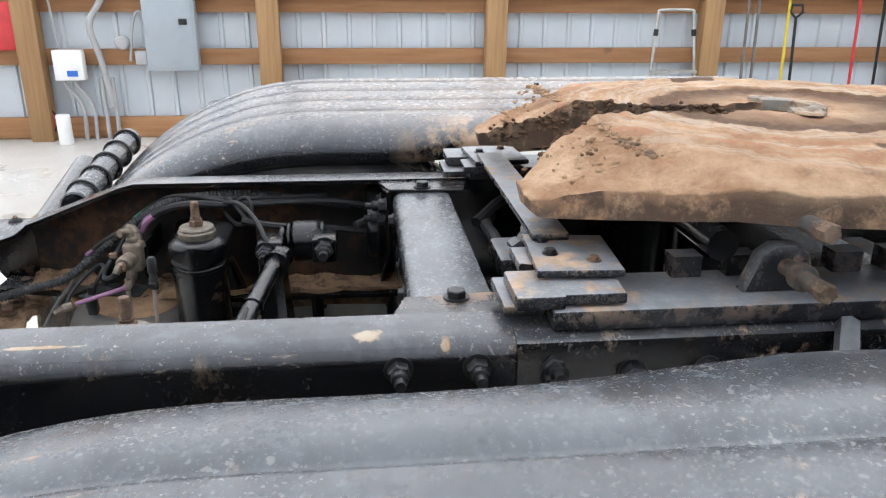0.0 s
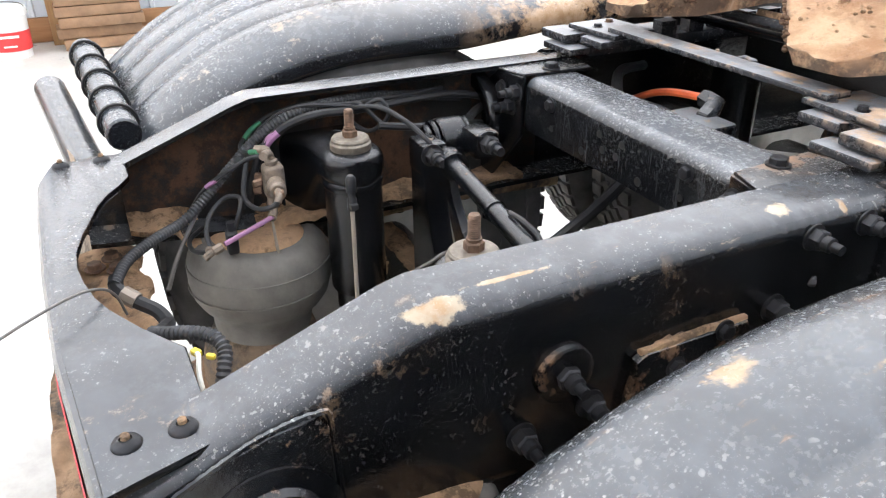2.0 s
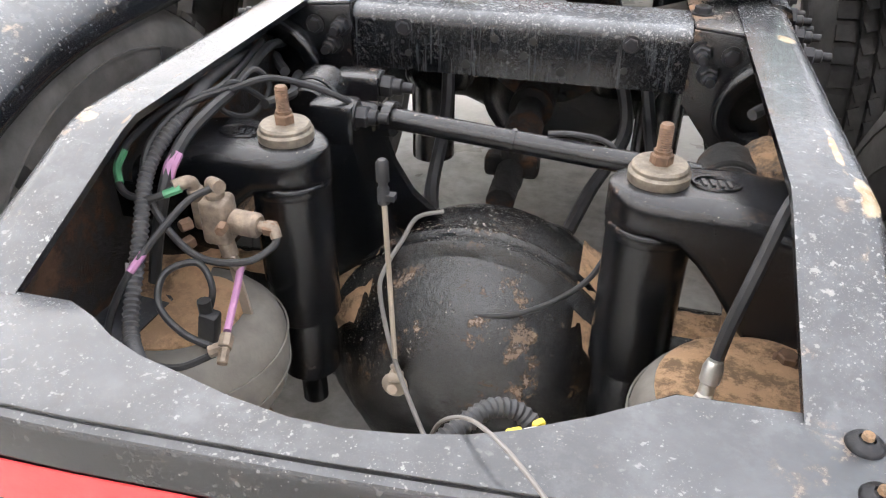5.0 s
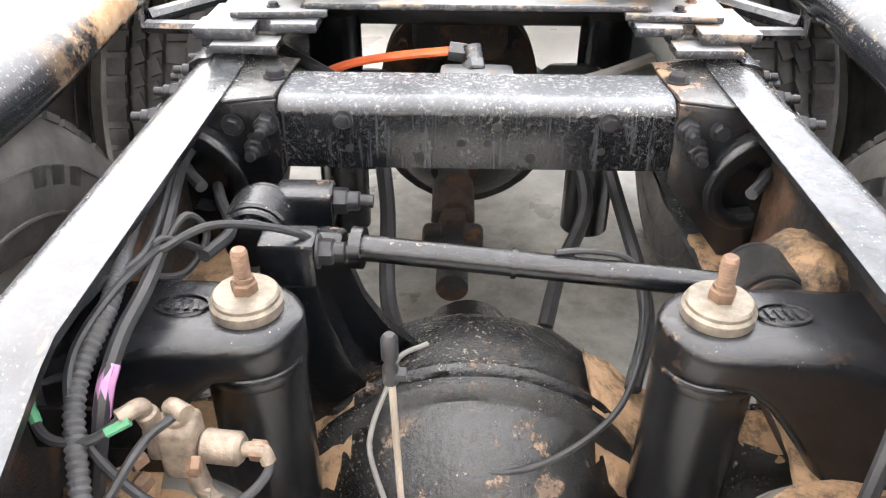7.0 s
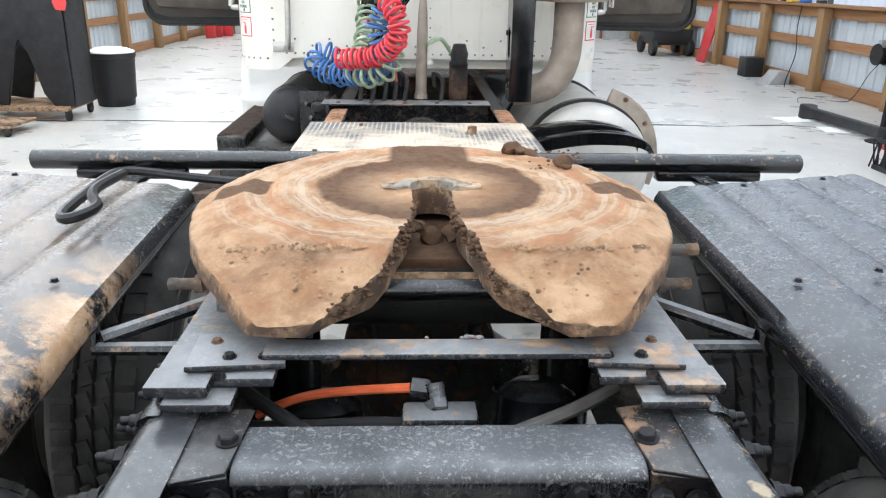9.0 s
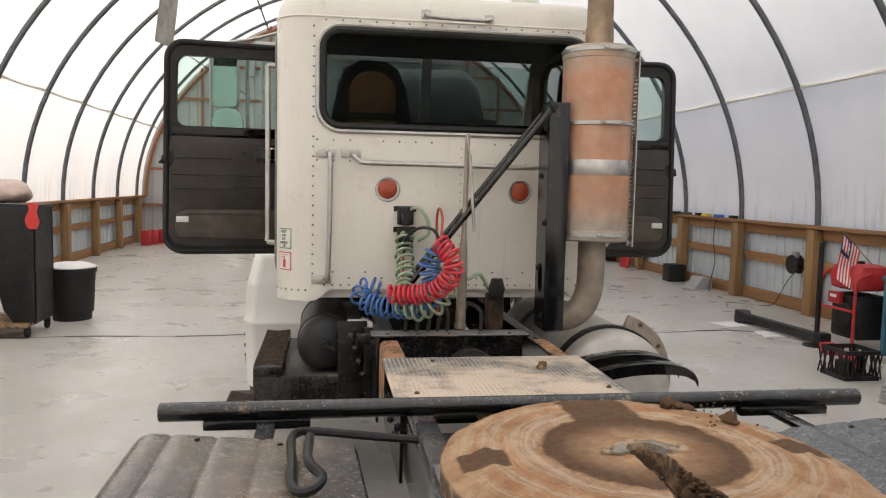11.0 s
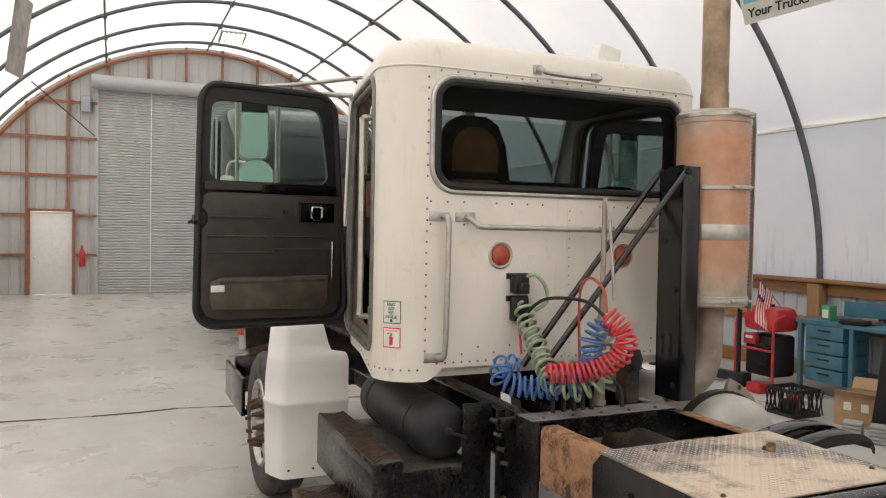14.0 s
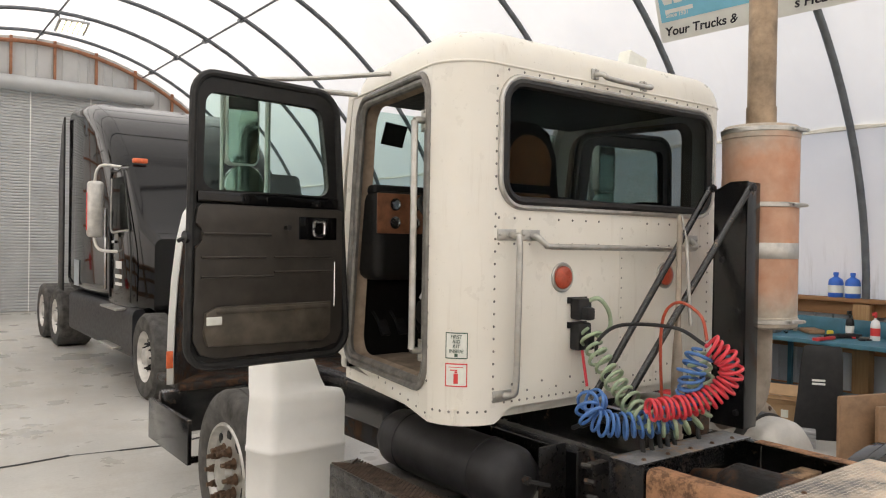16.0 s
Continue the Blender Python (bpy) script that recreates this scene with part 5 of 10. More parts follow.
        v.co = p
    beam.add("mud_cake", bm, "mud", "dry tan mud caked on the beam")
    # rounded rubber bump stop between two D-shaped cheeks
    arc = [(s * 0.425, 0.7), (s * 0.425, 0.785), (s * 0.455, 0.79), (s * 0.485, 0.785), (s * 0.507, 0.768), (s * 0.518, 0.745), (s * 0.52, 0.7)]
    bm = B()
    prism(bm, [(x - s * 0.016, -0.46, z - 0.035) for x, z in arc], (0, 0.08, 0), 0.006)
    beam.add("bump_stop", bm, "axle", "black ribbed bump stop with mud in its grooves")
    for k in range(4):
        bm = B()
        prism(bm, [(x - s * 0.011 * min(k, 1) - s * 0.004 * k, -0.39 - 0.022 * k, z - 0.013 * k) for x, z in arc], (0, 0.018, 0), 0.006)
        beam.add("stop_rib", bm, "axle")
    # tapered guide gusset
    bm = B()
    loft(bm, [[(s * 0.47, -0.47, 0.7), (s * 0.55, -0.345, 0.705), (s * 0.56, -0.35, 0.69), (s * 0.475, -0.48, 0.685)],
              [(s * 0.488, -0.5, 0.64), (s * 0.562, -0.385, 0.64), (s * 0.572, -0.39, 0.63), (s * 0.493, -0.51, 0.63)],
              [(s * 0.505, -0.525, 0.54), (s * 0.565, -0.43, 0.54), (s * 0.575, -0.435, 0.53), (s * 0.51, -0.535, 0.53)]])
    beam.add("guide_ear", bm, "cast", "black tapered guide gusset")

# bushing cross tube below (track beam)
bm = B()
box(bm, (0, -0.56, 0.44), (0.95, 0.09, 0.09), None, 0.02)
tp("lower_cross_beam", bm, "inner", "muddy lower cross beam")


def dual(y, s, name="drive_wheel"):
    """A pair of tyres on one hub."""
    for x in (0.615, 0.955):
        bm = B()
        R, wd = 0.505, 0.25
        prof = [(0.3, 0.02), (0.33, 0.0), (0.4, -0.012), (0.455, -0.006), (0.485, 0.012), (0.497, 0.03), (R, 0.05)]
        grooves = []
        for g in (0.085, 0.125, 0.165):
            grooves += [(R, g - 0.006), (R - 0.014, g - 0.004), (R - 0.014, g + 0.004), (R, g + 0.006)]
        prof = prof + grooves + [(R, wd - 0.05), (0.497, wd - 0.03), (0.485, wd - 0.012), (0.455, wd + 0.006), (0.4, wd + 0.012), (0.33, wd), (0.3, wd - 0.02)]
        lathe(bm, prof, (s * x, y, 0.505), (s, 0, 0), 64)
        bmesh.ops.delete(bm, geom=[f for f in bm.faces if len(f.verts) > 10], context="FACES")
        w = Sub(tp(name, bm, "tyre", "dusty black drive tyre with worn tread"))
        bm = B()
        rnd = random.Random(3)
        n = 60
        for k in range(n):
            a = 2 * math.pi * k / n
            for col, (g0, g1) in enumerate(((0.034, 0.078), (0.092, 0.118), (0.132, 0.158), (0.172, 0.216))):
                aa = a + (col % 2) * math.pi / n
                rot = Matrix.Rotation(aa, 3, "X") @ Matrix.Rotation(0.35 if col in (1, 2) else 0.0, 3, "Z")
                c = Vector((s * (x + (g0 + g1) / 2), y, 0.505)) + Matrix.Rotation(aa, 3, "X") @ Vector((0, 0, R + 0.002))
                box(bm, c, (g1 - g0, 2 * math.pi * R / n * 0.72, 0.012), rot)
        tagged(w.add("tread_block", bm, "tyre"), kind="stuff")
        bm = B()
        lathe(bm, [(0.3, 0.03), (0.27, 0.05), (0.25, 0.12), (0.2, 0.13), (0.1, 0.135)], (s * x, y, 0.505), (s, 0, 0), 32)
        w.add("rim", bm, "alu", "dull metal rim")
        bm = B()
        for r, hh in ((0.36, 0.003), (0.43, 0.003)):
            tube(bm, [(s * (x - 0.01), y + r * math.cos(a), 0.505 + r * math.sin(a)) for a in (2 * math.pi * k / 48 for k in range(48))], hh, 4, closed=True)
        w.add("sidewall_ring", bm, "tyre")
        if x < 0.7 and y < 0:
            for k in range(7):
                bm = B()
                a = radians(35 + 6.5 * k) if k < 4 else radians(110 + 7 * (k - 4))
                c = Vector((s * (x - 0.0105), y - 0.415 * math.cos(a), 0.505 + 0.415 * math.sin(a)))
                box(bm, c, (0.004, 0.034, 0.03), Matrix.Rotation(math.pi / 2 - a, 3, "X"), 0.0015)
                w.add("sidewall_bar", bm, "rubber", "raised black bar on the sidewall")


for yy in (-0.27, 1.05):
    for s in (-1, 1):
        dual(yy, s)


def fender(s):
    """Half fender with rolled edges and long ridges."""
    bm = B()
    across = [(0.612, -0.095), (0.597, -0.09), (0.59, -0.075), (0.592, -0.058), (0.603, -0.038), (0.625, -0.02), (0.66, -0.006)]
    for k in range(4):
        c = 0.765 + k * 0.118
        e = 0.008 + 0.0095 * k
        across += [(c - 0.05, e - 0.002), (c - 0.011, e + 0.0008), (c - 0.005, e - 0.0025), (c + 0.002, e - 0.003), (c + 0.007, e), (c + 0.012, e + 0.002), (c + 0.05, e + 0.0055)]
    across += [(1.195, 0.035), (1.215, 0.015), (1.225, -0.02)]

    def drop(y):
        if y > -0.2:
            return 0.0
        u = (-0.2 - y) / 0.62
        return -0.24 * u ** 2.4

    rows = []
    ys = [1.08 - 0.05 * k for k in range(38)]
    ys = [y for y in ys if y > -0.8] + [-0.81]
    for y in ys:
        row = []
        for x, z in across:
            if x < 0.67:
                x += 0.04 * max(0.0, y - 0.3)
                z = z + (0.03 if z < -0.03 else 0.012) * max(0.0, min(1.0, (y + 0.05) / 0.35))
            row.append((s * x, y, 1.07 + z + drop(y)))
        rows.append(row)
    top = [[bm.verts.new(p) for p in r] for r in rows]
    bot = [[bm.verts.new((p[0], p[1] + (0.004 if i == len(rows) - 1 else 0), p[2] - 0.007)) for p in r] for i, r in enumerate(rows)]
    n = len(across)
    for i in range(len(rows) - 1):
        for j in range(n - 1):
            bm.faces.new((top[i][j], top[i][j + 1], top[i + 1][j + 1], top[i + 1][j]))
            bm.faces.new((bot[i + 1][j], bot[i + 1][j + 1], bot[i][j + 1], bot[i][j]))
        bm.faces.new((top[i][0], top[i + 1][0], bot[i + 1][0], bot[i][0]))
        bm.faces.new((top[i + 1][-1], top[i][-1], bot[i][-1], bot[i + 1][-1]))
    for j in range(n - 1):
        bm.faces.new((top[0][j + 1], top[0][j], bot[0][j], bot[0][j + 1]))
        bm.faces.new((top[-1][j], top[-1][j + 1], bot[-1][j + 1], bot[-1][j]))
    f = Sub(tp("fender", bm, "fender", "black ribbed half fender, scuffed and dusty", 50))
    for x, y in ((0.672, 0.37), (0.83, 0.385), (0.985, 0.39), (0.83, 1.0), (1.04, 1.0)):
        f.bolt((s * x, y, 1.082 + 0.09 * (x - 0.66)), (0, 0, 1), "head", 0.5, "bolt")
    # pipe along the rear edge
    bm = B()
    cyl(bm, (s * 0.58, -0.8, 0.89), (s * 1.19, -0.835, 0.93), 0.034, seg=20, bev=0.004)
    f.add("edge_pipe", bm, "fender")
    for k in range(5):
        bm = B()
        c = Vector((s * 0.58, -0.8, 0.89)).lerp(Vector((s * 1.19, -0.835, 0.93)), 0.12 + k * 0.2)
        tube(bm, [c + Vector((0, 0.038 * math.cos(a), 0.038 * math.sin(a))) for a in (2 * math.pi * i / 20 for i in range(20))], 0.004, 5, closed=True)
        f.add("tie_ring", bm, "trim")
    # support bracket from the rail
    bm = B()
    tube(bm, [(s * 0.43, 0.47, 1.0), (s * 0.6, 0.36, 0.975)], 0.015, 8)
    tube(bm, [(s * 0.43, 0.36, 0.955), (s * 0.61, 0.35, 0.96), (s * 0.615, 0.38, 1.045)], 0.014, 8)
    f.add("support_bracket", bm, "slide")
    return f


for s in (-1, 1):
    fender(s)

# fender hanger bar
bm = B()
cyl(bm, (-1.238, 1.5, 1.043), (1.234, 1.5, 1.041), 0.031, seg=20, bev=0.004)
bar = Sub(tp("hanger_bar", bm, "frame", "long black fender hanger pipe"))
for s in (-1, 1):
    bm = B()
    box(bm, (s * 0.93, 1.5, 1.0), (0.34, 0.05, 0.03), None, 0.004)
    box(bm, (s * 0.9, 1.3, 0.995), (0.06, 0.5, 0.02), None, 0.004)
    bar.add("mount_pad", bm, "frame")

# pull hook lying on the left fender
bm = B()
hook = smooth_line([(-0.46, 1.0, 1.1), (-0.6, 1.03, 1.105), (-0.74, 1.05, 1.115), (-0.785, 1.03, 1.12), (-0.8, 0.96, 1.12), (-0.79, 0.8, 1.12), (-0.785, 0.68, 1.115), (-0.765, 0.64, 1.115), (-0.735, 0.65, 1.12), (-0.72, 0.7, 1.125), (-0.745, 0.745, 1.135), (-0.755, 0.8, 1.14), (-0.752, 0.95, 1.135)], 6)
tube(bm, hook, 0.012, 8)
tagged(part("pull_hook", bm, "bolt"), "bent dark steel release hook lying on the fender", "hook")

# ---- fifth wheel coupling ----


def make_fw_mud():
    n = Nodes("greasy_mud_plate")
    s = n.add("ShaderNodeSeparateXYZ")
    n.link(n.coord, s.inputs[0])
    x, y = s.outputs["X"], n.mul(s.outputs["Y"], 0.9, "ADD")
    d = n.add("ShaderNodeVectorMath")
    d.operation = "LENGTH"
    c = n.add("ShaderNodeCombineXYZ")
    n.link(x, c.inputs["X"])
    n.link(y, c.inputs["Y"])
    n.link(c.outputs[0], d.inputs[0])
    rad = n.mul(d.outputs["Value"], n.ramp(n.noise(9, 5), 0, 1, -0.015, 0.015), "ADD")
    base = n.mix(n.ramp(n.noise(9, 10, 0.7), 0.4, 0.6), (0.46, 0.245, 0.12), (0.7, 0.46, 0.275))
    base = n.mix(n.ramp(n.noise(5, 8, 0.7), 0.5, 0.62, 0, 0.6), base, (0.4, 0.195, 0.09))
    # turning marks: thin pale and orange arcs that start and stop
    cc = n.add("ShaderNodeCombineXYZ")
    n.link(n.mul(rad, 48.0), cc.inputs["X"])
    n.link(n.mul(n.noise(3.0, 3), 3.0), cc.inputs["Y"])
    rn = n.add("ShaderNodeTexNoise", Scale=1.0, Detail=6.0, Roughness=0.65)
    n.link(cc.outputs[0], rn.inputs["Vector"])
    worn_ring = n.mul(n.ramp(rad, 0.225, 0.245), n.ramp(rad, 0.4, 0.46, 1, 0))
    worn_ring = n.mul(worn_ring, n.ramp(y, -0.42, -0.33))
    col = n.mix(n.mul(n.ramp(rn.outputs["Fac"], 0.5, 0.62, 0, 0.62), worn_ring), base, (0.74, 0.62, 0.48))
    col = n.mix(n.mul(n.ramp(rn.outputs["Fac"], 0.47, 0.36, 0, 0.6), worn_ring), col, (0.56, 0.2, 0.085))
    col = n.mix(n.ramp(n.noise(26, 9, 0.8), 0.56, 0.66, 0, 0.55), col, (0.2, 0.115, 0.065))
    # sandy break-outs on the sloping rear lobes
    lobe = n.mul(n.ramp(y, -0.33, -0.37), n.ramp(n.noise(8, 7, 0.7), 0.5, 0.6))
    col = n.mix(n.mul(lobe, 0.6), col, (0.33, 0.18, 0.095))
    # grease-dark centre, softer round the jaw
    core = n.mul(n.ramp(rad, 0.235, 0.222), n.ramp(rad, 0.085, 0.19))
    pad = n.mul(n.ramp(n.mul(n.mul(x, 1.0, "ABSOLUTE"), -0.385, "ADD"), -0.045, -0.04), 1.0)
    px = n.mul(n.mul(n.mul(x, 1.0, "ABSOLUTE"), -0.375, "ADD"), 1.0, "ABSOLUTE")
    py = n.mul(n.mul(y, 0.02, "ADD"), 1.0, "ABSOLUTE")
    pad = n.mul(n.ramp(px, 0.056, 0.05), n.ramp(py, 0.05, 0.044))
    bx = n.mul(x, 1.0, "ABSOLUTE")
    by = n.mul(n.mul(y, -0.3, "ADD"), 1.0, "ABSOLUTE")
    back = n.mul(n.ramp(bx, 0.1, 0.085), n.ramp(by, 0.12, 0.1))
    dark = n.mul(n.mul(core, pad, "MAXIMUM"), back, "MAXIMUM")
    col = n.mix(n.mul(dark, 0.95), col, n.mix(n.ramp(n.noise(60, 6), 0.3, 0.7), (0.11, 0.056, 0.028), (0.19, 0.1, 0.052)))
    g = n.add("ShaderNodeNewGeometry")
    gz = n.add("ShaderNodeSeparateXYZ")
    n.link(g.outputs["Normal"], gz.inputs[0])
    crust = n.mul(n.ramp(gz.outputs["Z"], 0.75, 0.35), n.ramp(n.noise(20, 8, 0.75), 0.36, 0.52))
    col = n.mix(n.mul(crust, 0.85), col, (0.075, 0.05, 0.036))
    b = n.mul(n.mul(n.noise(170, 8, 0.85), n.mul(n.noise(30, 7, 0.7), 1.6), "ADD"), n.mul(dark, 0.3), "ADD")
    return n.done(col, n.ramp(dark, 0, 1, 0.75, 0.9), 0.0, b, 0.9, 0.009)


M["fwmud"] = make_fw_mud()
M["pinmud"] = muddy("muddy_pin", (0.3, 0.2, 0.13), (0.12, 0.11, 0.1), 0.5)

bm = B()
KX, KY = 0.0, 0.585


def fw_rout(th):
    """Outer radius of the plate at th degrees from straight back."""
    t = abs(th)
    knots = [(0, 0.5), (21.0, 0.518), (29.5, 0.552), (37.0, 0.526), (45, 0.506), (58, 0.488), (77, 0.466), (110, 0.462), (140, 0.472), (180, 0.495)]
    for (a, ra), (b, rb) in zip(knots, knots[1:]):
        if t <= b:
            return ra + (rb - ra) * (t - a) / (b - a)
    return 0.495


def fw_gap(r):
    """Half angle of the throat at radius r."""
    knots = [(0.045, 60), (0.06, 40), (0.09, 24), (0.13, 16), (0.2, 11.8), (0.35, 11.4), (0.415, 12.8), (0.47, 17.8), (0.53, 21.0), (0.58, 21.8)]
    for (a, ga), (b, gb) in zip(knots, knots[1:]):
        if r <= b:
            return ga + (gb - ga) * (r - a) / (b - a)
    return 21.8


NU, NV = 220, 70
grid_t, grid_b = [], []
for v in range(NV + 1):
    rt, rb = [], []
    for u in range(NU + 1):
        th = 21.8 + (360 - 43.6) * u / NU
        sth = th if th <= 180 else th - 360
        r = 0.045 + (fw_rout(sth) - 0.045) * v / NV
        g = fw_gap(r)
        a = radians(g + (360 - 2 * g) * u / NU)
        x, y = KX - r * math.sin(a), KY - r * math.cos(a)
        z = 1.203
        crease = 0.235 + 0.06 * (abs(x) / 0.36) ** 2
        if y < crease + 0.02:
            q = crease + 0.02 - y
            z -= 0.42 * q * min(1.0, q / 0.03)
        rim = max(0, (v / NV - 0.72) / 0.28)
        z -= 0.034 * rim ** 2 * (1.0 if y > crease else max(0.1, 1 - (crease - y) * 9))
        p = Vector((x, y, 0))
        amp = 0.004 if y > 0.25 else 0.008
        rr = math.hypot(x - KX, y - 0.58)
        if y > 0.3:
            z += -0.004 * (1 if rr < 0.235 else 0) + 0.0025 * math.sin(rr * 90) * (1 if 0.25 < rr < 0.42 else 0)
        z += amp * noise.noise(p * 14) + amp * 0.9 * noise.noise(p * 40) + 0.002 * noise.noise(p * 110)
        edge = max(0.0, 1 - min(u, NU - u) / 5)
        z += edge * 0.004 * noise.noise(p * 50)
        rt.append(bm.verts.new((x, y, z)))
        low = min(1.132, 1.1 + 0.14 * max(0.0, y - 0.08))
        q = 0.0
        gb = g + (1.5 if r > 0.1 else 0)
        ab = radians(gb + (360 - 2 * gb) * u / NU)
        rb.append(bm.verts.new((KX - r * math.sin(ab), KY - r * math.cos(ab), min(low, z - 0.012))))
    grid_t.append(rt)
    grid_b.append(rb)
for v in range(NV):
    for u in range(NU):
        bm.faces.new((grid_t[v][u], grid_t[v][u + 1], grid_t[v + 1][u + 1], grid_t[v + 1][u]))
        bm.faces.new((grid_b[v + 1][u], grid_b[v + 1][u + 1], grid_b[v][u + 1], grid_b[v][u]))
for u in range(NU):
    bm.faces.new((grid_t[NV][u], grid_t[NV][u + 1], grid_b[NV][u + 1], grid_b[NV][u]))
    bm.faces.new((grid_t[0][u + 1], grid_t[0][u], grid_b[0][u], grid_b[0][u + 1]))
for v in range(NV):
    bm.faces.new((grid_t[v][0], grid_t[v + 1][0], grid_b[v + 1][0], grid_b[v][0]))
    bm.faces.new((grid_t[v + 1][NU], grid_t[v][NU], grid_b[v][NU], grid_b[v + 1][NU]))
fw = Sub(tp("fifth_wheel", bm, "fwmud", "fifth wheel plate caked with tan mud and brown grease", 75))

rnd = random.Random(11)


def clod(bm, at, r):
    m = Matrix.Translation(at) @ Matrix.Diagonal((r, r * rnd.uniform(0.7, 1.2), r * rnd.uniform(0.5, 0.9), 1))
    g = bmesh.ops.create_icosphere(bm, subdivisions=2, radius=1.0, matrix=m)
    for v in g["verts"]:
        v.co += Vector((noise.noise(v.co * 50), noise.noise(v.co * 50 + Vector((9, 0, 0))), noise.noise(v.co * 50 + Vector((0, 9, 0))))) * r * 0.5


bm = B()
for at, r in (((0.2, 0.9, 1.215), 0.024), ((0.225, 0.885, 1.212), 0.018), ((0.24, 0.87, 1.208), 0.014), ((0.3, 0.76, 1.213), 0.022), ((0.32, 0.8, 1.21), 0.013), ((0.305, 0.745, 1.208), 0.013)):
    clod(bm, at, r)
for k in range(40):
    clod(bm, (rnd.uniform(0.2, 0.36), rnd.uniform(0.72, 0.92), 1.207), rnd.uniform(0.002, 0.005))
tagged(fw.add("mud_clod", bm, "clod", "dark crumbled mud clods"), kind="stuff")
bm = B()
for k in range(300):
    r = rnd.uniform(0.09, 0.5)
    g = radians(fw_gap(r))
    y = KY - r * math.cos(g)
    zt = 1.203 - 0.42 * max(0.0, 0.25 - y)
    drop = rnd.uniform(0, 0.035) ** 1.0
    size = rnd.uniform(0.0015, 0.0085 - 0.012 * max(0.0, r - 0.2))
    clod(bm, (rnd.choice((-1, 1)) * (r * math.sin(g) - 0.002 + drop * 0.08), y, zt - drop), size)
for at, r in (((-0.036, 0.47, 1.155), 0.026), ((0.042, 0.45, 1.15), 0.024), ((-0.05, 0.42, 1.15), 0.018), ((0.0, 0.5, 1.125), 0.024), ((0.058, 0.4, 1.14), 0.016), ((-0.06, 0.37, 1.15), 0.014), ((0.066, 0.35, 1.15), 0.013)):
    clod(bm, at, r)
tagged(fw.add("throat_mud", bm, "clod", "wet dark mud along the throat"), kind="stuff")
bm = B()
pts = [(0.062 * math.sin(radians(a)), 0.6 + 0.062 * math.cos(radians(a)), 1.2) for a in range(-105, 106, 10)]
secs = []
for k, a in enumerate(range(-105, 106, 10)):
    sa, ca = math.sin(radians(a)), math.cos(radians(a))
    secs.append([(r * sa, 0.585 + r * ca, z) for r, z in ((0.045, 1.188), (0.072, 1.188), (0.072, 1.2055), (0.066, 1.2075), (0.05, 1.2075), (0.045, 1.2055))])
loft(bm, secs)
fw.add("lock_jaw", bm, "jaw", "worn pale lock jaw dusted with mud")
for s in (-1, 1):
    bm = B()
    lathe(bm, [(0.006, 0.0), (0.006, 0.004), (0.022, 0.004), (0.024, 0.0)], (s * 0.079, 0.592, 1.202), (0, 0, 1), 18)
    fw.add("jaw_ear", bm, "jaw", "pale jaw ear with a hole")
bm = B()
box(bm, (0, 0.36, 1.095), (0.2, 0.07, 0.015), Matrix.Rotation(radians(-25), 3, "X"), 0.003)
fw.add("lower_web", bm, "mud", "mud-covered lower web")
# dark-coloured plate in place of the shade in the jaw hole
bm = B()
box(bm, (0, 0.55, 1.105), (0.18, 0.3, 0.02), None, 0.004)
fw.add("jaw_hole_shade", bm, "clod", "dark plate painting the black hole under the lock jaw")
bm = B()
for k in range(240):
    sx = rnd.choice((-1, 1))
    if k % 3:
        x, y, z = sx * rnd.uniform(0.11, 0.34), 0.235 + rnd.gauss(0, 0.008), 1.196
    else:
        x, y = sx * rnd.uniform(0.14, 0.32), rnd.uniform(0.14, 0.23)
        z = 1.2 - 0.5 * (0.235 - y)
    clod(bm, (x, y, z), rnd.uniform(0.0015, 0.005))
tagged(fw.add("mud_crumb", bm, "mud", "loose tan mud crumbs"), kind="stuff")
bm = B()
cyl(bm, (-0.36, 0.33, 1.085), (0.36, 0.33, 1.085), 0.021, seg=14)
fw.add("cross_shaft", bm, "frame")
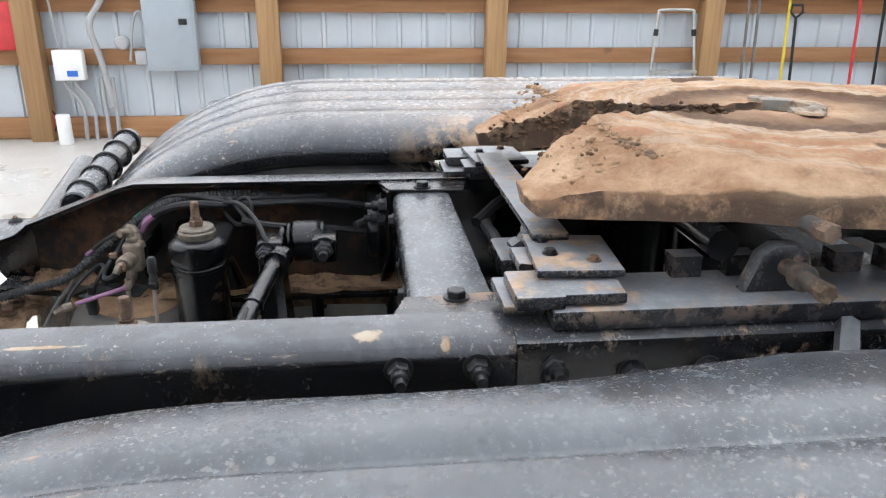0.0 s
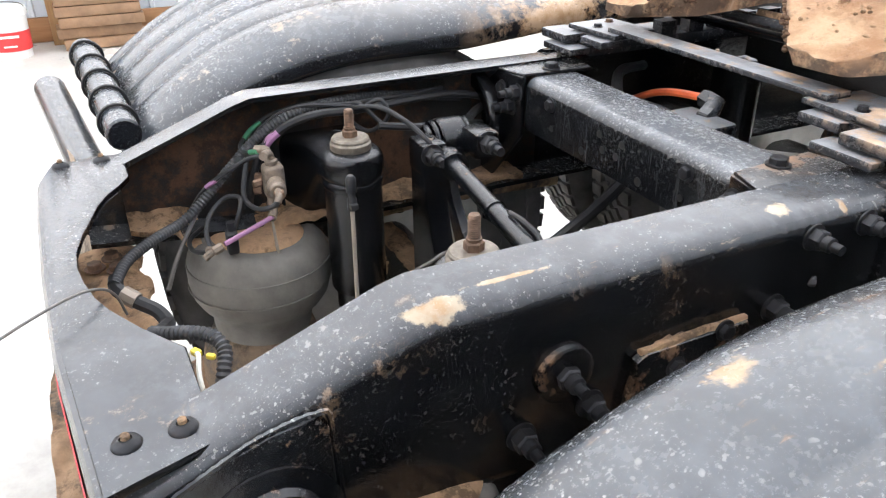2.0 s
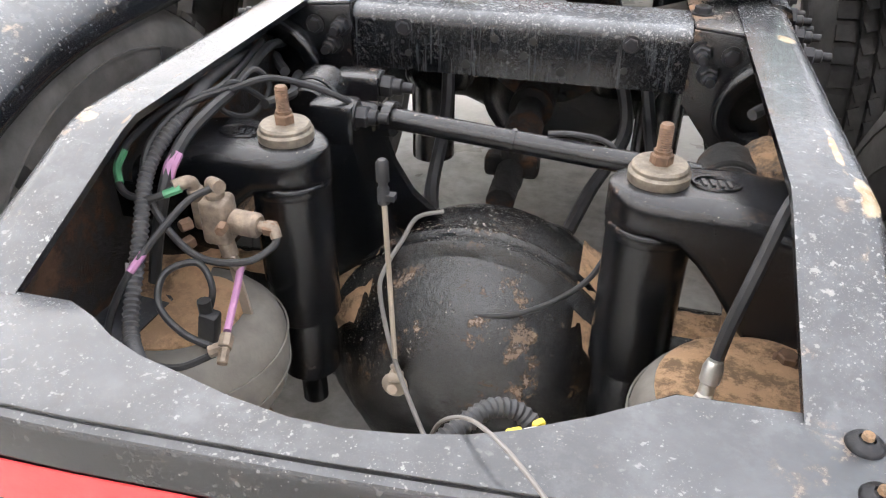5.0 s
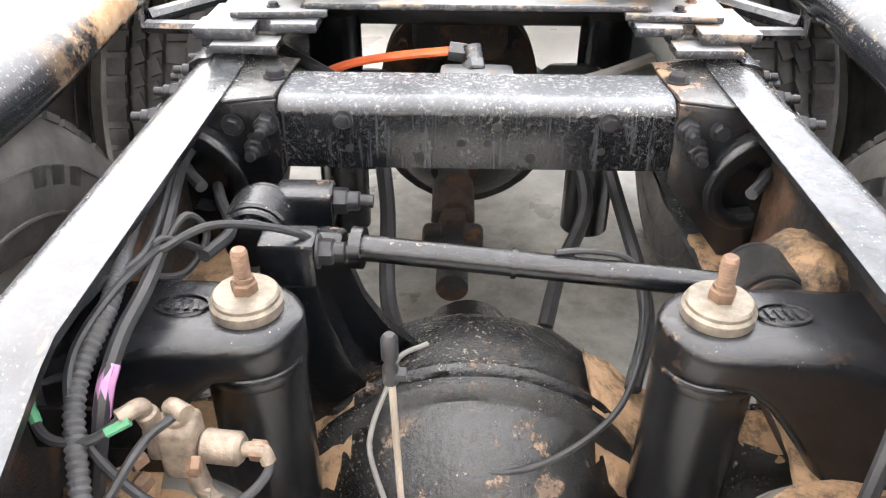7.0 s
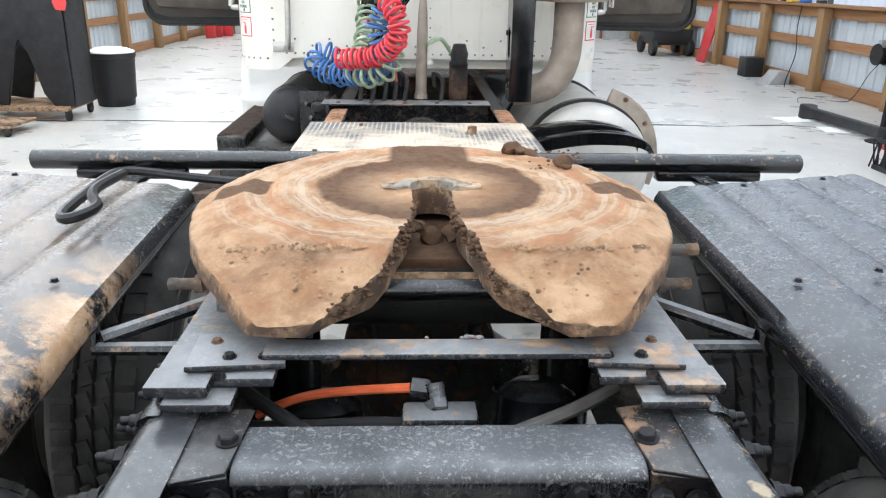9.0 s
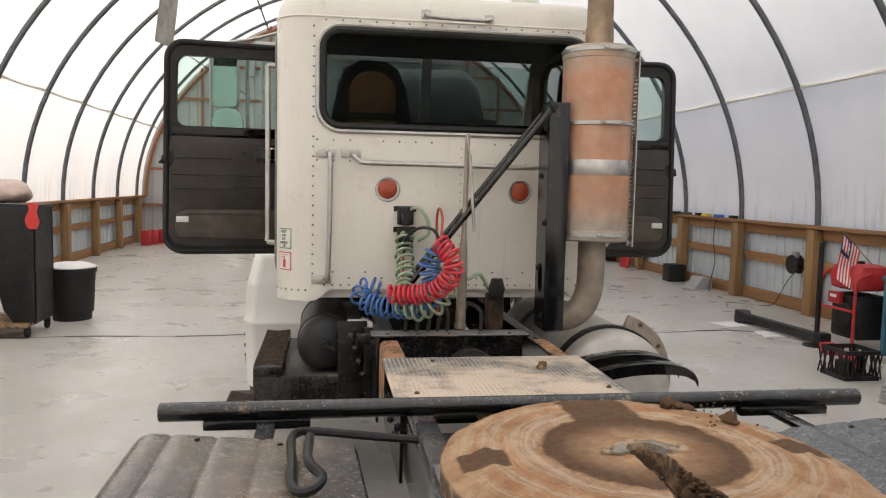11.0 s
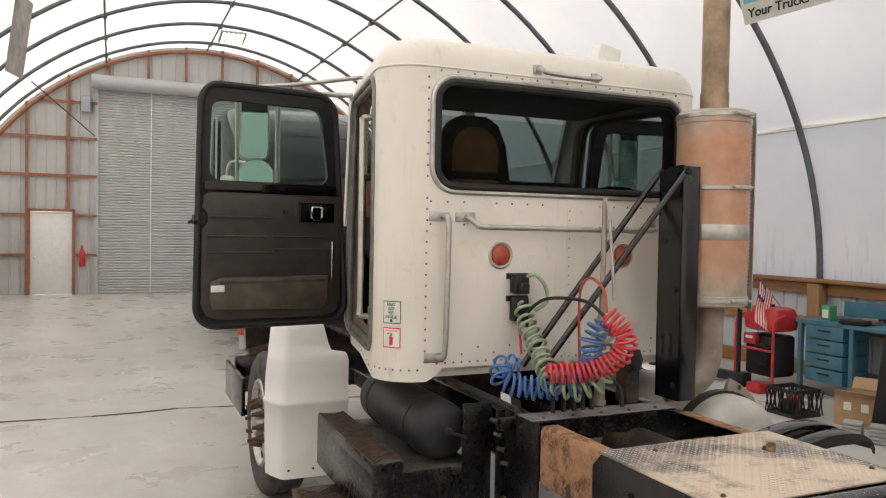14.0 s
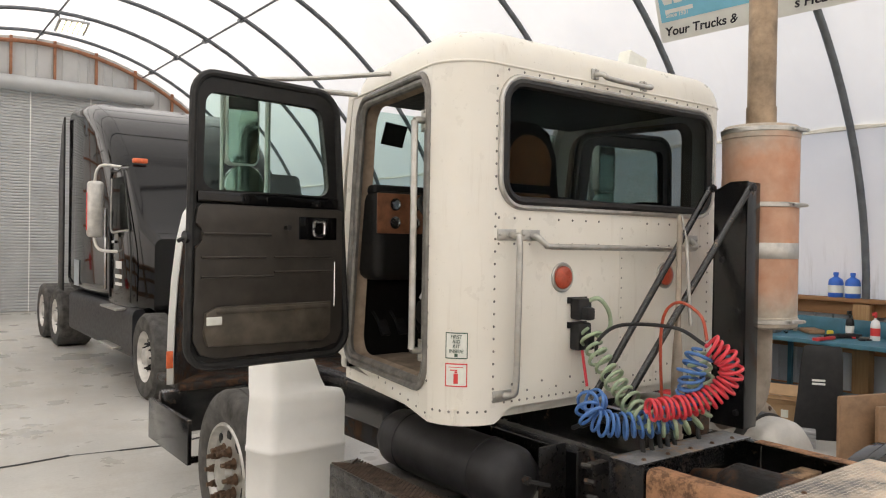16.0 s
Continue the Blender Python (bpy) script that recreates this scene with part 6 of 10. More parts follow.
for s in (-1, 1):
    bm = B()
    prism(bm, [(s * 0.36, 0.35, 1.03), (s * 0.36, 0.45, 1.03), (s * 0.36, 0.432, 1.08), (s * 0.36, 0.415, 1.093), (s * 0.36, 0.385, 1.093), (s * 0.36, 0.368, 1.08)], (s * 0.03, 0, 0), 0.008)
    fw.add("pedestal", bm, "slide")
    bm = B()
    cyl(bm, (s * 0.36, 0.4, 1.066), (s * 0.475, 0.4, 1.066), 0.011, seg=12)
    hexa(bm, (s * 0.468, 0.4, 1.066), (s, 0, 0), 0.0125, 0.015)
    lathe(bm, [(0.017, 0), (0.017, 0.014)], (s * 0.42, 0.4, 1.066), (s, 0, 0), 16)
    fw.add("pivot_pin", bm, "pinmud", "muddy pivot pin bolt")
    if s > 0:
        bm = B()
        cyl(bm, (0.36, 0.39, 1.132), (0.472, 0.39, 1.138), 0.011, seg=12)
        hexa(bm, (0.468, 0.39, 1.138), (1, 0, 0.07), 0.0125, 0.016)
        fw.add("adjuster_bolt", bm, "pinmud")
    # toothed slide rail
    bm = B()
    box(bm, (s * 0.365, 0.55, 1.018), (0.12, 0.9, 0.026), None, 0.003)
    for k in range(9):
        box(bm, (s * 0.315, 0.3 + k * 0.075, 1.045), (0.03, 0.04, 0.03))
    sl = Sub(tp("slide_rail", bm, "slide", "dusty toothed fifth wheel slide rail"))
    # mounting angle on the frame rail
    bm = B()
    loft(bm, [[(s * 0.4, y, 1.004), (s * 0.418, y, 1.003), (s * 0.432, y, 0.995), (s * 0.4385, y, 0.975), (s * 0.4385, y, 0.76), (s * 0.433, y, 0.76), (s * 0.433, y, 0.97), (s * 0.4, y, 1.0)] for y in (0.055, 0.98)])
    box(bm, (s * 0.375, 0.55, 1.0035), (0.07, 0.85, 0.007))
    mt = Sub(tp("mounting_angle", bm, "frame", "black mounting angle bolted on the rail"))
    for k in range(5):
        mt.bolt((s * 0.4385, 0.1 + k * 0.095, 0.955), (s, 0, 0), "nut", 0.85)
    # stacked end stop
    bm = B()
    prism(bm, [(s * 0.225, 0.1, 1.052), (s * 0.37, 0.09, 1.052), (s * 0.375, 0.2, 1.052), (s * 0.24, 0.21, 1.052)], (0, 0, 0.011), 0.003)
    prism(bm, [(s * 0.24, 0.08, 1.034), (s * 0.31, 0.08, 1.034), (s * 0.31, 0.1, 1.034), (s * 0.415, 0.1, 1.034), (s * 0.415, 0.19, 1.034), (s * 0.24, 0.2, 1.034)], (0, 0, 0.015), 0.003)
    box(bm, (s * 0.375, 0.085, 1.04), (0.09, 0.06, 0.018), None, 0.003)
    box(bm, (s * 0.345, 0.07, 1.02), (0.1, 0.05, 0.014), None, 0.003)
    st = Sub(tp("end_stop", bm, "slide", "stacked steel end stop with dried mud"))
    st.bolt((s * 0.259, 0.12, 1.062), (0, 0, 1), "small", 0.9, "bolt")
    st.bolt((s * 0.34, 0.17, 1.062), (0, 0, 1), "small", 0.9, "rustbolt")
    st.bolt((s * 0.31, 0.12, 1.062), (0, 0, 1), "small", 1.0, "bolt")
bm = B()
box(bm, (0, 0.133, 1.068), (0.52, 0.052, 0.01), None, 0.002)
for k in range(10):
    clod(bm, (0.02 + rnd.uniform(-0.04, 0.05), 0.16, 1.073), rnd.uniform(0.003, 0.007))
tp("stop_bar", bm, "slide", "flat steel bar across the slide rails")

# ---- air lines and wiring at the frame end ----


def hose(name, pts, r, material, label="", ribs=0.0, seg=8, step=0.006, parent=None):
    bm = B()
    line = smooth_line(pts, 8)
    if ribs:
        line = resample(line, step)
    tube(bm, line, r, seg, ribs)
    if parent:
        return parent.add(name, bm, material, label)
    return Sub(tp(name, bm, material, label))


loom = hose("wiring_loom", [(-0.4, -0.15, 0.93), (-0.375, -0.35, 0.965), (-0.343, -0.5, 0.967), (-0.351, -0.58, 0.929), (-0.329, -0.654, 0.876), (-0.305, -0.733, 0.815), (-0.25, -0.795, 0.812), (-0.19, -0.845, 0.812), (-0.128, -0.872, 0.806)], 0.0098, "loom", "grey corrugated wiring loom", 0.0022, 10, 0.0035)
hose("air_hose", [(-0.4, -0.08, 0.92), (-0.375, -0.2, 0.948), (-0.335, -0.39, 0.955), (-0.321, -0.475, 0.962), (-0.326, -0.53, 0.95), (-0.331, -0.569, 0.924), (-0.335, -0.595, 0.885), (-0.345, -0.61, 0.83), (-0.35, -0.62, 0.79)], 0.0078, "hose", "thick black air hose")
hose("air_line", [(-0.3285, -0.553, 0.937), (-0.331, -0.569, 0.924), (-0.333, -0.584, 0.904)], 0.0081, "pink", "black air line with pink marking")
hose("air_line", [(-0.305, -0.597, 0.918), (-0.33, -0.615, 0.908), (-0.365, -0.615, 0.91), (-0.387, -0.59, 0.928), (-0.385, -0.555, 0.95), (-0.36, -0.49, 0.972), (-0.34, -0.41, 0.967), (-0.38, -0.2, 0.96)], 0.0046, "hose", "thin black air line")
hose("air_line", [(-0.376, -0.606, 0.917), (-0.387, -0.59, 0.928), (-0.3875, -0.57, 0.941)], 0.005, "green", "green-marked air line")
hose("air_line", [(-0.3, -0.6, 0.917), (-0.318, -0.609, 0.911)], 0.005, "green", "green-marked air line")
hose("air_line", [(-0.262, -0.6, 0.922), (-0.285, -0.625, 0.91), (-0.317, -0.685, 0.865), (-0.335, -0.715, 0.825), (-0.34, -0.74, 0.785)], 0.0043, "hose", "thin black air line")
hose("air_line", [(-0.312, -0.675, 0.873), (-0.321, -0.693, 0.858)], 0.0047, "pink", "pink-marked air line")
hose("air_line", [(-0.19, -0.592, 0.872), (-0.19, -0.605, 0.858), (-0.215, -0.628, 0.847), (-0.265, -0.638, 0.85), (-0.31, -0.625, 0.873), (-0.347, -0.6, 0.915), (-0.357, -0.56, 0.95), (-0.34, -0.5, 0.975), (-0.33, -0.4, 0.962)], 0.0046, "hose", "thin black air line")
hose("air_line", [(-0.222, -0.712, 0.786), (-0.258, -0.712, 0.8), (-0.293, -0.695, 0.82), (-0.298, -0.665, 0.842), (-0.268, -0.645, 0.848), (-0.247, -0.656, 0.825), (-0.252, -0.67, 0.79)], 0.0043, "hose", "looped thin black air line")
hose("air_line", [(-0.22, -0.715, 0.78), (-0.255, -0.738, 0.772), (-0.3, -0.738, 0.772), (-0.335, -0.71, 0.775)], 0.0043, "hose", "thin black air line")
hose("air_line", [(-0.242, -0.597, 0.815), (-0.232, -0.63, 0.807), (-0.216, -0.69, 0.793)], 0.0046, "pink", "pink air line")
hose("sensor_wire", [(-0.33, -0.68, 0.86), (-0.315, -0.72, 0.81), (-0.285, -0.765, 0.75), (-0.27, -0.79, 0.7)], 0.0042, "wire", "dusty grey wire")
hose("air_line", [(-0.33, -0.41, 0.962), (-0.29, -0.37, 0.968), (-0.245, -0.335, 0.948), (-0.205, -0.315, 0.925), (-0.19, -0.3, 0.9)], 0.0048, "hose", "thin black air line over the clevis")
hose("air_line", [(-0.335, -0.4, 0.95), (-0.315, -0.36, 0.975), (-0.3, -0.35, 0.945), (-0.32, -0.38, 0.915), (-0.345, -0.41, 0.935), (-0.33, -0.4, 0.97), (-0.3, -0.36, 0.93)], 0.0042, "hose", "bunched black cable tie loops")
hose("air_hose", [(-0.3, -0.37, 0.93), (-0.29, -0.3, 0.92), (-0.33, -0.2, 0.9), (-0.36, -0.12, 0.88)], 0.0075, "hose", "black air hose along the rail")
hose("air_line", [(-0.42, -0.42, 0.985), (-0.4, -0.3, 0.98), (-0.41, -0.12, 0.975)], 0.004, "hose", "thin black air line under the rail flange")
hose("sensor_wire", [(-0.06, -0.3, 0.752), (-0.095, -0.325, 0.75), (-0.109, -0.357, 0.728), (-0.125, -0.4, 0.7), (-0.122, -0.435, 0.68), (-0.085, -0.5, 0.63), (-0.03, -0.57, 0.58), (0.03, -0.64, 0.54), (0.045, -0.68, 0.5)], 0.0034, "wire", "thin grey sensor wire")
hose("sensor_wire", [(-0.02, -0.43, 0.68), (0.03, -0.44, 0.672), (0.1, -0.425, 0.685), (0.17, -0.39, 0.725), (0.2, -0.35, 0.79), (0.2, -0.325, 0.86), (0.175, -0.31, 0.895), (0.13, -0.31, 0.905), (0.09, -0.311, 0.903)], 0.0042, "hose", "thin black wire over the axle")
hose("air_hose", [(0.4, -0.42, 0.94), (0.375, -0.52, 0.97), (0.35, -0.58, 0.965), (0.333, -0.61, 0.92), (0.315, -0.635, 0.86), (0.308, -0.645, 0.82)], 0.0075, "hose", "black rubber air hose to the air spring")
hose("air_line", [(0.302, -0.668, 0.785), (0.298, -0.69, 0.765), (0.285, -0.74, 0.74)], 0.0046, "pink", "pink air line at the air spring")
bm = B()
hexa(bm, (0.302, -0.665, 0.77), (0, 0, 1), 0.012, 0.018)
hexa(bm, (0.302, -0.665, 0.778), (0, 0, 1), 0.0095, 0.014)
lathe(bm, [(0.008, 0), (0.008, 0.016), (0.0105, 0.018), (0.0105, 0.034), (0.008, 0.042)], (0.303, -0.66, 0.786), (0.1, 0.25, 1), 12)
tp("air_fitting", bm, "alu", "bright air fitting on the air spring")
bm = B()
for p, q, r in (((-0.214, -0.695, 0.791), (-0.209, -0.712, 0.787), 0.0085), ((-0.206, -0.706, 0.788), (-0.226, -0.717, 0.783), 0.0075), ((-0.209, -0.712, 0.787), (-0.205, -0.728, 0.779), 0.0065)):
    cyl(bm, p, q, r, seg=8, bev=0.001)
tp("air_fitting", bm, "brass", "dusty brass tee fitting in the air line")
hose("wiring_loom", [(-0.15, -0.868, 0.806), (-0.125, -0.868, 0.798), (-0.1, -0.845, 0.785), (-0.085, -0.82, 0.77), (-0.06, -0.81, 0.76), (-0.02, -0.82, 0.775), (0.02, -0.828, 0.795)], 0.0115, "hose", "taped black wire bundle")
hose("wiring_loom", [(-0.115, -0.862, 0.796), (-0.1, -0.845, 0.786)], 0.0135, "elbow", "tan tape round the wire bundle")
hose("wiring_loom", [(0.035, -0.835, 0.808), (0.056, -0.82, 0.816), (0.08, -0.79, 0.823), (0.1, -0.765, 0.822), (0.125, -0.755, 0.812), (0.15, -0.765, 0.79), (0.16, -0.775, 0.74)], 0.0105, "loom", "grey corrugated conduit", 0.0022, 10, 0.0035)
hose("cable_tie", [(0.06, -0.86, 0.86), (0.075, -0.868, 0.9), (0.1, -0.885, 0.926), (0.13, -0.915, 0.938), (0.165, -0.955, 0.94), (0.185, -0.985, 0.936)], 0.0018, "wire", "loose grey plastic cable tie")
hose("cable_tie", [(0.02, -0.87, 0.75), (0.05, -0.86, 0.775), (0.085, -0.835, 0.785), (0.11, -0.81, 0.775)], 0.0026, "hose", "loose black wire")
hose("loose_wire", [(0.12, -0.8, 0.815), (0.145, -0.81, 0.825), (0.17, -0.815, 0.81), (0.2, -0.81, 0.77)], 0.0032, "whitetape", "loose white wire at the loom end")
hose("loose_wire", [(0.12, -0.79, 0.815), (0.15, -0.79, 0.83), (0.18, -0.795, 0.815), (0.205, -0.79, 0.77)], 0.0032, "whitetape", "loose white wire at the loom end")
bm = B()
box(bm, (0.125, -0.79, 0.82), (0.016, 0.01, 0.009), Matrix.Rotation(0.5, 3, "Z"), 0.003)
box(bm, (0.145, -0.775, 0.822), (0.013, 0.008, 0.008), Matrix.Rotation(0.8, 3, "Z"), 0.003)
tp("wire_connector", bm, "yellow", "small yellow wire connectors")
hose("drain_pipe", [(0.222, -0.28, 0.6), (0.226, -0.3, 0.612), (0.25, -0.325, 0.6), (0.258, -0.345, 0.57), (0.24, -0.35, 0.535), (0.2, -0.34, 0.508), (0.165, -0.328, 0.497)], 0.011, "hose", "bent black vent tube on the axle")
hose("brake_hose", [(0.17, 0.25, 0.82), (0.2, 0.1, 0.74), (0.15, 0.0, 0.66), (0.12, -0.1, 0.62)], 0.013, "hose", "black brake hose")
hose("brake_hose", [(-0.17, 0.2, 0.85), (-0.14, 0.05, 0.76), (-0.13, -0.1, 0.68), (-0.1, -0.2, 0.66)], 0.013, "hose", "black brake hose")
hose("brake_hose", [(0.2, 0.3, 0.9), (0.24, 0.05, 0.78), (0.26, -0.15, 0.7), (0.22, -0.28, 0.66)], 0.012, "hose", "black brake hose")

# levelling valve cluster
bm = B()
box(bm, (-0.268, -0.583, 0.872), (0.034, 0.036, 0.06), None, 0.007, 3)
cyl(bm, (-0.25, -0.585, 0.872), (-0.212, -0.59, 0.873), 0.0155, seg=18, bev=0.004)
cyl(bm, (-0.268, -0.583, 0.9), (-0.268, -0.585, 0.912), 0.0115, seg=16, bev=0.003)
cyl(bm, (-0.292, -0.58, 0.893), (-0.295, -0.582, 0.91), 0.01, seg=14, bev=0.003)
box(bm, (-0.289, -0.578, 0.875), (0.022, 0.026, 0.04), None, 0.005)
cyl(bm, (-0.262, -0.588, 0.845), (-0.256, -0.592, 0.825), 0.0105, seg=14, bev=0.002)
valve = Sub(tp("levelling_valve", bm, "brass", "dusty grey-brown levelling valve"))
for pts, r in (([(-0.268, -0.585, 0.912), (-0.267, -0.588, 0.922), (-0.25, -0.6, 0.925)], 0.0082), ([(-0.295, -0.582, 0.91), (-0.297, -0.586, 0.919), (-0.31, -0.6, 0.918)], 0.0078), ([(-0.212, -0.59, 0.873), (-0.195, -0.592, 0.875), (-0.189, -0.597, 0.864)], 0.0068), ([(-0.256, -0.592, 0.825), (-0.25, -0.595, 0.817), (-0.24, -0.6, 0.813)], 0.008)):
    bm = B()
    tube(bm, smooth_line([Vector(p) for p in pts], 4), r, 10)
    valve.add("elbow_fitting", bm, "brass")
for at, axis, r in (((-0.3, -0.595, 0.868), (-0.6, -1, 0), 0.008), ((-0.3, -0.6, 0.845), (-0.3, -1, 0), 0.009), ((-0.205, -0.59, 0.8725), (1, -0.1, 0), 0.0095), ((-0.248, -0.61, 0.88), (0.2, -1, 0), 0.007)):
    bm = B()
    hexa(bm, at, axis, r, 0.014)
    valve.add("fitting_nut", bm, "rustbolt")
bm = B()
box(bm, (-0.36, -0.565, 0.87), (0.14, 0.006, 0.05), None, 0.002)
box(bm, (-0.3, -0.567, 0.85), (0.05, 0.005, 0.07), None, 0.002)
valve.add("mounting_bracket", bm, "cast", "black valve bracket on the rail")
bm = B()
prism(bm, [(-0.258, -0.6, 0.83), (-0.246, -0.602, 0.83), (-0.238, -0.598, 0.75), (-0.229, -0.596, 0.665), (-0.241, -0.594, 0.665), (-0.25, -0.598, 0.75)], (0, 0.004, 0))
lathe(bm, [(0.019, 0), (0.019, 0.005), (0.007, 0.006), (0.007, 0.028)], (-0.225, -0.592, 0.664), (-0.6, -1, 0), 18)
valve.add("lever", bm, "elbow", "dusty steel lever arm")
bm = B()
box(bm, (-0.25, -0.672, 0.778), (0.022, 0.02, 0.045), Matrix.Rotation(0.2, 3, "Y"), 0.004)
cyl(bm, (-0.252, -0.67, 0.795), (-0.252, -0.67, 0.815), 0.008, seg=10)
valve.add("port_fitting", bm, "hose", "black push-in port fitting")

# orange hose and coupling behind the crossmember
hose("air_hose", [(-0.3, 0.22, 0.9), (-0.25, 0.22, 0.925), (-0.197, 0.212, 0.945), (-0.12, 0.19, 0.965), (-0.04, 0.171, 0.98)], 0.0078, "orange", "orange air hose")
hose("air_hose", [(-0.32, 0.15, 0.92), (-0.2, 0.12, 0.94), (-0.1, 0.12, 0.945), (0.0, 0.12, 0.94)], 0.0125, "hose", "black air hose")
hose("air_hose", [(0.3, 0.2, 0.96), (0.22, 0.15, 0.95), (0.12, 0.1, 0.94)], 0.0115, "wire", "dusty grey air hose")
hose("air_hose", [(-0.37, 0.3, 0.95), (-0.3, 0.18, 0.965), (-0.2, 0.1, 0.945)], 0.0115, "hose", "black air hose")
bm = B()
hexa(bm, (-0.04, 0.171, 0.98), (1, -0.1, -0.1), 0.017, 0.03)
cyl(bm, (-0.003, 0.166, 0.99), (0.005, 0.14, 0.95), 0.016, seg=12)
hexa(bm, (0.0, 0.15, 0.965), (0.2, -1, -0.6), 0.02, 0.02)
box(bm, (0.005, 0.13, 0.945), (0.12, 0.06, 0.04), None, 0.01)
tp("relay_valve", bm, "slide", "dusty relay valve with hose coupling")
for x, r, y in ((0.19, 0.075, 0.28), (-0.2, 0.075, 0.24)):
    bm = B()
    lathe(bm, [(r * 0.85, 0), (r, 0.02), (r, 0.07), (r * 1.06, 0.075), (r * 1.06, 0.09), (r, 0.095), (r * 0.95, 0.15), (r * 0.6, 0.17)], (x, y, 0.74), (0, 0.25, 1), 28)
    tp("brake_chamber", bm, "cast", "round black brake chamber")
for s in (-1, 1):
    bm = B()
    cyl(bm, (s * 0.28, 0.5, 0.45), (s * 0.28, 0.5, 0.95), 0.055, seg=20)
    tp("front_shock", bm, "cast", "black shock absorber of the forward axle")
bm = B()
box(bm, (0, 0.62, 0.95), (0.68, 0.1, 0.1), None, 0.01)
tp("middle_crossmember", bm, "axle", "muddy crossmember under the coupling")

# ---- deck plate and the open bay behind the cab ----
bm = B()
box(bm, (-0.018, 1.97, 1.021), (0.9, 0.66, 0.008), None, 0.002)
deck = Sub(tp("deck_plate", bm, "plate", "sandy diamond-tread deck plate"))
bm = B()
for i in range(46):
    for j in range(34):
        a = 0.785 if (i + j) % 2 else -0.785
        x, y = -0.455 + i * 0.0193, 1.65 + j * 0.0193
        c, s_ = math.cos(a), math.sin(a)
        pts = [(0.0085, 0), (0, 0.0028), (-0.0085, 0), (0, -0.0028)]
        vs = [bm.verts.new((x + u * c - v * s_, y + u * s_ + v * c, 1.0248)) for u, v in pts]
        t = bm.verts.new((x, y, 1.0275))
        for k in range(4):
            bm.faces.new((vs[k], vs[(k + 1) % 4], t))
tagged(deck.add("tread_lug", bm, "lug"), kind="stuff")
for x, y in ((0.19, 2.08), (-0.38, 1.72), (0.37, 1.75), (-0.25, 2.22)):
    deck.bolt((x, y, 1.025), (0, 0, 1), "small", 1.6 if x == 0.19 else 1.0, "rustbolt")
bm = B()
lathe(bm, [(0.018, 0), (0.018, 0.03), (0.013, 0.03), (0.013, 0.01)], (0.195, 2.06, 1.025), (0, 0, 1), 14)
deck.add("stub_pipe", bm, "mud")
for s in (-1, 1):
    bm = B()
    loft(bm, [[(s * 0.436, y, z0), (s * 0.448, y, z0), (s * 0.448, y, 0.72), (s * 0.436, y, 0.72)] for y, z0 in ((1.64, 1.012), (2.3, 1.012), (2.36, 0.95))])
    sk = Sub(tp("side_gusset", bm, "frame", "black bolted frame gusset"))
    for k in range(6):
        sk.bolt((s * 0.448, 1.72 + k * 0.1, 0.9 - 0.06 * (k % 2)), (s, 0, 0), "head", 1.1)
    bm = B()
    loft(bm, [rail_section(s * 1.02, y, TOP + 0.004, 0.728) for y in (2.32, 2.775)])
    tp("rust_rail_cover", bm, "rustrail", "rail section with orange rust and bare metal")
bm = B()
box(bm, (-0.07, 2.86, 1.02), (0.82, 0.15, 0.01), None, 0.002)
box(bm, (-0.07, 2.93, 0.95), (0.82, 0.012, 0.15))
bay = Sub(tp("bay_crossmember", bm, "slide", "dusty steel crossmember plate behind the cab"))
for k in range(5):
    bay.bolt((-0.4 + k * 0.16, 2.82, 1.025), (0, 0, 1), "small", 1.0, "rustbolt")
bm = B()
box(bm, (0.2, 2.5, 0.92), (0.3, 0.09, 0.05), None, 0.004)
tp("bay_brace", bm, "soil", "dusty brace across the open bay")
bm = B()
box(bm, (0, 2.6, 0.78), (0.8, 0.9, 0.02))
tp("bay_pan", bm, "dark", "dark greasy pan in the open bay")
bm = B()
lathe(bm, [(0.1, 0), (0.13, 0.03), (0.13, 0.3), (0.09, 0.36), (0.06, 0.5)], (0.0, 2.35, 0.86), (0, 1, 0), 24)
tp("gearbox_tail", bm, "inner", "muddy gearbox tail housing")
bm = B()
cyl(bm, (-0.02, 1.25, 0.62), (0.0, 2.4, 0.84), 0.055, seg=18)
tp("drive_shaft", bm, "soil", "muddy main drive shaft")
# pogo stick for the lines
bm = B()
lathe(bm, [(0.033, 0), (0.033, 0.02), (0.028, 0.022), (0.027, 0.3), (0.022, 0.42), (0.014, 0.5), (0.013, 1.02), (0.008, 1.03)], (0.002, 2.957, 1.03), (0.02, 0.014, 1), 16)
pogo = Sub(tp("pogo_stick", bm, "elbow", "grey-brown spring pole that carries the air lines"))
bm = B()
cyl(bm, (0.03, 2.94, 1.95), (0.06, 2.93, 1.55), 0.0085, seg=10)
tube(bm, smooth_line([(0.03, 2.94, 1.95), (0.02, 2.95, 2.02), (0.015, 2.955, 2.06)], 4), 0.004, 6)
pogo.add("spring_arm", bm, "alu")
hose("air_hose", [(-0.15, 2.7, 1.52), (-0.14, 2.74, 1.62), (-0.14, 2.85, 1.67), (-0.14, 2.93, 1.6), (-0.13, 2.95, 1.4), (-0.12, 2.93, 1.05)], 0.007, "lamp_red", "dull red spring-guarded air hose")
hose("air_hose", [(-0.15, 2.71, 1.5), (-0.17, 2.85, 1.56), (-0.22, 3.1, 1.55), (-0.28, 3.18, 1.48), (-0.28, 3.2, 1.4)], 0.0085, "hose", "dark blue-grey air hose")


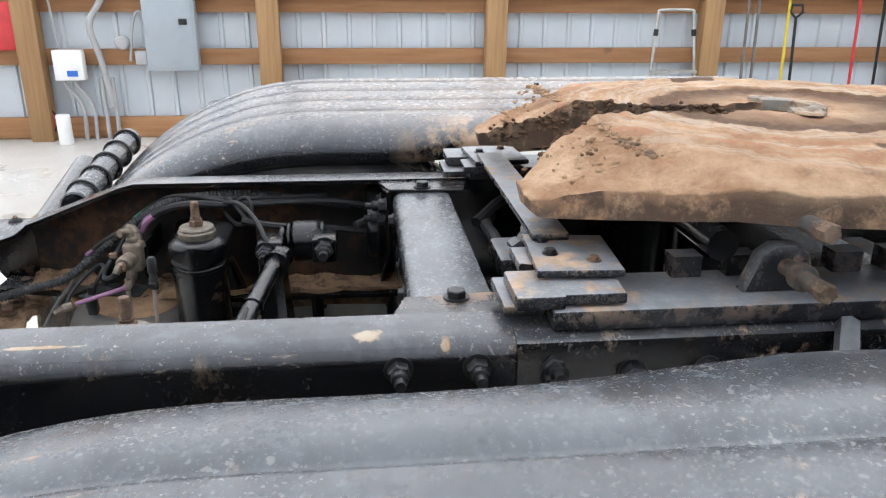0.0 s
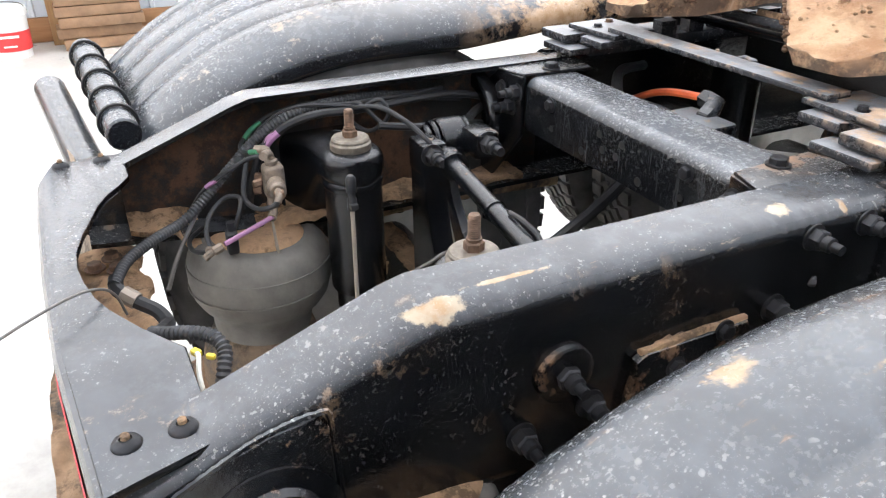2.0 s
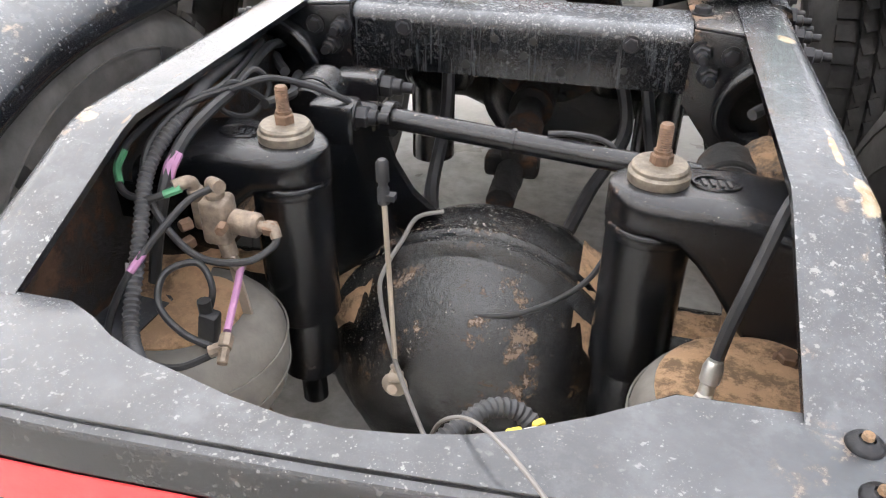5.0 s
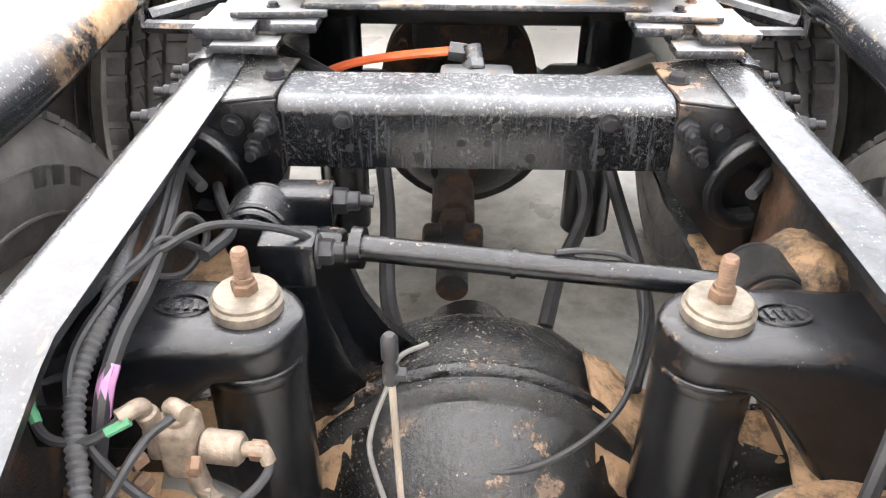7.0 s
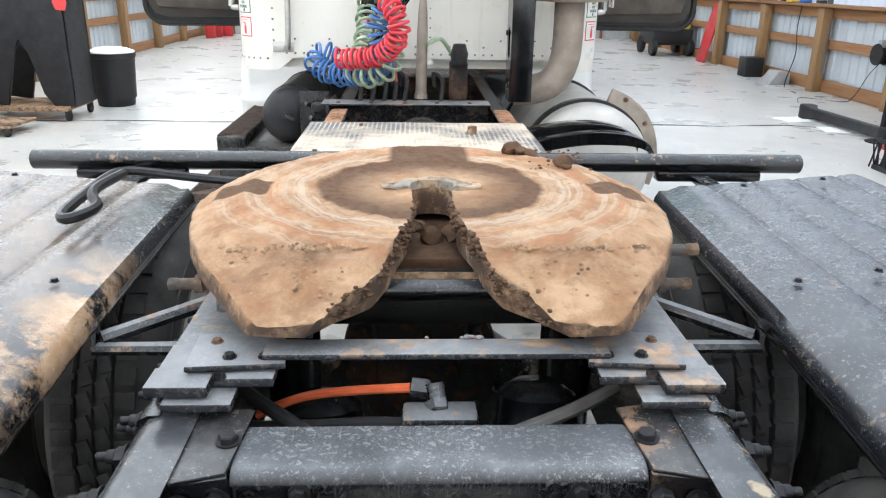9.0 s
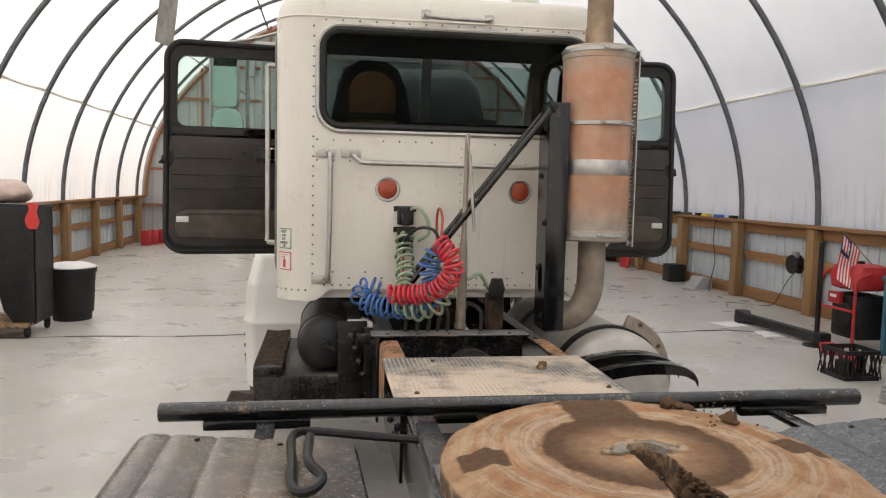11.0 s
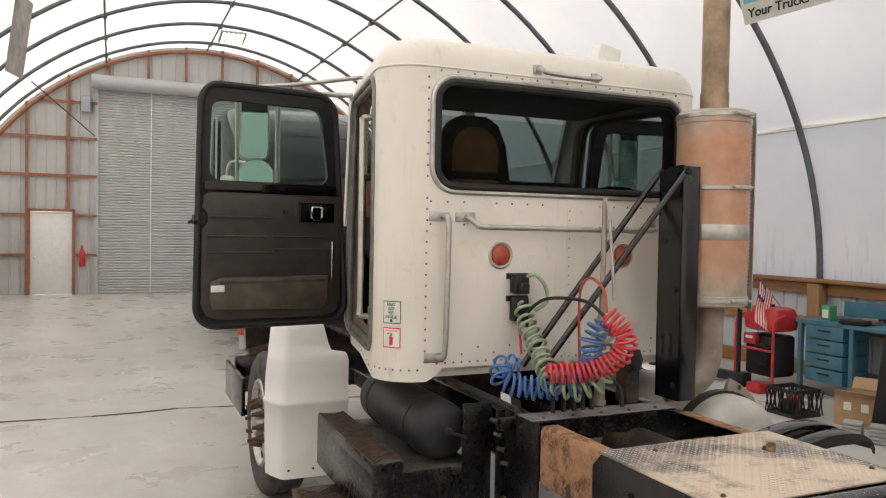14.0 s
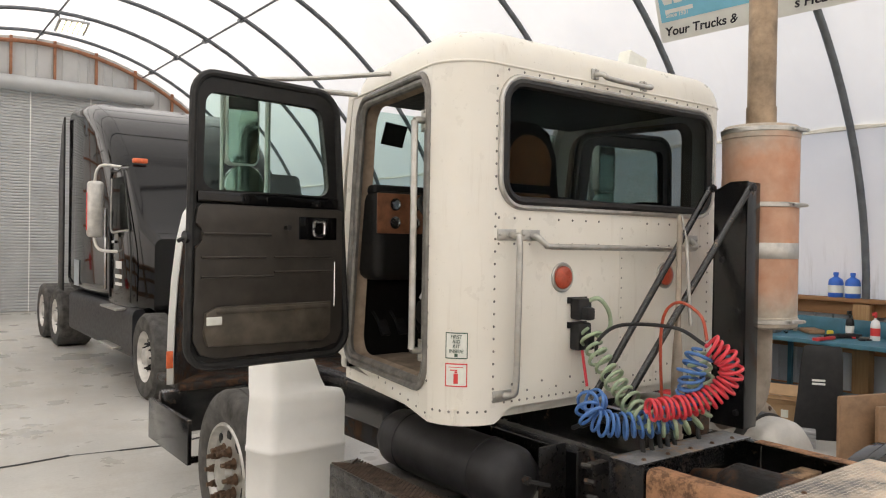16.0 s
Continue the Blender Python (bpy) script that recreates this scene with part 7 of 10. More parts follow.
def coil(name, pts, R, r, pitch, material, label, squash=1.0):
    """A coiled hose round the smooth line through pts."""
    line = resample(smooth_line(pts, 16), pitch / 18)
    out, x = [], None
    for i, c in enumerate(line):
        d = (line[min(i + 1, len(line) - 1)] - line[max(i - 1, 0)]).normalized()
        x = (x - d * x.dot(d)).normalized() if x is not None else d.orthogonal().normalized()
        y = d.cross(x)
        a = 2 * math.pi * i / 18
        k = min(1.0, i / 10, (len(line) - 1 - i) / 10)
        out.append(c + (x * math.cos(a) + y * math.sin(a) * squash) * R * (0.15 + 0.85 * k) * (1 + 0.12 * math.sin(i * 0.13)))
    bm = B()
    tube(bm, out, r, 7)
    return tp(name, bm, material, label)


coil("coiled_hose", [(-0.16, 2.69, 1.51), (-0.115, 2.63, 1.45), (-0.1, 2.62, 1.37), (-0.15, 2.67, 1.29), (-0.25, 2.74, 1.245), (-0.4, 2.81, 1.235)], 0.043, 0.0075, 0.026, "coil_red", "red coiled air hose")
coil("coiled_hose", [(-0.16, 2.72, 1.48), (-0.2, 2.74, 1.38), (-0.18, 2.76, 1.28), (-0.2, 2.82, 1.19), (-0.32, 2.88, 1.15), (-0.44, 2.96, 1.15), (-0.52, 3.0, 1.18), (-0.5, 3.04, 1.24), (-0.42, 3.02, 1.22)], 0.05, 0.0072, 0.033, "coil_blue", "blue coiled air hose")
coil("coiled_cable", [(-0.27, 3.26, 1.52), (-0.28, 3.2, 1.42), (-0.28, 3.1, 1.32), (-0.3, 2.98, 1.23), (-0.32, 2.86, 1.17), (-0.24, 2.78, 1.155), (-0.16, 2.74, 1.19), (-0.12, 2.73, 1.28), (-0.13, 2.74, 1.38), (-0.15, 2.75, 1.47)], 0.045, 0.0085, 0.046, "coil_green", "pale green coiled cable")
hose("air_hose", [(-0.25, 3.3, 1.64), (-0.2, 3.26, 1.66), (-0.15, 3.24, 1.6), (-0.14, 3.24, 1.52), (-0.2, 3.26, 1.47)], 0.0105, "coil_green", "pale green cable at the socket")
hose("air_hose", [(0.03, 2.9, 1.3), (0.1, 2.95, 1.32), (0.16, 3.0, 1.24), (0.2, 3.02, 1.2)], 0.0105, "coil_green", "pale green cable end")
for z, h in ((1.61, 0.1), (1.48, 0.13)):
    bm = B()
    box(bm, (-0.265, 3.31, z), (0.09, 0.06, h), None, 0.01)
    box(bm, (-0.265, 3.27, z - 0.02), (0.05, 0.06, h * 0.6), None, 0.01)
    box(bm, (-0.265, 3.335, z + h * 0.4), (0.13, 0.006, 0.03))
    tp("gladhand_holder", bm, "black_plastic", "black line parking socket on the cab wall")
bm = B()
cyl(bm, (-0.275, 3.29, 1.42), (-0.28, 3.25, 1.25), 0.007, seg=8)
tp("air_line", bm, "coil_red", "short red line below the socket")
for x in (-0.3, -0.24, -0.18, -0.13, -0.08, 0.1):
    bm = B()
    tube(bm, smooth_line([(x, 2.9, 1.02), (x + 0.01, 2.95, 1.12), (x - 0.03, 3.1, 1.14), (x - 0.02, 3.3, 1.05)], 5), 0.011, 8)
    tp("hydraulic_hose", bm, "hose", "black hydraulic hose")
bm = B()
box(bm, (0.19, 2.98, 1.12), (0.09, 0.1, 0.2), None, 0.02)
lathe(bm, [(0.035, 0), (0.045, 0.05), (0.03, 0.1)], (0.19, 2.93, 1.2), (0, 0, 1), 14)
tp("valve_block", bm, "inner", "dark muddy valve block")

# exhaust stand, muffler and struts
bm = B()
panel_hole(bm, lambda u, v: (0.44, u, v), 2.89, 3.07, 1.025, 1.75, (2.94, 3.02, 1.22, 1.38, 0.039), (0.012, 0, 0))
prism(bm, [(0.44, y, z) for y, z in ((2.89, 1.75), (3.07, 1.75), (3.07, 2.2), (2.98, 2.24), (2.89, 2.24))], (0.012, 0, 0))
box(bm, (0.495, 2.892, 1.63), (0.11, 0.012, 1.21), None, 0.003)
box(bm, (0.495, 3.066, 1.6), (0.11, 0.012, 1.15), None, 0.003)
stand = Sub(tp("exhaust_stand", bm, "frame", "tall black channel stand for the exhaust"))
for k in range(5):
    stand.bolt((0.44, 2.93 + 0.09 * (k % 2), 1.1 + k * 0.25), (-1, 0, 0), "head", 1.0)
for top, foot in (((0.483, 3.125, 2.215), (-0.3, 3.2, 1.2)), ((0.453, 2.885, 2.205), (-0.3, 3.012, 1.215))):
    bm = B()
    cyl(bm, top, foot, 0.0165, seg=12)
    st = Sub(tp("stand_strut", bm, "frame", "diagonal black pipe strut"))
    st.bolt(Vector(top) + Vector((0, -0.015, 0)), (0, -1, 0), "head", 1.2)
MX, MY = 0.735, 3.0
bm = B()
lathe(bm, [(0.075, 1.5), (0.18, 1.505), (0.193, 1.515), (0.193, 1.56), (0.189, 1.565), (0.189, 2.47), (0.193, 2.475), (0.193, 2.525), (0.18, 2.54), (0.08, 2.55)], (MX, MY, 0), (0, 0, 1), 48)
muf = Sub(tp("muffler", bm, "muffler", "large rust-stained vertical muffler"))
for z in (1.53, 2.12, 2.5):
    bm = B()
    lathe(bm, [(0.194, 0), (0.198, 0.003), (0.198, 0.022), (0.194, 0.025)], (MX, MY, z), (0, 0, 1), 48)
    box(bm, (MX + 0.02, MY - 0.205, z + 0.012), (0.09, 0.02, 0.02), None, 0.004)
    for dx in (-0.03, 0.06):
        hexa(bm, (MX + dx, MY - 0.212, z + 0.012), (-1 if dx < 0 else 1, 0, 0), 0.009, 0.02)
    muf.add("clamp_band", bm, "alu")
bm = B()
lathe(bm, [(0.191, 0.0), (0.1915, 0.001), (0.1915, 0.079), (0.191, 0.08)], (MX, MY, 1.86), (0, 0, 1), 48)
muf.add("bare_band", bm, "alu", "bare silver patch round the muffler")
bm = B()
lathe(bm, [(0.07, 0), (0.07, 1.6)], (MX, MY, 2.54), (0, 0, 1), 28)
lathe(bm, [(0.075, 0), (0.075, 0.1)], (MX, MY, 2.545), (0, 0, 1), 28)
muf.add("stack_pipe", bm, "exhaust", "rusty straight exhaust stack")
bm = B()
tube(bm, smooth_line([(MX, MY, 1.52), (MX, MY, 1.32), (MX - 0.01, MY, 1.22), (MX - 0.05, MY, 1.13), (MX - 0.13, MY + 0.01, 1.08), (MX - 0.25, MY + 0.05, 1.06)], 6), 0.075, 24)
muf.add("elbow_pipe", bm, "elbow", "dusty exhaust elbow")
bm = B()
for k in range(48):
    z = 1.5 + k * 0.0215
    box(bm, (MX + 0.187, MY - 0.075, z), (0.004, 0.05, 0.014))
box(bm, (MX + 0.187, MY - 0.105, 2.0), (0.006, 0.02, 1.04))
box(bm, (MX + 0.187, MY - 0.045, 2.0), (0.006, 0.02, 1.04))
muf.add("heat_guard", bm, "alu", "perforated metal heat guard strip")

# tanks and steps beside the frame
bm = B()
prof = [(0.02, 0.0), (0.08, 0.012), (0.125, 0.04), (0.147, 0.085), (0.15, 0.12), (0.15, 0.93), (0.147, 0.96), (0.12, 1.01), (0.02, 1.05)]
lathe(bm, prof, (-0.715, 3.2, 0.88), (0, 1, 0), 36)
tank = Sub(tp("air_tank", bm, "tank", "black cylindrical air tank beside the frame"))
for y in (3.42, 4.02):
    bm = B()
    lathe(bm, [(0.151, 0), (0.1545, 0.002), (0.1545, 0.03), (0.151, 0.032)], (-0.715, y, 0.88), (0, 1, 0), 36)
    tank.add("strap", bm, "tank")
bm = B()
hexa(bm, (-0.715, 3.2, 0.9), (0, -1, 0), 0.02, 0.03)
cyl(bm, (-0.715, 3.17, 0.9), (-0.66, 3.1, 0.89), 0.009, seg=8)
tank.add("drain_valve", bm, "inner")
bm = B()
box(bm, (-0.83, 3.72, 0.6), (0.54, 1.05, 0.25), None, 0.012)
box(bm, (-1.02, 3.72, 0.745), (0.16, 1.05, 0.07), None, 0.012)
sb = Sub(tp("step_box", bm, "stepbox", "scuffed black battery box with tread step"))
bm = B()
for i in range(40):
    for d in (-1, 1):
        c = 3.2 + i * 0.027
        e = c + d * 0.13
        pts = [(-1.095, c), (-0.945, e)]
        if min(e, c) < 3.2 or max(e, c) > 4.24:
            continue
        box(bm, (-1.02, (c + e) / 2, 0.784), (0.198, 0.005, 0.007), Matrix.Rotation(math.atan2(d * 0.13, 0.15), 3, "Z"))
tagged(sb.add("grip_tread", bm, "stepgrip", "rusty grip-strut tread"), kind="stuff")
bm = B()
box(bm, (-1.18, 3.62, 0.42), (0.26, 0.7, 0.04), None, 0.006)
lo = tp("lower_step", bm, "stepgrip", "rusty lower boarding step")
bm = B()
for i in range(24):
    for d in (-1, 1):
        c = 3.3 + i * 0.028
        e = c + d * 0.2
        if min(e, c) >= 3.28 and max(e, c) <= 3.96:
            box(bm, (-1.18, (c + e) / 2, 0.442), (0.3, 0.006, 0.008), Matrix.Rotation(math.atan2(d * 0.2, 0.24), 3, "Z"))
bmesh.ops.translate(bm, verts=bm.verts, vec=(0, -1.5, 0))
tagged(part("grip_tread", bm, "stepgrip", lo), kind="stuff")
bm = B()
box(bm, (-0.447, 2.96, 0.8), (0.014, 0.36, 0.44), None, 0.004)
box(bm, (-0.475, 3.1, 0.76), (0.05, 0.012, 0.5), None, 0.003)
box(bm, (-0.56, 3.19, 0.78), (0.16, 0.012, 0.5), None, 0.003)
box(bm, (-0.5, 2.98, 0.97), (0.1, 0.05, 0.06), None, 0.012)
for k in range(4):
    cyl(bm, (-0.5 - 0.02 * k, 2.96, 0.78 + 0.07 * k), (-0.52 - 0.02 * k, 3.0, 0.78 + 0.07 * k), 0.012, seg=8)
tp("valve_bracket", bm, "grease", "greasy black bracket plates on the rail")
bm = B()
lathe(bm, [(0.05, 0), (0.2, 0.012), (0.285, 0.035), (0.318, 0.07), (0.325, 0.11), (0.325, 1.5), (0.28, 1.58), (0.05, 1.6)], (0.87, 2.85, 0.685), (0, 1, 0), 56)
ft = Sub(tp("fuel_tank", bm, "tankwhite", "pale dull aluminium round fuel tank", 60))
for y in (3.02, 3.9):
    bm = B()
    lathe(bm, [(0.327, 0), (0.34, 0.003), (0.34, 0.05), (0.327, 0.053)], (0.87, y, 0.685), (0, 1, 0), 56)
    ft.add("tank_strap", bm, "trim", "black rubber-lined tank strap")
# pale bracket plate that wraps the outer side of the tank
bm = B()
arc = [radians(a) for a in range(-20, 76, 8)]
loft(bm, [[(0.87 + r * math.cos(a), y, 0.685 + r * math.sin(a)) for r, y in ((0.327, 3.12), (0.42 - 0.06 * max(0.0, math.sin(a) - 0.6), 3.13), (0.43 - 0.06 * max(0.0, math.sin(a) - 0.6), 3.14), (0.42 - 0.06 * max(0.0, math.sin(a) - 0.6), 3.15), (0.327, 3.15))] for a in arc])
ft.add("tank_bracket", bm, "elbow", "pale dusty curved tank bracket")
for a in (5, 30, 55):
    ft.bolt((0.87 + 0.39 * math.cos(radians(a)), 3.13, 0.685 + 0.39 * math.sin(radians(a))), (0, -1, 0), "head", 0.9, "rustbolt")
for y, dz, x1 in ((2.16, 0.0, 0.0), (2.29, 0.012, -0.03)):
    bm = B()
    pts = [(0.46, 0.965), (0.55, 0.99), (0.68, 1.008), (0.8, 1.008), (0.89, 0.99), (0.945, 0.962), (0.968, 0.925)]
    line = smooth_line([(x + x1, y + 0.02 * x, z + dz) for x, z in pts], 5)
    loft(bm, [[(p.x, p.y, p.z), (p.x, p.y + 0.012, p.z + 0.004), (p.x, p.y + 0.1, p.z + 0.002), (p.x, p.y + 0.11, p.z - 0.006), (p.x, p.y + 0.1, p.z - 0.01), (p.x, p.y + 0.016, p.z - 0.008), (p.x, p.y + 0.012, p.z - 0.045 + 0.02 * max(0.0, (p.x - 0.8) / 0.17)), (p.x, p.y, p.z - 0.05 + 0.02 * max(0.0, (p.x - 0.8) / 0.17))] for p in line])
    q = Sub(tp("quarter_fender", bm, "black_gloss", "curved glossy black quarter fender bracket"))
    q.bolt((0.94 + x1, y + 0.02, 0.945 + dz), (0, -1, 0), "head", 0.6)

# ---- the cab ----
CY0, CY1, CX, CZ0, CZT = 3.34, 4.78, 0.995, 1.12, 2.705
CR = 0.2


def loop_frame(bm, to3, hole, grow, depth, r=0.012, off=(0, 0, 0)):
    """A round-sectioned gasket along a rounded opening."""
    u0, u1, v0, v1, cr = hole
    cu, cv = (u0 + u1) / 2, (v0 + v1) / 2
    pts = [Vector(to3(cu + a, cv + b)) + Vector(off) for a, b in rrect(u1 - u0 + 2 * grow, v1 - v0 + 2 * grow, cr + grow, 8)]
    line = []
    for i, p in enumerate(pts):
        q = pts[(i + 1) % len(pts)]
        line.append(p)
        if (q - p).length > 0.15:
            line += [p.lerp(q, k / 4) for k in (1, 2, 3)]
    tube(bm, line, r, 8, closed=True)


def back3(u, v):
    return (u, CY0, v)


BW = (-0.735, 0.785, 2.108, 2.635, 0.1)
bm = B()
panel_hole(bm, back3, -CX + CR, CX - CR, 1.185, CZT, BW, (0, 0.03, 0))
for s in (-1, 1):
    # rounded rear corners, reaching lower than the back wall
    pts = []
    for k in range(9):
        a = radians(90 * k / 8)
        pts.append((s * (CX - CR + CR * math.sin(a)), CY0 + CR - CR * math.cos(a)))
    inn = [(s * (CX - CR + (CR - 0.03) * math.sin(radians(90 * k / 8))), CY0 + CR - (CR - 0.03) * math.cos(radians(90 * k / 8))) for k in range(9)]
    poly = pts + list(reversed(inn))
    loft(bm, [[(x, y, z) for x, y in poly] for z in (CZ0, 1.6, 2.2, CZT)])
    prism(bm, [(s * (CX - CR), CY0, 1.186), (s * (CX - CR), CY0, CZ0), (s * 0.775, CY0, CZ0), (s * 0.745, CY0, CZ0 + 0.015), (s * 0.71, CY0, 1.165), (s * 0.685, CY0, 1.186)], (0, 0.03, 0))
cab = Sub(tp("cab", bm, "cab", "cream-white riveted day cab"))
DO = (3.575, 4.55, 1.262, 2.665, 0.1)


def side_x(y):
    """Half width of the cab, narrowing towards the hood."""
    return CX - 0.16 * max(0.0, y - CY0 - CR)


def side3(s, u, v, inset=0.0):
    """A point of the cab side; the front edge leans back above the waist."""
    y = u - 0.17 * max(0.0, v - 2.0) / 0.66 * max(0.0, (u - DO[0]) / (DO[1] - DO[0]))
    return (s * (side_x(y) - inset), y, v)


for s in (-1, 1):
    bm = B()
    panel_hole(bm, lambda u, v, s=s: side3(s, u, v + max(0.0, (DO[2] - v) / (DO[2] - CZ0)) * 0.13 * max(0.0, u - CY0 - CR)), CY0 + CR, 4.7, CZ0, CZT, DO, (-s * 0.03, 0, 0))
    cab.add("side_panel", bm, "cab", "white riveted cab side with door opening")
bm = B()
# roof with rounded edges
secs = []
for t in range(8):
    a = radians(90 * t / 7)
    g, z = 0.13 * (1 - math.cos(a)), CZT + 0.155 * math.sin(a)
    secs.append([(p[0] * (CX - g) / CX * side_x((CY0 + 4.55) / 2 + p[1]) / CX, (CY0 + 4.55) / 2 + p[1] * ((4.55 - CY0) / 2 - g * 0.6) / ((4.55 - CY0) / 2), z) for p in rrect(2 * CX, 4.55 - CY0, CR, 8)])
loft(bm, secs)
cab.add("roof", bm, "cab", "rounded white cab roof")
bm = B()
# cowl, floor and windscreen posts
box(bm, (0, 4.7, 1.55), (2 * side_x(4.73) - 0.06, 0.06, 0.75), None, 0.02)
prism(bm, [(-CX + 0.04, 3.4, 1.13), (CX - 0.04, 3.4, 1.13), (CX - 0.04, 3.54, 1.13), (side_x(4.65) - 0.04, 4.65, 1.13), (-side_x(4.65) + 0.04, 4.65, 1.13), (-CX + 0.04, 3.54, 1.13)], (0, 0, 0.06))
for k in (-1, 0, 1):
    lo, hi = k * (side_x(4.72) - 0.035), k * (side_x(4.5) - 0.035)
    prism(bm, [(lo - 0.035, 4.72, 1.9), (lo + 0.035, 4.72, 1.9), (hi + 0.035, 4.5, CZT + 0.02), (hi - 0.035, 4.5, CZT + 0.02)], (0, 0.05, 0))
cab.add("cowl", bm, "cab", "white cowl and windscreen posts")
bm = B()
loop_frame(bm, back3, BW, 0.028, 0, 0.014, (0, -0.003, 0))
cab.add("window_bead", bm, "alu", "bright outer bead of the rear window")
bm = B()
loop_frame(bm, back3, BW, 0.0, 0, 0.022, (0, 0.002, 0))
cab.add("window_gasket", bm, "trim", "black rubber window gasket")
bm = B()
u0, u1, v0, v1, r = BW
pl = [((u0 + u1) / 2 + a, CY0 + 0.012, (v0 + v1) / 2 + b) for a, b in rrect(u1 - u0, v1 - v0, r, 6)]
prism(bm, pl, (0, 0.005, 0))
g = cab.add("rear_window", bm, "glass_dark", "dark tinted rear window")
g.visible_shadow = False
bm = B()
prism(bm, [(-0.77, 4.735, 1.93), (0.77, 4.735, 1.93), (0.8, 4.53, 2.66), (-0.8, 4.53, 2.66)], (0, 0.005, 0.001))
g = cab.add("windscreen", bm, "glass", "green-tinted windscreen")
g.visible_shadow = False

# rivets: rows of small domes on the back wall and corners
bm = B()
rnd = random.Random(4)


def rivet(x, y, z, nx, ny, r=0.0062):
    lathe(bm, [(r, 0), (r * 0.85, 0.0022), (r * 0.4, 0.0035)], (x, y, z), (nx, ny, 0), 7)


for k in range(27):
    z = 1.22 + k * 0.055
    for s in (-1, 1):
        if rnd.random() < 0.93:
            rivet(s * 0.785, CY0, z, 0, -1)
for k in range(34):
    x = -0.765 + k * 0.0463
    if rnd.random() < 0.95:
        rivet(x, CY0, 1.21, 0, -1)
    if k % 2 == 0:
        rivet(x, CY0, 1.285 if k % 4 else 1.25, 0, -1)
    if k % 2 == 0 and rnd.random() < 0.9:
        rivet(x, CY0, 2.03, 0, -1)
        rivet(x, CY0, 1.915, 0, -1)
    if k % 2:
        rivet(x, CY0, CZT - 0.018, 0, -1)
for k in range(15):
    rivet(0.055, CY0, 1.3 + k * 0.05, 0, -1)
for k in range(12):
    rivet(-side_x(3.56 + k * 0.088), 3.56 + k * 0.088, CZ0 + 0.035 + 0.13 * k * 0.088, -1, 0)
    if k < 9:
        rivet(-CX, 3.548, 1.3 + k * 0.15, -1, 0)
for k in range(7):
    a = radians(8 + 12 * k)
    rivet(-(CX - CR + CR * math.sin(a)), CY0 + CR - CR * math.cos(a), CZ0 + 0.06, -math.sin(a), -math.cos(a))
tagged(cab.add("rivet", bm, "rivet", "small grey rivet heads in rows"), kind="stuff")
bm = B()
box(bm, (0.055, CY0 - 0.001, 1.58), (0.03, 0.003, 0.86))
cab.add("seam_strip", bm, "cab")
bm = B()
for a, b in (((-CX + CR, CY0 - 0.002, CZT), (CX - CR, CY0 - 0.002, CZT)), ((-CX - 0.002, CY0 + CR, CZT), (-side_x(4.52) - 0.002, 4.52, CZT)), ((CX + 0.002, CY0 + CR, CZT), (side_x(4.52) + 0.002, 4.52, CZT))):
    cyl(bm, a, b, 0.006, seg=8)
for s in (-1, 1):
    tube(bm, [(s * (CX - CR + (CR + 0.002) * math.sin(radians(9 * k))), CY0 + CR - (CR + 0.002) * math.cos(radians(9 * k)), CZT) for k in range(11)], 0.006, 8)
cab.add("drip_rail", bm, "cab")
bm = B()
box(bm, (-0.58, CY0 + 0.02, 2.765), (0.36, 0.003, 0.035), Matrix.Rotation(radians(-25), 3, "X"))
cab.add("roof_patch", bm, "cab")

# round lamps
for x in (-0.367, 0.407):
    bm = B()
    lathe(bm, [(0.071, 0), (0.071, 0.006), (0.066, 0.01), (0.055, 0.008), (0.055, 0.004)], (x, CY0, 1.76), (0, -1, 0), 32)
    L = Sub(cab.add("round_lamp", bm, "alu", "round rear lamp with metal ring"))
    bm = B()
    lathe(bm, [(0.055, 0), (0.053, 0.012), (0.04, 0.022), (0.02, 0.026), (0.0, 0.027)], (x, CY0 - 0.004, 1.76), (0, -1, 0), 28)
    tp("lamp_lens", bm, "lamp_red", "amber-red lamp lens")

# grab rails


def grab(pts, r, feet, axis):
    bm = B()
    tube(bm, smooth_line(pts, 6), r, 12)
    ob = Sub(tp("grab_rail", bm, "alu", "dull bare-metal grab rail"))
    for f, sz in feet:
        b2 = B()
        box(b2, f, sz, None, 0.003)
        pl = ob.add("foot_plate", b2, "alu")
        fv = Vector(f)
        d = 0 if sz[0] > sz[2] else 2
        for q in (-0.4, 0.4):
            o = Vector((0, 0, 0))
            o[d] = sz[d] * q
            ob.bolt(fv + o + Vector(axis) * 0.004, axis, "small", 0.7, "alu")
    return ob


y = CY0 - 0.055
grab([(-0.7, CY0, 1.955), (-0.695, y + 0.02, 1.95), (-0.69, y, 1.925), (-0.69, y, 1.7), (-0.695, y, 1.4), (-0.7, y, 1.27), (-0.705, y + 0.02, 1.245), (-0.72, CY0, 1.24)], 0.0145, [((-0.72, CY0 - 0.003, 1.955), (0.11, 0.006, 0.05)), ((-0.735, CY0 - 0.003, 1.24), (0.11, 0.006, 0.05))], (0, -1, 0))
grab([(-0.57, CY0, 1.955), (-0.56, y + 0.02, 1.945), (-0.53, y, 1.915), (-0.49, y, 1.905), (-0.2, y, 1.903), (0.2, y, 1.9), (0.5, y, 1.9), (0.6, y, 1.91), (0.63, CY0, 1.95)], 0.0145, [((-0.575, CY0 - 0.003, 1.955), (0.11, 0.006, 0.05)), ((0.63, CY0 - 0.003, 1.95), (0.11, 0.006, 0.05))], (0, -1, 0))
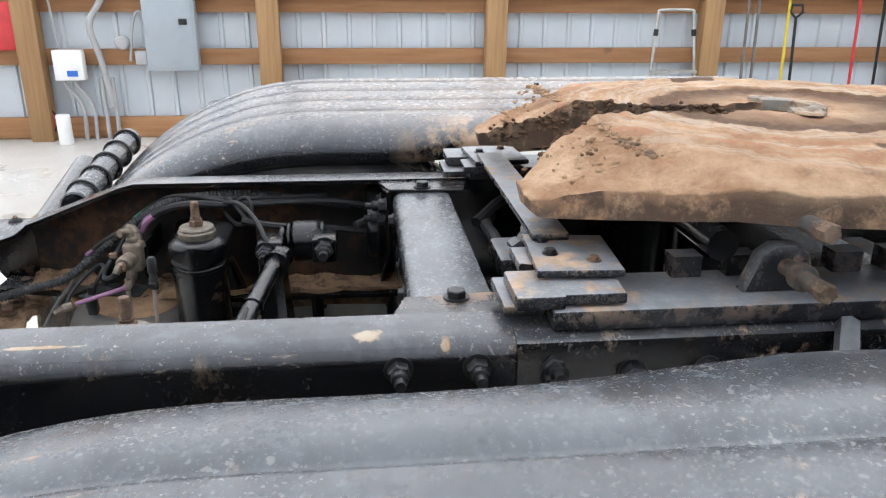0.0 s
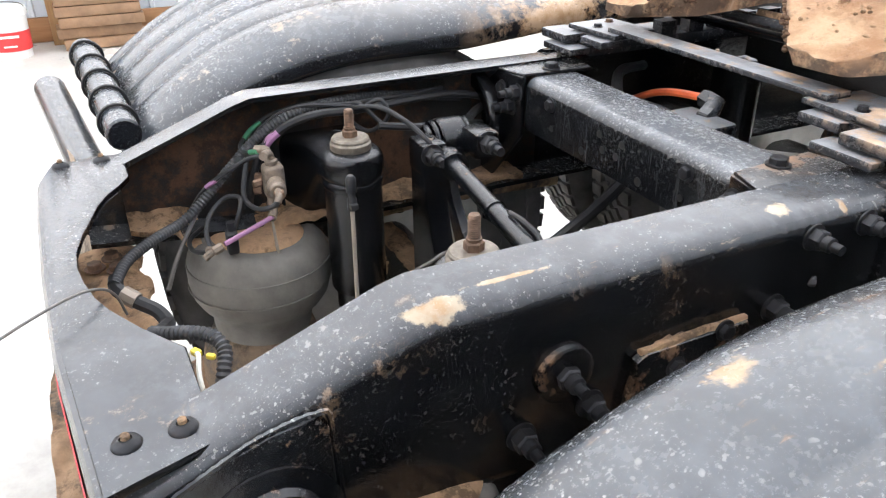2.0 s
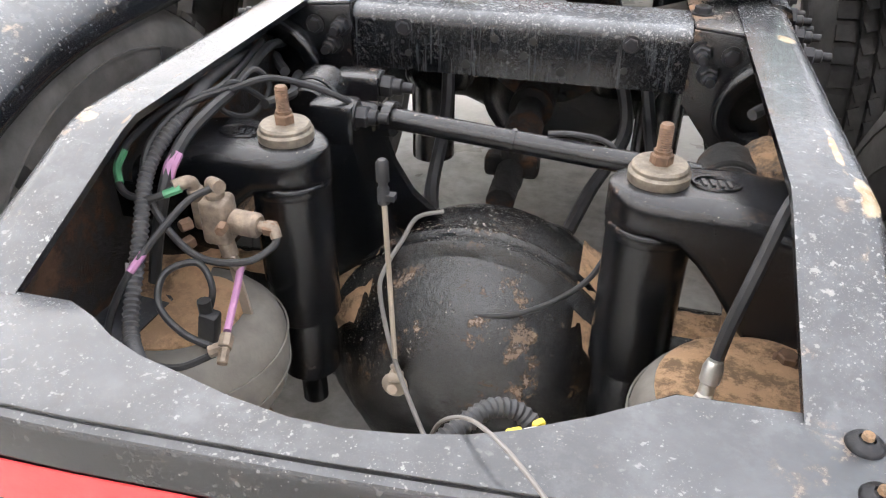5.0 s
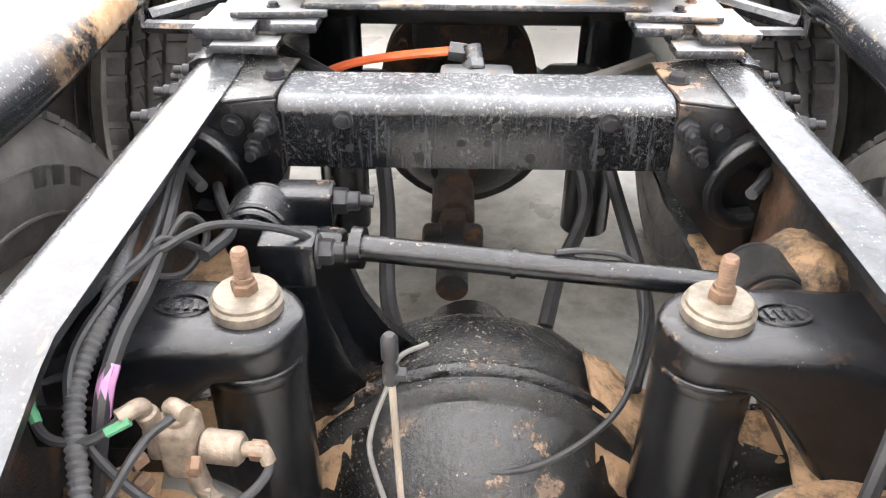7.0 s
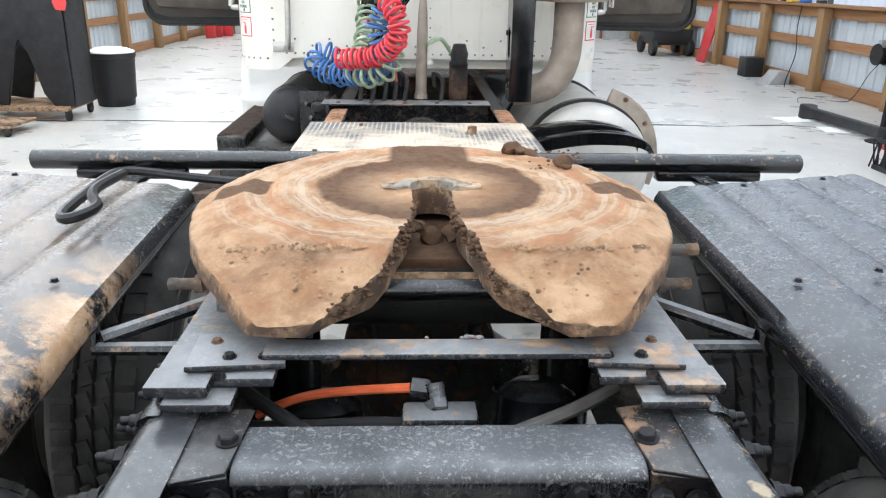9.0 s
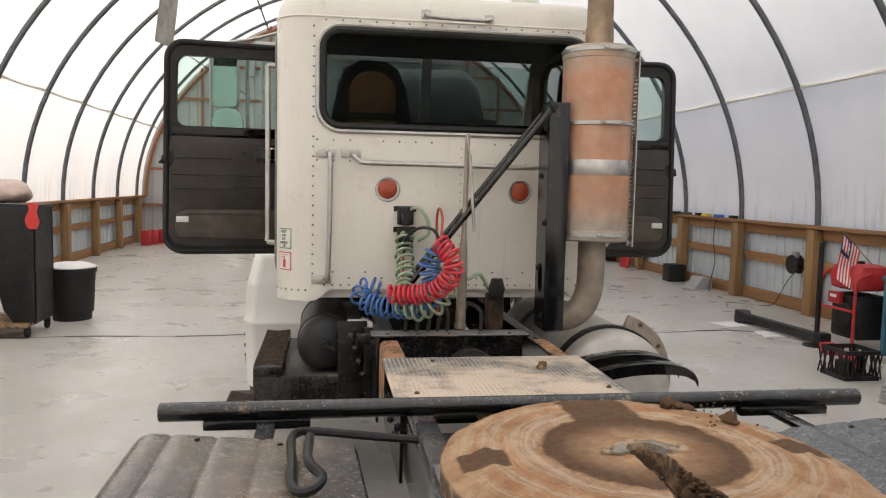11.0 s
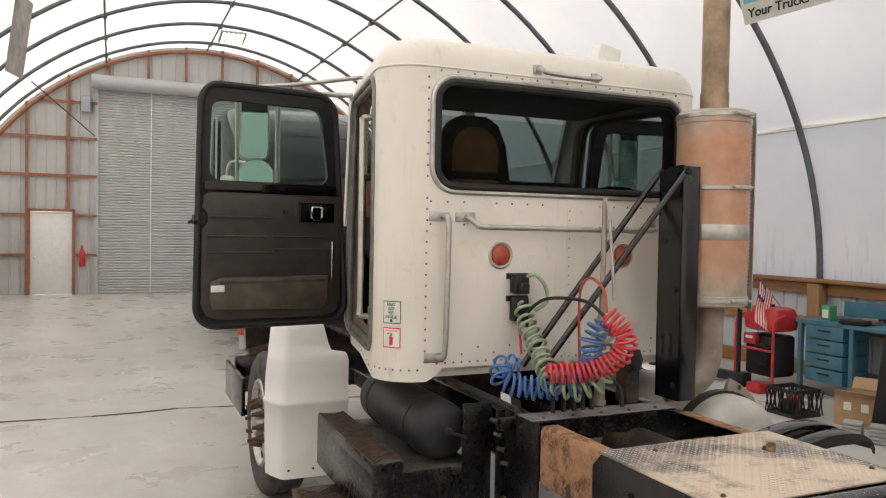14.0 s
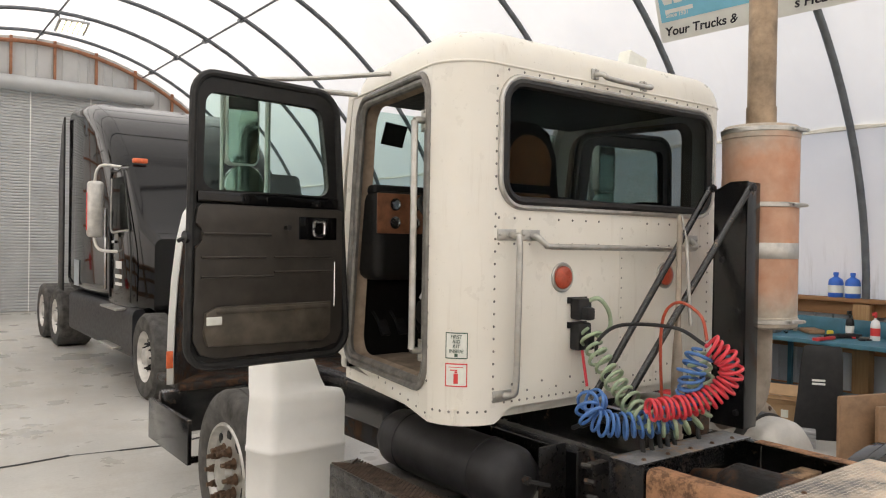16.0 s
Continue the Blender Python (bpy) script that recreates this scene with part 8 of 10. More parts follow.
grab([(-0.165, CY0 + 0.005, 2.745), (-0.165, y, 2.735), (-0.12, y - 0.005, 2.72), (0.15, y - 0.005, 2.715), (0.195, y, 2.725), (0.2, CY0 + 0.005, 2.735)], 0.0125, [((-0.165, CY0 - 0.001, 2.745), (0.05, 0.012, 0.05)), ((0.2, CY0 - 0.001, 2.735), (0.05, 0.012, 0.05))], (0, -1, 0))
for s in (-1, 1):
    x = s * (CX + 0.055)
    grab([(s * CX, 3.59, 2.46), (x, 3.59, 2.455), (x, 3.59, 2.41), (x, 3.59, 2.0), (x, 3.59, 1.5), (x, 3.59, 1.44), (s * CX, 3.59, 1.43)], 0.0155, [((s * (CX + 0.002), 3.59, 2.46), (0.006, 0.05, 0.1)), ((s * (CX + 0.002), 3.59, 1.43), (0.006, 0.05, 0.1))], (s, 0, 0))

# stickers on the rear corners
for s in (-1, 1):
    def corner(a0, a1, z0, z1, grow=0.0015):
        b = B()
        rows = []
        for k in range(7):
            a = radians(a0 + (a1 - a0) * k / 6)
            R = CR + grow
            p = (s * (CX - CR + R * math.sin(a)), CY0 + CR - R * math.cos(a))
            q = (s * (CX - CR + (CR - 0.002) * math.sin(a)), CY0 + CR - (CR - 0.002) * math.cos(a))
            rows.append([(p[0], p[1], z0), (p[0], p[1], z1), (q[0], q[1], z1), (q[0], q[1], z0)])
        return loft(b, rows)
    st = Sub(cab.add("sticker", corner(33, 61, 1.29, 1.392), "redsign", "white sticker with red border and a fire extinguisher sign"))
    tp("sticker", corner(34.4, 59.6, 1.2955, 1.3865, 0.0022), "whitesign", "white sticker field")
    tp("sticker", corner(44.5, 50, 1.304, 1.348, 0.003), "redsign", "red fire extinguisher sign")
    tp("sticker", corner(45.6, 48.9, 1.35, 1.358, 0.003), "redsign", "red neck of the sign")
    tp("sticker", corner(45.6, 54.5, 1.36, 1.365, 0.003), "redsign", "red nozzle of the sign")
    tp("sticker", corner(38, 56, 1.374, 1.377, 0.003), "redsign", "red printed line")
    tp("sticker", corner(33, 61, 1.412, 1.526), "greensign", "first aid sticker with dark border")
    tp("sticker", corner(34.2, 59.8, 1.4165, 1.5215, 0.0022), "whitesign", "pale first aid sticker field")
    tp("sticker", corner(45.4, 49.4, 1.4205, 1.4345, 0.003), "greensign", "round first aid mark")
    for i, word in enumerate(("FIRST", "AID", "KIT", "INSIDE")):
        cu = bpy.data.curves.new("lettering", "FONT")
        cu.body, cu.size, cu.align_x, cu.extrude = word, 0.0215, "CENTER", 0.0006
        cu.materials.append(M["greensign"])
        o = new("lettering", cu)
        o.parent = truck
        a = radians(47)
        R = CR + 0.006
        nrm = Vector((s * math.sin(a), -math.cos(a), 0))
        xax = Vector((0, 0, 1)).cross(nrm)
        mm = Matrix((xax, Vector((0, 0, 1)), nrm)).transposed().to_4x4()
        o.matrix_basis = Matrix.Translation((s * (CX - CR + R * math.sin(a)), CY0 + CR - R * math.cos(a) - 1.5, 1.501 - i * 0.0208)) @ mm

# work lamp on the roof
bm = B()
box(bm, (0.487, 3.66, 2.84), (0.05, 0.05, 0.1))
box(bm, (0.487, 3.655, 2.93), (0.16, 0.09, 0.15), Matrix.Rotation(radians(12), 3, "Y"), 0.015)
tp("work_lamp", bm, "whitesign", "pale square work lamp on the cab roof")

# door openings, seat, dash and wheel inside
for s in (-1, 1):
    bm = B()
    loop_frame(bm, lambda u, v, s=s: side3(s, u, v, -0.002), DO, 0.012, 0, 0.016)
    loop_frame(bm, lambda u, v, s=s: side3(s, u, v, 0.012), DO, -0.018, 0, 0.02)
    cab.add("door_seal", bm, "seal", "grey worn metal and rubber door seal")
    bm = B()
    u0, u1, v0, v1, r = DO
    cu, cv = (u0 + u1) / 2, (v0 + v1) / 2
    a = [side3(s, cu + p, cv + q, 0.03) for p, q in rrect(u1 - u0, v1 - v0, r, 6)]
    b = [side3(s, cu + p, cv + q, 0.1) for p, q in rrect(u1 - u0 - 0.05, v1 - v0 - 0.05, r, 6)]
    rows = [[bm.verts.new(p) for p in q] for q in (a, b)]
    skin(bm, rows[0], rows[1])
    cab.add("jamb", bm, "floormat", "dusty brown door jamb")
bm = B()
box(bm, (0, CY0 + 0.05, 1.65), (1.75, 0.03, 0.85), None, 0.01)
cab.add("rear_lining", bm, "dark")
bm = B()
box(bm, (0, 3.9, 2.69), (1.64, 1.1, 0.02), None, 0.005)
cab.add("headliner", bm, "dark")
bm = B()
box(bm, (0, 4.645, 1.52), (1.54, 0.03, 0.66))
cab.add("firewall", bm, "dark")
bm = B()
bmesh.ops.create_grid(bm, x_segments=40, y_segments=30, size=0.5)
for v in bm.verts:
    y = 4.0 + v.co.y * 1.2
    v.co = Vector((v.co.x * 2 * (side_x(y) - 0.06), y, 0.0))
    v.co.z = 1.25 + 0.008 * noise.noise(v.co * 6) + 0.004 * noise.noise(v.co * 22)
bmesh.ops.solidify(bm, geom=bm.faces[:], thickness=0.02)
cab.add("floor_mat", bm, "floormat", "dusty brown rubber floor mat")
for x in (-0.62, -0.5, -0.36):
    bm = B()
    box(bm, (x, 4.5, 1.42), (0.06, 0.02, 0.1), Matrix.Rotation(-0.6, 3, "X"), 0.006)
    cyl(bm, (x, 4.52, 1.42), (x, 4.62, 1.5), 0.009, seg=8)
    cab.add("pedal", bm, "bolt")
bm = B()
box(bm, (-0.42, 4.3, 1.62), (0.14, 0.02, 0.1), Matrix.Rotation(0.3, 3, "Y") @ Matrix.Rotation(0.4, 3, "X"), 0.003)
cab.add("visor_card", bm, "paper", "white card leaning under the dashboard")
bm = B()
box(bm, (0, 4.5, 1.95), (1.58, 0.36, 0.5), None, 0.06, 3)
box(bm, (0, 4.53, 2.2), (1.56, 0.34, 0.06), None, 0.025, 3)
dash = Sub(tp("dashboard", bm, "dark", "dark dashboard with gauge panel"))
bm = B()
box(bm, (-0.44, 4.316, 2.07), (0.7, 0.012, 0.22), None, 0.004)
dash.add("gauge_panel", bm, "dash", "reddish wood-look gauge panel")
for i in range(4):
    for j in range(2):
        bm = B()
        lathe(bm, [(0.034, 0), (0.034, 0.008), (0.026, 0.01), (0.026, 0.006)], (-0.68 + i * 0.13, 4.309, 2.12 - j * 0.1), (0, -1, 0), 20)
        dash.add("gauge", bm, "chrome", "chrome-rimmed gauge")
bm = B()
c = Vector((-0.45, 4.02, 2.06))
ax = frame_of((0, -0.55, 0.85))
tube(bm, [c + (ax[0] * math.cos(a) + ax[1] * math.sin(a)) * 0.23 for a in (2 * math.pi * k / 36 for k in range(36))], 0.014, 8, closed=True)
for a in (30, 150, 270):
    cyl(bm, c - ax[2] * 0.03, c + (ax[0] * math.cos(radians(a)) + ax[1] * math.sin(radians(a))) * 0.225, 0.01, seg=8)
cyl(bm, c - ax[2] * 0.02, c - ax[2] * 0.45, 0.03, seg=12)
tp("steering_wheel", bm, "black_plastic", "black three-spoke steering wheel")
for x, mt in ((-0.45, "seat"), (0.5, "dark")):
    bm = B()
    box(bm, (x, 3.85, 1.55), (0.5, 0.5, 0.14), None, 0.05, 3)
    sd = Sub(tp("seat", bm, "dark", "dark cab seat with brown facing"))
    bm = B()
    secs = []
    for z, w, d, yy in ((1.6, 0.48, 0.12, 3.66), (1.9, 0.5, 0.13, 3.6), (2.15, 0.48, 0.12, 3.56), (2.35, 0.4, 0.11, 3.54), (2.46, 0.3, 0.09, 3.535), (2.5, 0.16, 0.05, 3.53)):
        if mt == "dark":
            z = 1.6 + (z - 1.6) * 0.62
        secs.append([(x + a, yy + b, z) for a, b in rrect(w, d, d * 0.42, 4)])
    loft(bm, secs)
    sd.add("backrest", bm, "dark")
    if mt == "seat":
        for z0, z1, w in ((2.0, 2.16, 0.3), (2.2, 2.44, 0.27)):
            bm = B()
            if z0 < 2.1:
                box(bm, (x, 3.5, (z0 + z1) / 2), (w, 0.05, z1 - z0), None, 0.024, 3)
            else:
                h = w / 2
                pts = [(x - h, 3.525, z0), (x + h, 3.525, z0)] + [(x + h * math.cos(radians(q)), 3.525, z1 - h * 0.85 + h * 0.85 * math.sin(radians(q))) for q in range(0, 181, 12)]
                prism(bm, pts, (0, -0.05, 0), 0.015)
            sd.add("back_cushion", bm, "seat", "brown padded seat back")
    bm = B()
    box(bm, (x, 3.85, 1.34), (0.3, 0.35, 0.3), None, 0.02)
    sd.add("seat_base", bm, "black_plastic")
# unseen cover, added to block the bright view through the far door opening
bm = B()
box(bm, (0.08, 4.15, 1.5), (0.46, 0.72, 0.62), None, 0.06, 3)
tp("engine_cover", bm, "dark", "unseen dark engine cover between the seats, added to block the view")
bm = B()
box(bm, (-0.53, 4.56, 2.54), (0.15, 0.006, 0.13), Matrix.Rotation(0.1, 3, "Y") @ Matrix.Rotation(0.27, 3, "X"))
tp("sun_placard", bm, "dark", "small dark card on the windscreen")

# ---- doors, both swung open ----


def door(s):
    """Inner face looks back; hinged at the front of the opening. Built round x from the hinge outward."""
    hx, hy = (-0.94 if s < 0 else 1.0), 4.505
    turn = Matrix.Rotation(s * -0.141, 3, "Z")
    bm = B()
    out = (-0.078, 0.86, 1.225, 2.712, 0.12)
    gl = (0.03, 0.79, 2.125, 2.62, 0.07)

    def d3(u, v):
        # hinge edge leans away above the waist, the outer edge a little
        lean = max(0.0, v - 2.05) / 0.66
        u += lean * (0.09 * max(0.0, 1 - u / 0.86) - 0.025 * max(0.0, u / 0.86))
        return (hx + s * 0.985 * u, hy - 0.14 * u, v + 0.075 * (2.712 - v) / 1.487)

    cu, cv = (out[0] + out[1]) / 2, (out[2] + out[3]) / 2
    n = 6
    o = [(cu + a, cv + b) for a, b in rrect(out[1] - out[0], out[3] - out[2], out[4], n)]
    gu, gv = (gl[0] + gl[1]) / 2, (gl[2] + gl[3]) / 2
    i_ = [(gu + a, gv + b) for a, b in rrect(gl[1] - gl[0], gl[3] - gl[2], gl[4], n)]
    T = Vector((0, 0.055, 0))
    fo = [bm.verts.new(d3(*p)) for p in o]
    fi = [bm.verts.new(d3(*p)) for p in i_]
    bo = [bm.verts.new(Vector(d3(*p)) + T) for p in o]
    bi = [bm.verts.new(Vector(d3(*p)) + T) for p in i_]
    skin(bm, fi, fo)
    skin(bm, bi, bo)
    skin(bm, fi, bi)
    skin(bm, fo, bo)
    dr = Sub(tp("door", bm, "trim", "cab door swung wide open, black edge and grey-brown lining"))
    bm = B()
    pts = [(-0.035, 2.04), (-0.005, 2.05), (0.79, 2.05), (0.82, 2.03), (0.83, 1.95), (0.79, 1.92), (0.79, 1.86), (0.83, 1.83), (0.835, 1.36), (0.8, 1.29), (0.72, 1.265), (0.08, 1.265), (-0.01, 1.29), (-0.04, 1.36)]
    prism(bm, [d3(u, v) for u, v in pts], (0, -0.022, 0), 0.006)
    dr.add("lining", bm, "vinyl", "grey-brown padded vinyl door lining")
    for u0, u1, v in ((0.42, 0.79, 1.9), (0.45, 0.8, 1.78), (0.03, 0.4, 1.78), (0.03, 0.4, 1.7), (0.4, 0.8, 1.68)):
        bm = B()
        a, b = Vector(d3(u0, v)) + Vector((0, -0.024, 0)), Vector(d3(u1, v)) + Vector((0, -0.024, 0))
        tube(bm, smooth_line([a, a.lerp(b, 0.3), a.lerp(b, 0.7), b], 4), 0.007, 6)
        dr.add("stitch_fold", bm, "vinyl")
    bm = B()
    prism(bm, [d3(u, v) for u, v in [(0.05, 1.53), (0.72, 1.53), (0.78, 1.5), (0.79, 1.4), (0.77, 1.33), (0.1, 1.31), (0.05, 1.35)]], (0, -0.05, 0), 0.012)
    dr.add("map_pocket", bm, "vinyl2", "worn lower door pocket")
    bm = B()
    box(bm, Vector(d3(0.4, 1.505)) + Vector((0, -0.04, 0)), (0.66, 0.03, 0.03), turn, 0.01)
    dr.add("pocket_rim", bm, "vinyl2")
    bm = B()
    box(bm, Vector(d3(0.74, 1.46)) + Vector((0, -0.052, 0)), (0.08, 0.01, 0.04), turn, 0.004)
    dr.add("door_lamp", bm, "whitesign", "small courtesy lamp")
    bm = B()
    box(bm, Vector(d3(0.13, 1.94)) + Vector((0, -0.024, 0)), (0.24, 0.012, 0.12), turn, 0.005)
    dr.add("latch_plate", bm, "black_gloss")
    bm = B()
    pts = [Vector(d3(0.125 + a, 1.94 + b)) + Vector((0, -0.034, 0)) for a, b in rrect(0.07, 0.085, 0.02, 4)]
    tube(bm, pts, 0.009, 6, closed=True)
    dr.add("door_handle", bm, "chrome", "chrome pull handle")
    bm = B()
    cyl(bm, Vector(d3(0.33, 1.94)) + Vector((0, -0.02, 0)), Vector(d3(0.33, 1.94)) + Vector((0, -0.06, 0)), 0.014, seg=12)
    dr.add("window_crank", bm, "trim")
    bm = B()
    box(bm, Vector(d3(0.405, 2.085)) + Vector((0, -0.006, 0)), (0.82, 0.02, 0.06), turn, 0.008)
    dr.add("window_ledge", bm, "black_gloss")
    bm = B()
    prism(bm, [Vector(d3(*p)) + Vector((0, 0.025, 0)) for p in i_], (0, 0.005, 0))
    gg = dr.add("door_glass", bm, "glass", "green-tinted door window")
    gg.visible_shadow = False
    bm = B()
    cyl(bm, Vector(d3(0.86, 1.88)), Vector(d3(0.88, 1.88)) + Vector((0, 0.0, 0)), 0.03, seg=14)
    tube(bm, [Vector(d3(0.87, 1.88)), Vector(d3(0.9, 1.86)) + Vector((0, 0.03, 0))], 0.01, 6)
    dr.add("lock_catch", bm, "bolt")
    bm = B()
    cyl(bm, Vector(d3(0.02, 1.75)) + Vector((0, -0.028, 0)), Vector(d3(0.02, 1.5)) + Vector((0, -0.028, 0)), 0.006, seg=8)
    dr.add("check_strap", bm, "chrome")
    # door edge roundness
    bm = B()
    tube(bm, [Vector(d3(*p)) + Vector((0, 0.0, 0)) for p in o], 0.02, 8, closed=True)
    dr.add("edge_gasket", bm, "rubber")
    bm = B()
    box(bm, Vector(d3(0.43, 1.65)) + Vector((0, 0.062, 0)), (0.78, 0.012, 0.78), turn, 0.01)
    dr.add("outer_skin", bm, "cab")
    # mirror ahead of the door
    bm = B()
    mx, my, mz = s * 1.422, 4.64, 2.497
    pts = [(mx + a, my, mz + b) for a, b in rrect(0.18, 0.39, 0.04, 5)]
    prism(bm, pts, (0, 0.06, 0), 0.01)
    mr = Sub(tp("side_mirror", bm, "silver", "tall side mirror on a tube bracket"))
    bm = B()
    prism(bm, [(mx + a, my - 0.003, mz + b) for a, b in rrect(0.16, 0.365, 0.03, 5)], (0, 0.002, 0))
    mr.add("mirror_glass", bm, "mirror")
    bm = B()
    lathe(bm, [(0.105, 0), (0.11, -0.01), (0.11, -0.03), (0.08, -0.06), (0.02, -0.07)], (mx - s * 0.015, my, 2.2), (0, -1, 0), 28)
    mr.add("convex_mirror", bm, "mirror")
    bm = B()
    tube(bm, smooth_line([(mx + s * 0.1, my + 0.03, 2.12), (mx + s * 0.1, my + 0.03, 2.4), (mx + s * 0.1, my + 0.03, 2.7), (mx + s * 0.07, my + 0.02, 2.745), (s * 1.2, 4.36, 2.745), (s * 0.94, 3.97, 2.742)], 5), 0.012, 8)
    mr.add("mirror_arm", bm, "alu", "thin tube from the roof edge to the mirror")
    bm = B()
    tube(bm, smooth_line([(s * 0.86, 4.42, 2.715), (s * 1.1, 4.58, 2.73), (s * 1.255, my + 0.03, 2.72), (s * 1.27, my + 0.03, 2.66), (s * 1.27, my + 0.03, 2.2), (s * 1.25, my + 0.04, 2.1), (s * 0.86, 4.62, 2.03)], 5), 0.016, 8)
    mr.add("mirror_bracket", bm, "alu")


for s in (-1, 1):
    door(s)

# tilted hood, wheel shields, front wheels and bumper
bm = B()
secs = []
HOOD = ((0.8, 1.19, 6.66), (1.0, 1.21, 6.6), (1.3, 1.215, 6.56), (1.6, 1.2, 6.55), (1.9, 1.16, 6.57), (2.1, 1.1, 6.62), (2.2, 1.02, 6.68))
for z, w, y in HOOD:
    secs.append([(-w, y, z), (-w + 0.35, y + 0.45, z), (-w + 0.6, y + 0.62, z), (w - 0.6, y + 0.62, z), (w - 0.35, y + 0.45, z), (w, y, z), (w - 0.045, y - 0.004, z), (w - 0.38, y + 0.42, z), (w - 0.61, y + 0.585, z), (-w + 0.61, y + 0.585, z), (-w + 0.38, y + 0.42, z), (-w + 0.045, y - 0.004, z)])
loft(bm, secs)
hd = Sub(tp("tilted_hood", bm, "fwhite", "white engine hood tilted forward on its nose", 50))
bm = B()
loft(bm, [[(-w + 0.06, y + 0.01, z), (-w + 0.385, y + 0.413, z), (-w + 0.612, y + 0.578, z), (w - 0.612, y + 0.578, z), (w - 0.385, y + 0.413, z), (w - 0.06, y + 0.01, z), (w - 0.064, y + 0.005, z), (w - 0.39, y + 0.408, z), (w - 0.615, y + 0.572, z), (-w + 0.615, y + 0.572, z), (-w + 0.39, y + 0.408, z), (-w + 0.064, y + 0.005, z)] for z, w, y in HOOD])
hd.add("hood_underside", bm, "inner", "dirty red-brown underside of the hood")
bm = B()
box(bm, (-1.19, 6.592, 1.0), (0.05, 0.02, 0.13), None, 0.006)
hd.add("turn_lamp", bm, "orange", "orange turn lamp")
bm = B()
box(bm, (0, 6.95, 0.77), (2.2, 0.62, 0.06), None, 0.02)
hd.add("nose_panel", bm, "inner", "dark lower lip of the hood")
for s in (-1, 1):
    bm = B()
    # rear face, sloping shoulder and flared lip beside the tyre
    def shield(xi, xo, y, z):
        return [(s * xi, y, z), (s * (xo - 0.05), y, z), (s * (xo - 0.015), y + 0.012, z), (s * xo, y + 0.04, z), (s * (xo + 0.035), y + 0.12, z), (s * (xo + 0.055), y + 0.2, z), (s * (xo + 0.04), y + 0.2, z), (s * (xo + 0.015), y + 0.12, z), (s * (xo - 0.03), y + 0.05, z), (s * xi, y + 0.04, z)]
    secs = [shield(0.8, 1.235, 4.66, 0.26), shield(0.8, 1.245, 4.64, 0.5), shield(0.795, 1.25, 4.628, 0.735), shield(0.795, 1.26, 4.618, 0.745), shield(0.795, 1.26, 4.618, 0.768), shield(0.795, 1.25, 4.63, 0.778), shield(0.795, 1.245, 4.63, 0.92), shield(0.795, 1.235, 4.63, 1.02), shield(0.8, 1.23, 4.638, 1.045), shield(0.805, 1.225, 4.655, 1.065), shield(0.9, 1.222, 4.672, 1.08), shield(0.915, 1.21, 4.7, 1.13), shield(0.925, 1.195, 4.74, 1.2), shield(0.93, 1.185, 4.765, 1.235), shield(0.935, 1.175, 4.79, 1.248)]
    loft(bm, secs)
    ff = Sub(tp("wheel_shield", bm, "fwhite", "white moulded plastic shield behind the front wheel", 60))
    for x in (0.86, 1.02, 1.18):
        ff.bolt((s * x, 4.648, 0.32), (0, -1, 0), "small", 0.8, "rustbolt")
    bm = B()
    R = 0.5
    lathe(bm, [(0.3, 0.02), (0.36, 0.0), (0.45, 0.005), (0.485, 0.03), (R, 0.06), (R, 0.1), (R - 0.01, 0.104), (R - 0.01, 0.112), (R, 0.116), (R, 0.17), (R - 0.01, 0.174), (R - 0.01, 0.182), (R, 0.186), (R, 0.22), (0.485, 0.25), (0.45, 0.275), (0.36, 0.28), (0.3, 0.26)], (s * 1.0, 5.24, 0.5), (s, 0, 0), 64)
    bmesh.ops.delete(bm, geom=[f for f in bm.faces if len(f.verts) > 10], context="FACES")
    fwh = Sub(tp("front_wheel", bm, "tyre", "black front tyre on a dull alloy wheel"))
    bm = B()
    lathe(bm, [(0.305, 0.262), (0.298, 0.274), (0.285, 0.272), (0.277, 0.25), (0.262, 0.236), (0.2, 0.246), (0.17, 0.254), (0.12, 0.256), (0.1, 0.258), (0.09, 0.3), (0.05, 0.315), (0.0, 0.315)], (s * 1.0, 5.24, 0.5), (s, 0, 0), 48)
    bmesh.ops.delete(bm, geom=[f for f in bm.faces if len(f.verts) > 10], context="FACES")
    fwh.add("rim", bm, "alu", "dull silver alloy rim")
    for k in range(10):
        a = 2 * math.pi * k / 10
        fwh.bolt((s * 1.254, 5.24 + 0.145 * math.cos(a), 0.5 + 0.145 * math.sin(a)), (s, 0, 0), "nut", 1.7, "rustbolt")
    # dark discs on the closed rim put the hand holes' shade in as colour
    for k in range(10):
        a = 2 * math.pi * (k + 0.5) / 10
        bm = B()
        lathe(bm, [(0.036, 0), (0.036, 0.003), (0.032, 0.004)], (s * 1.241, 5.24 + 0.222 * math.cos(a), 0.5 + 0.222 * math.sin(a)), (s, 0, 0), 16)
        fwh.add("hand_hole_disc", bm, "dark", "dark disc for the shaded hand hole in the rim")
bm = B()
box(bm, (0, 6.72, 0.58), (2.44, 0.12, 0.34), None, 0.03)
for s in (-1, 1):
    box(bm, (s * 1.28, 6.3, 0.55), (0.03, 0.9, 0.3), None, 0.004)
    box(bm, (s * 1.2, 5.9, 0.42), (0.18, 0.03, 0.04))
tp("front_bumper", bm, "frame", "black channel front bumper with side brackets")
bm = B()
box(bm, (0, 5.3, 0.75), (0.7, 1.4, 0.4), None, 0.05)
tp("engine_block", bm, "inner", "dark greasy engine underside")

# ---- things along the west wall ----


def simple(name, bm, material, label, category, group=""):
    return tagged(part(name, bm, material), label, category, group)


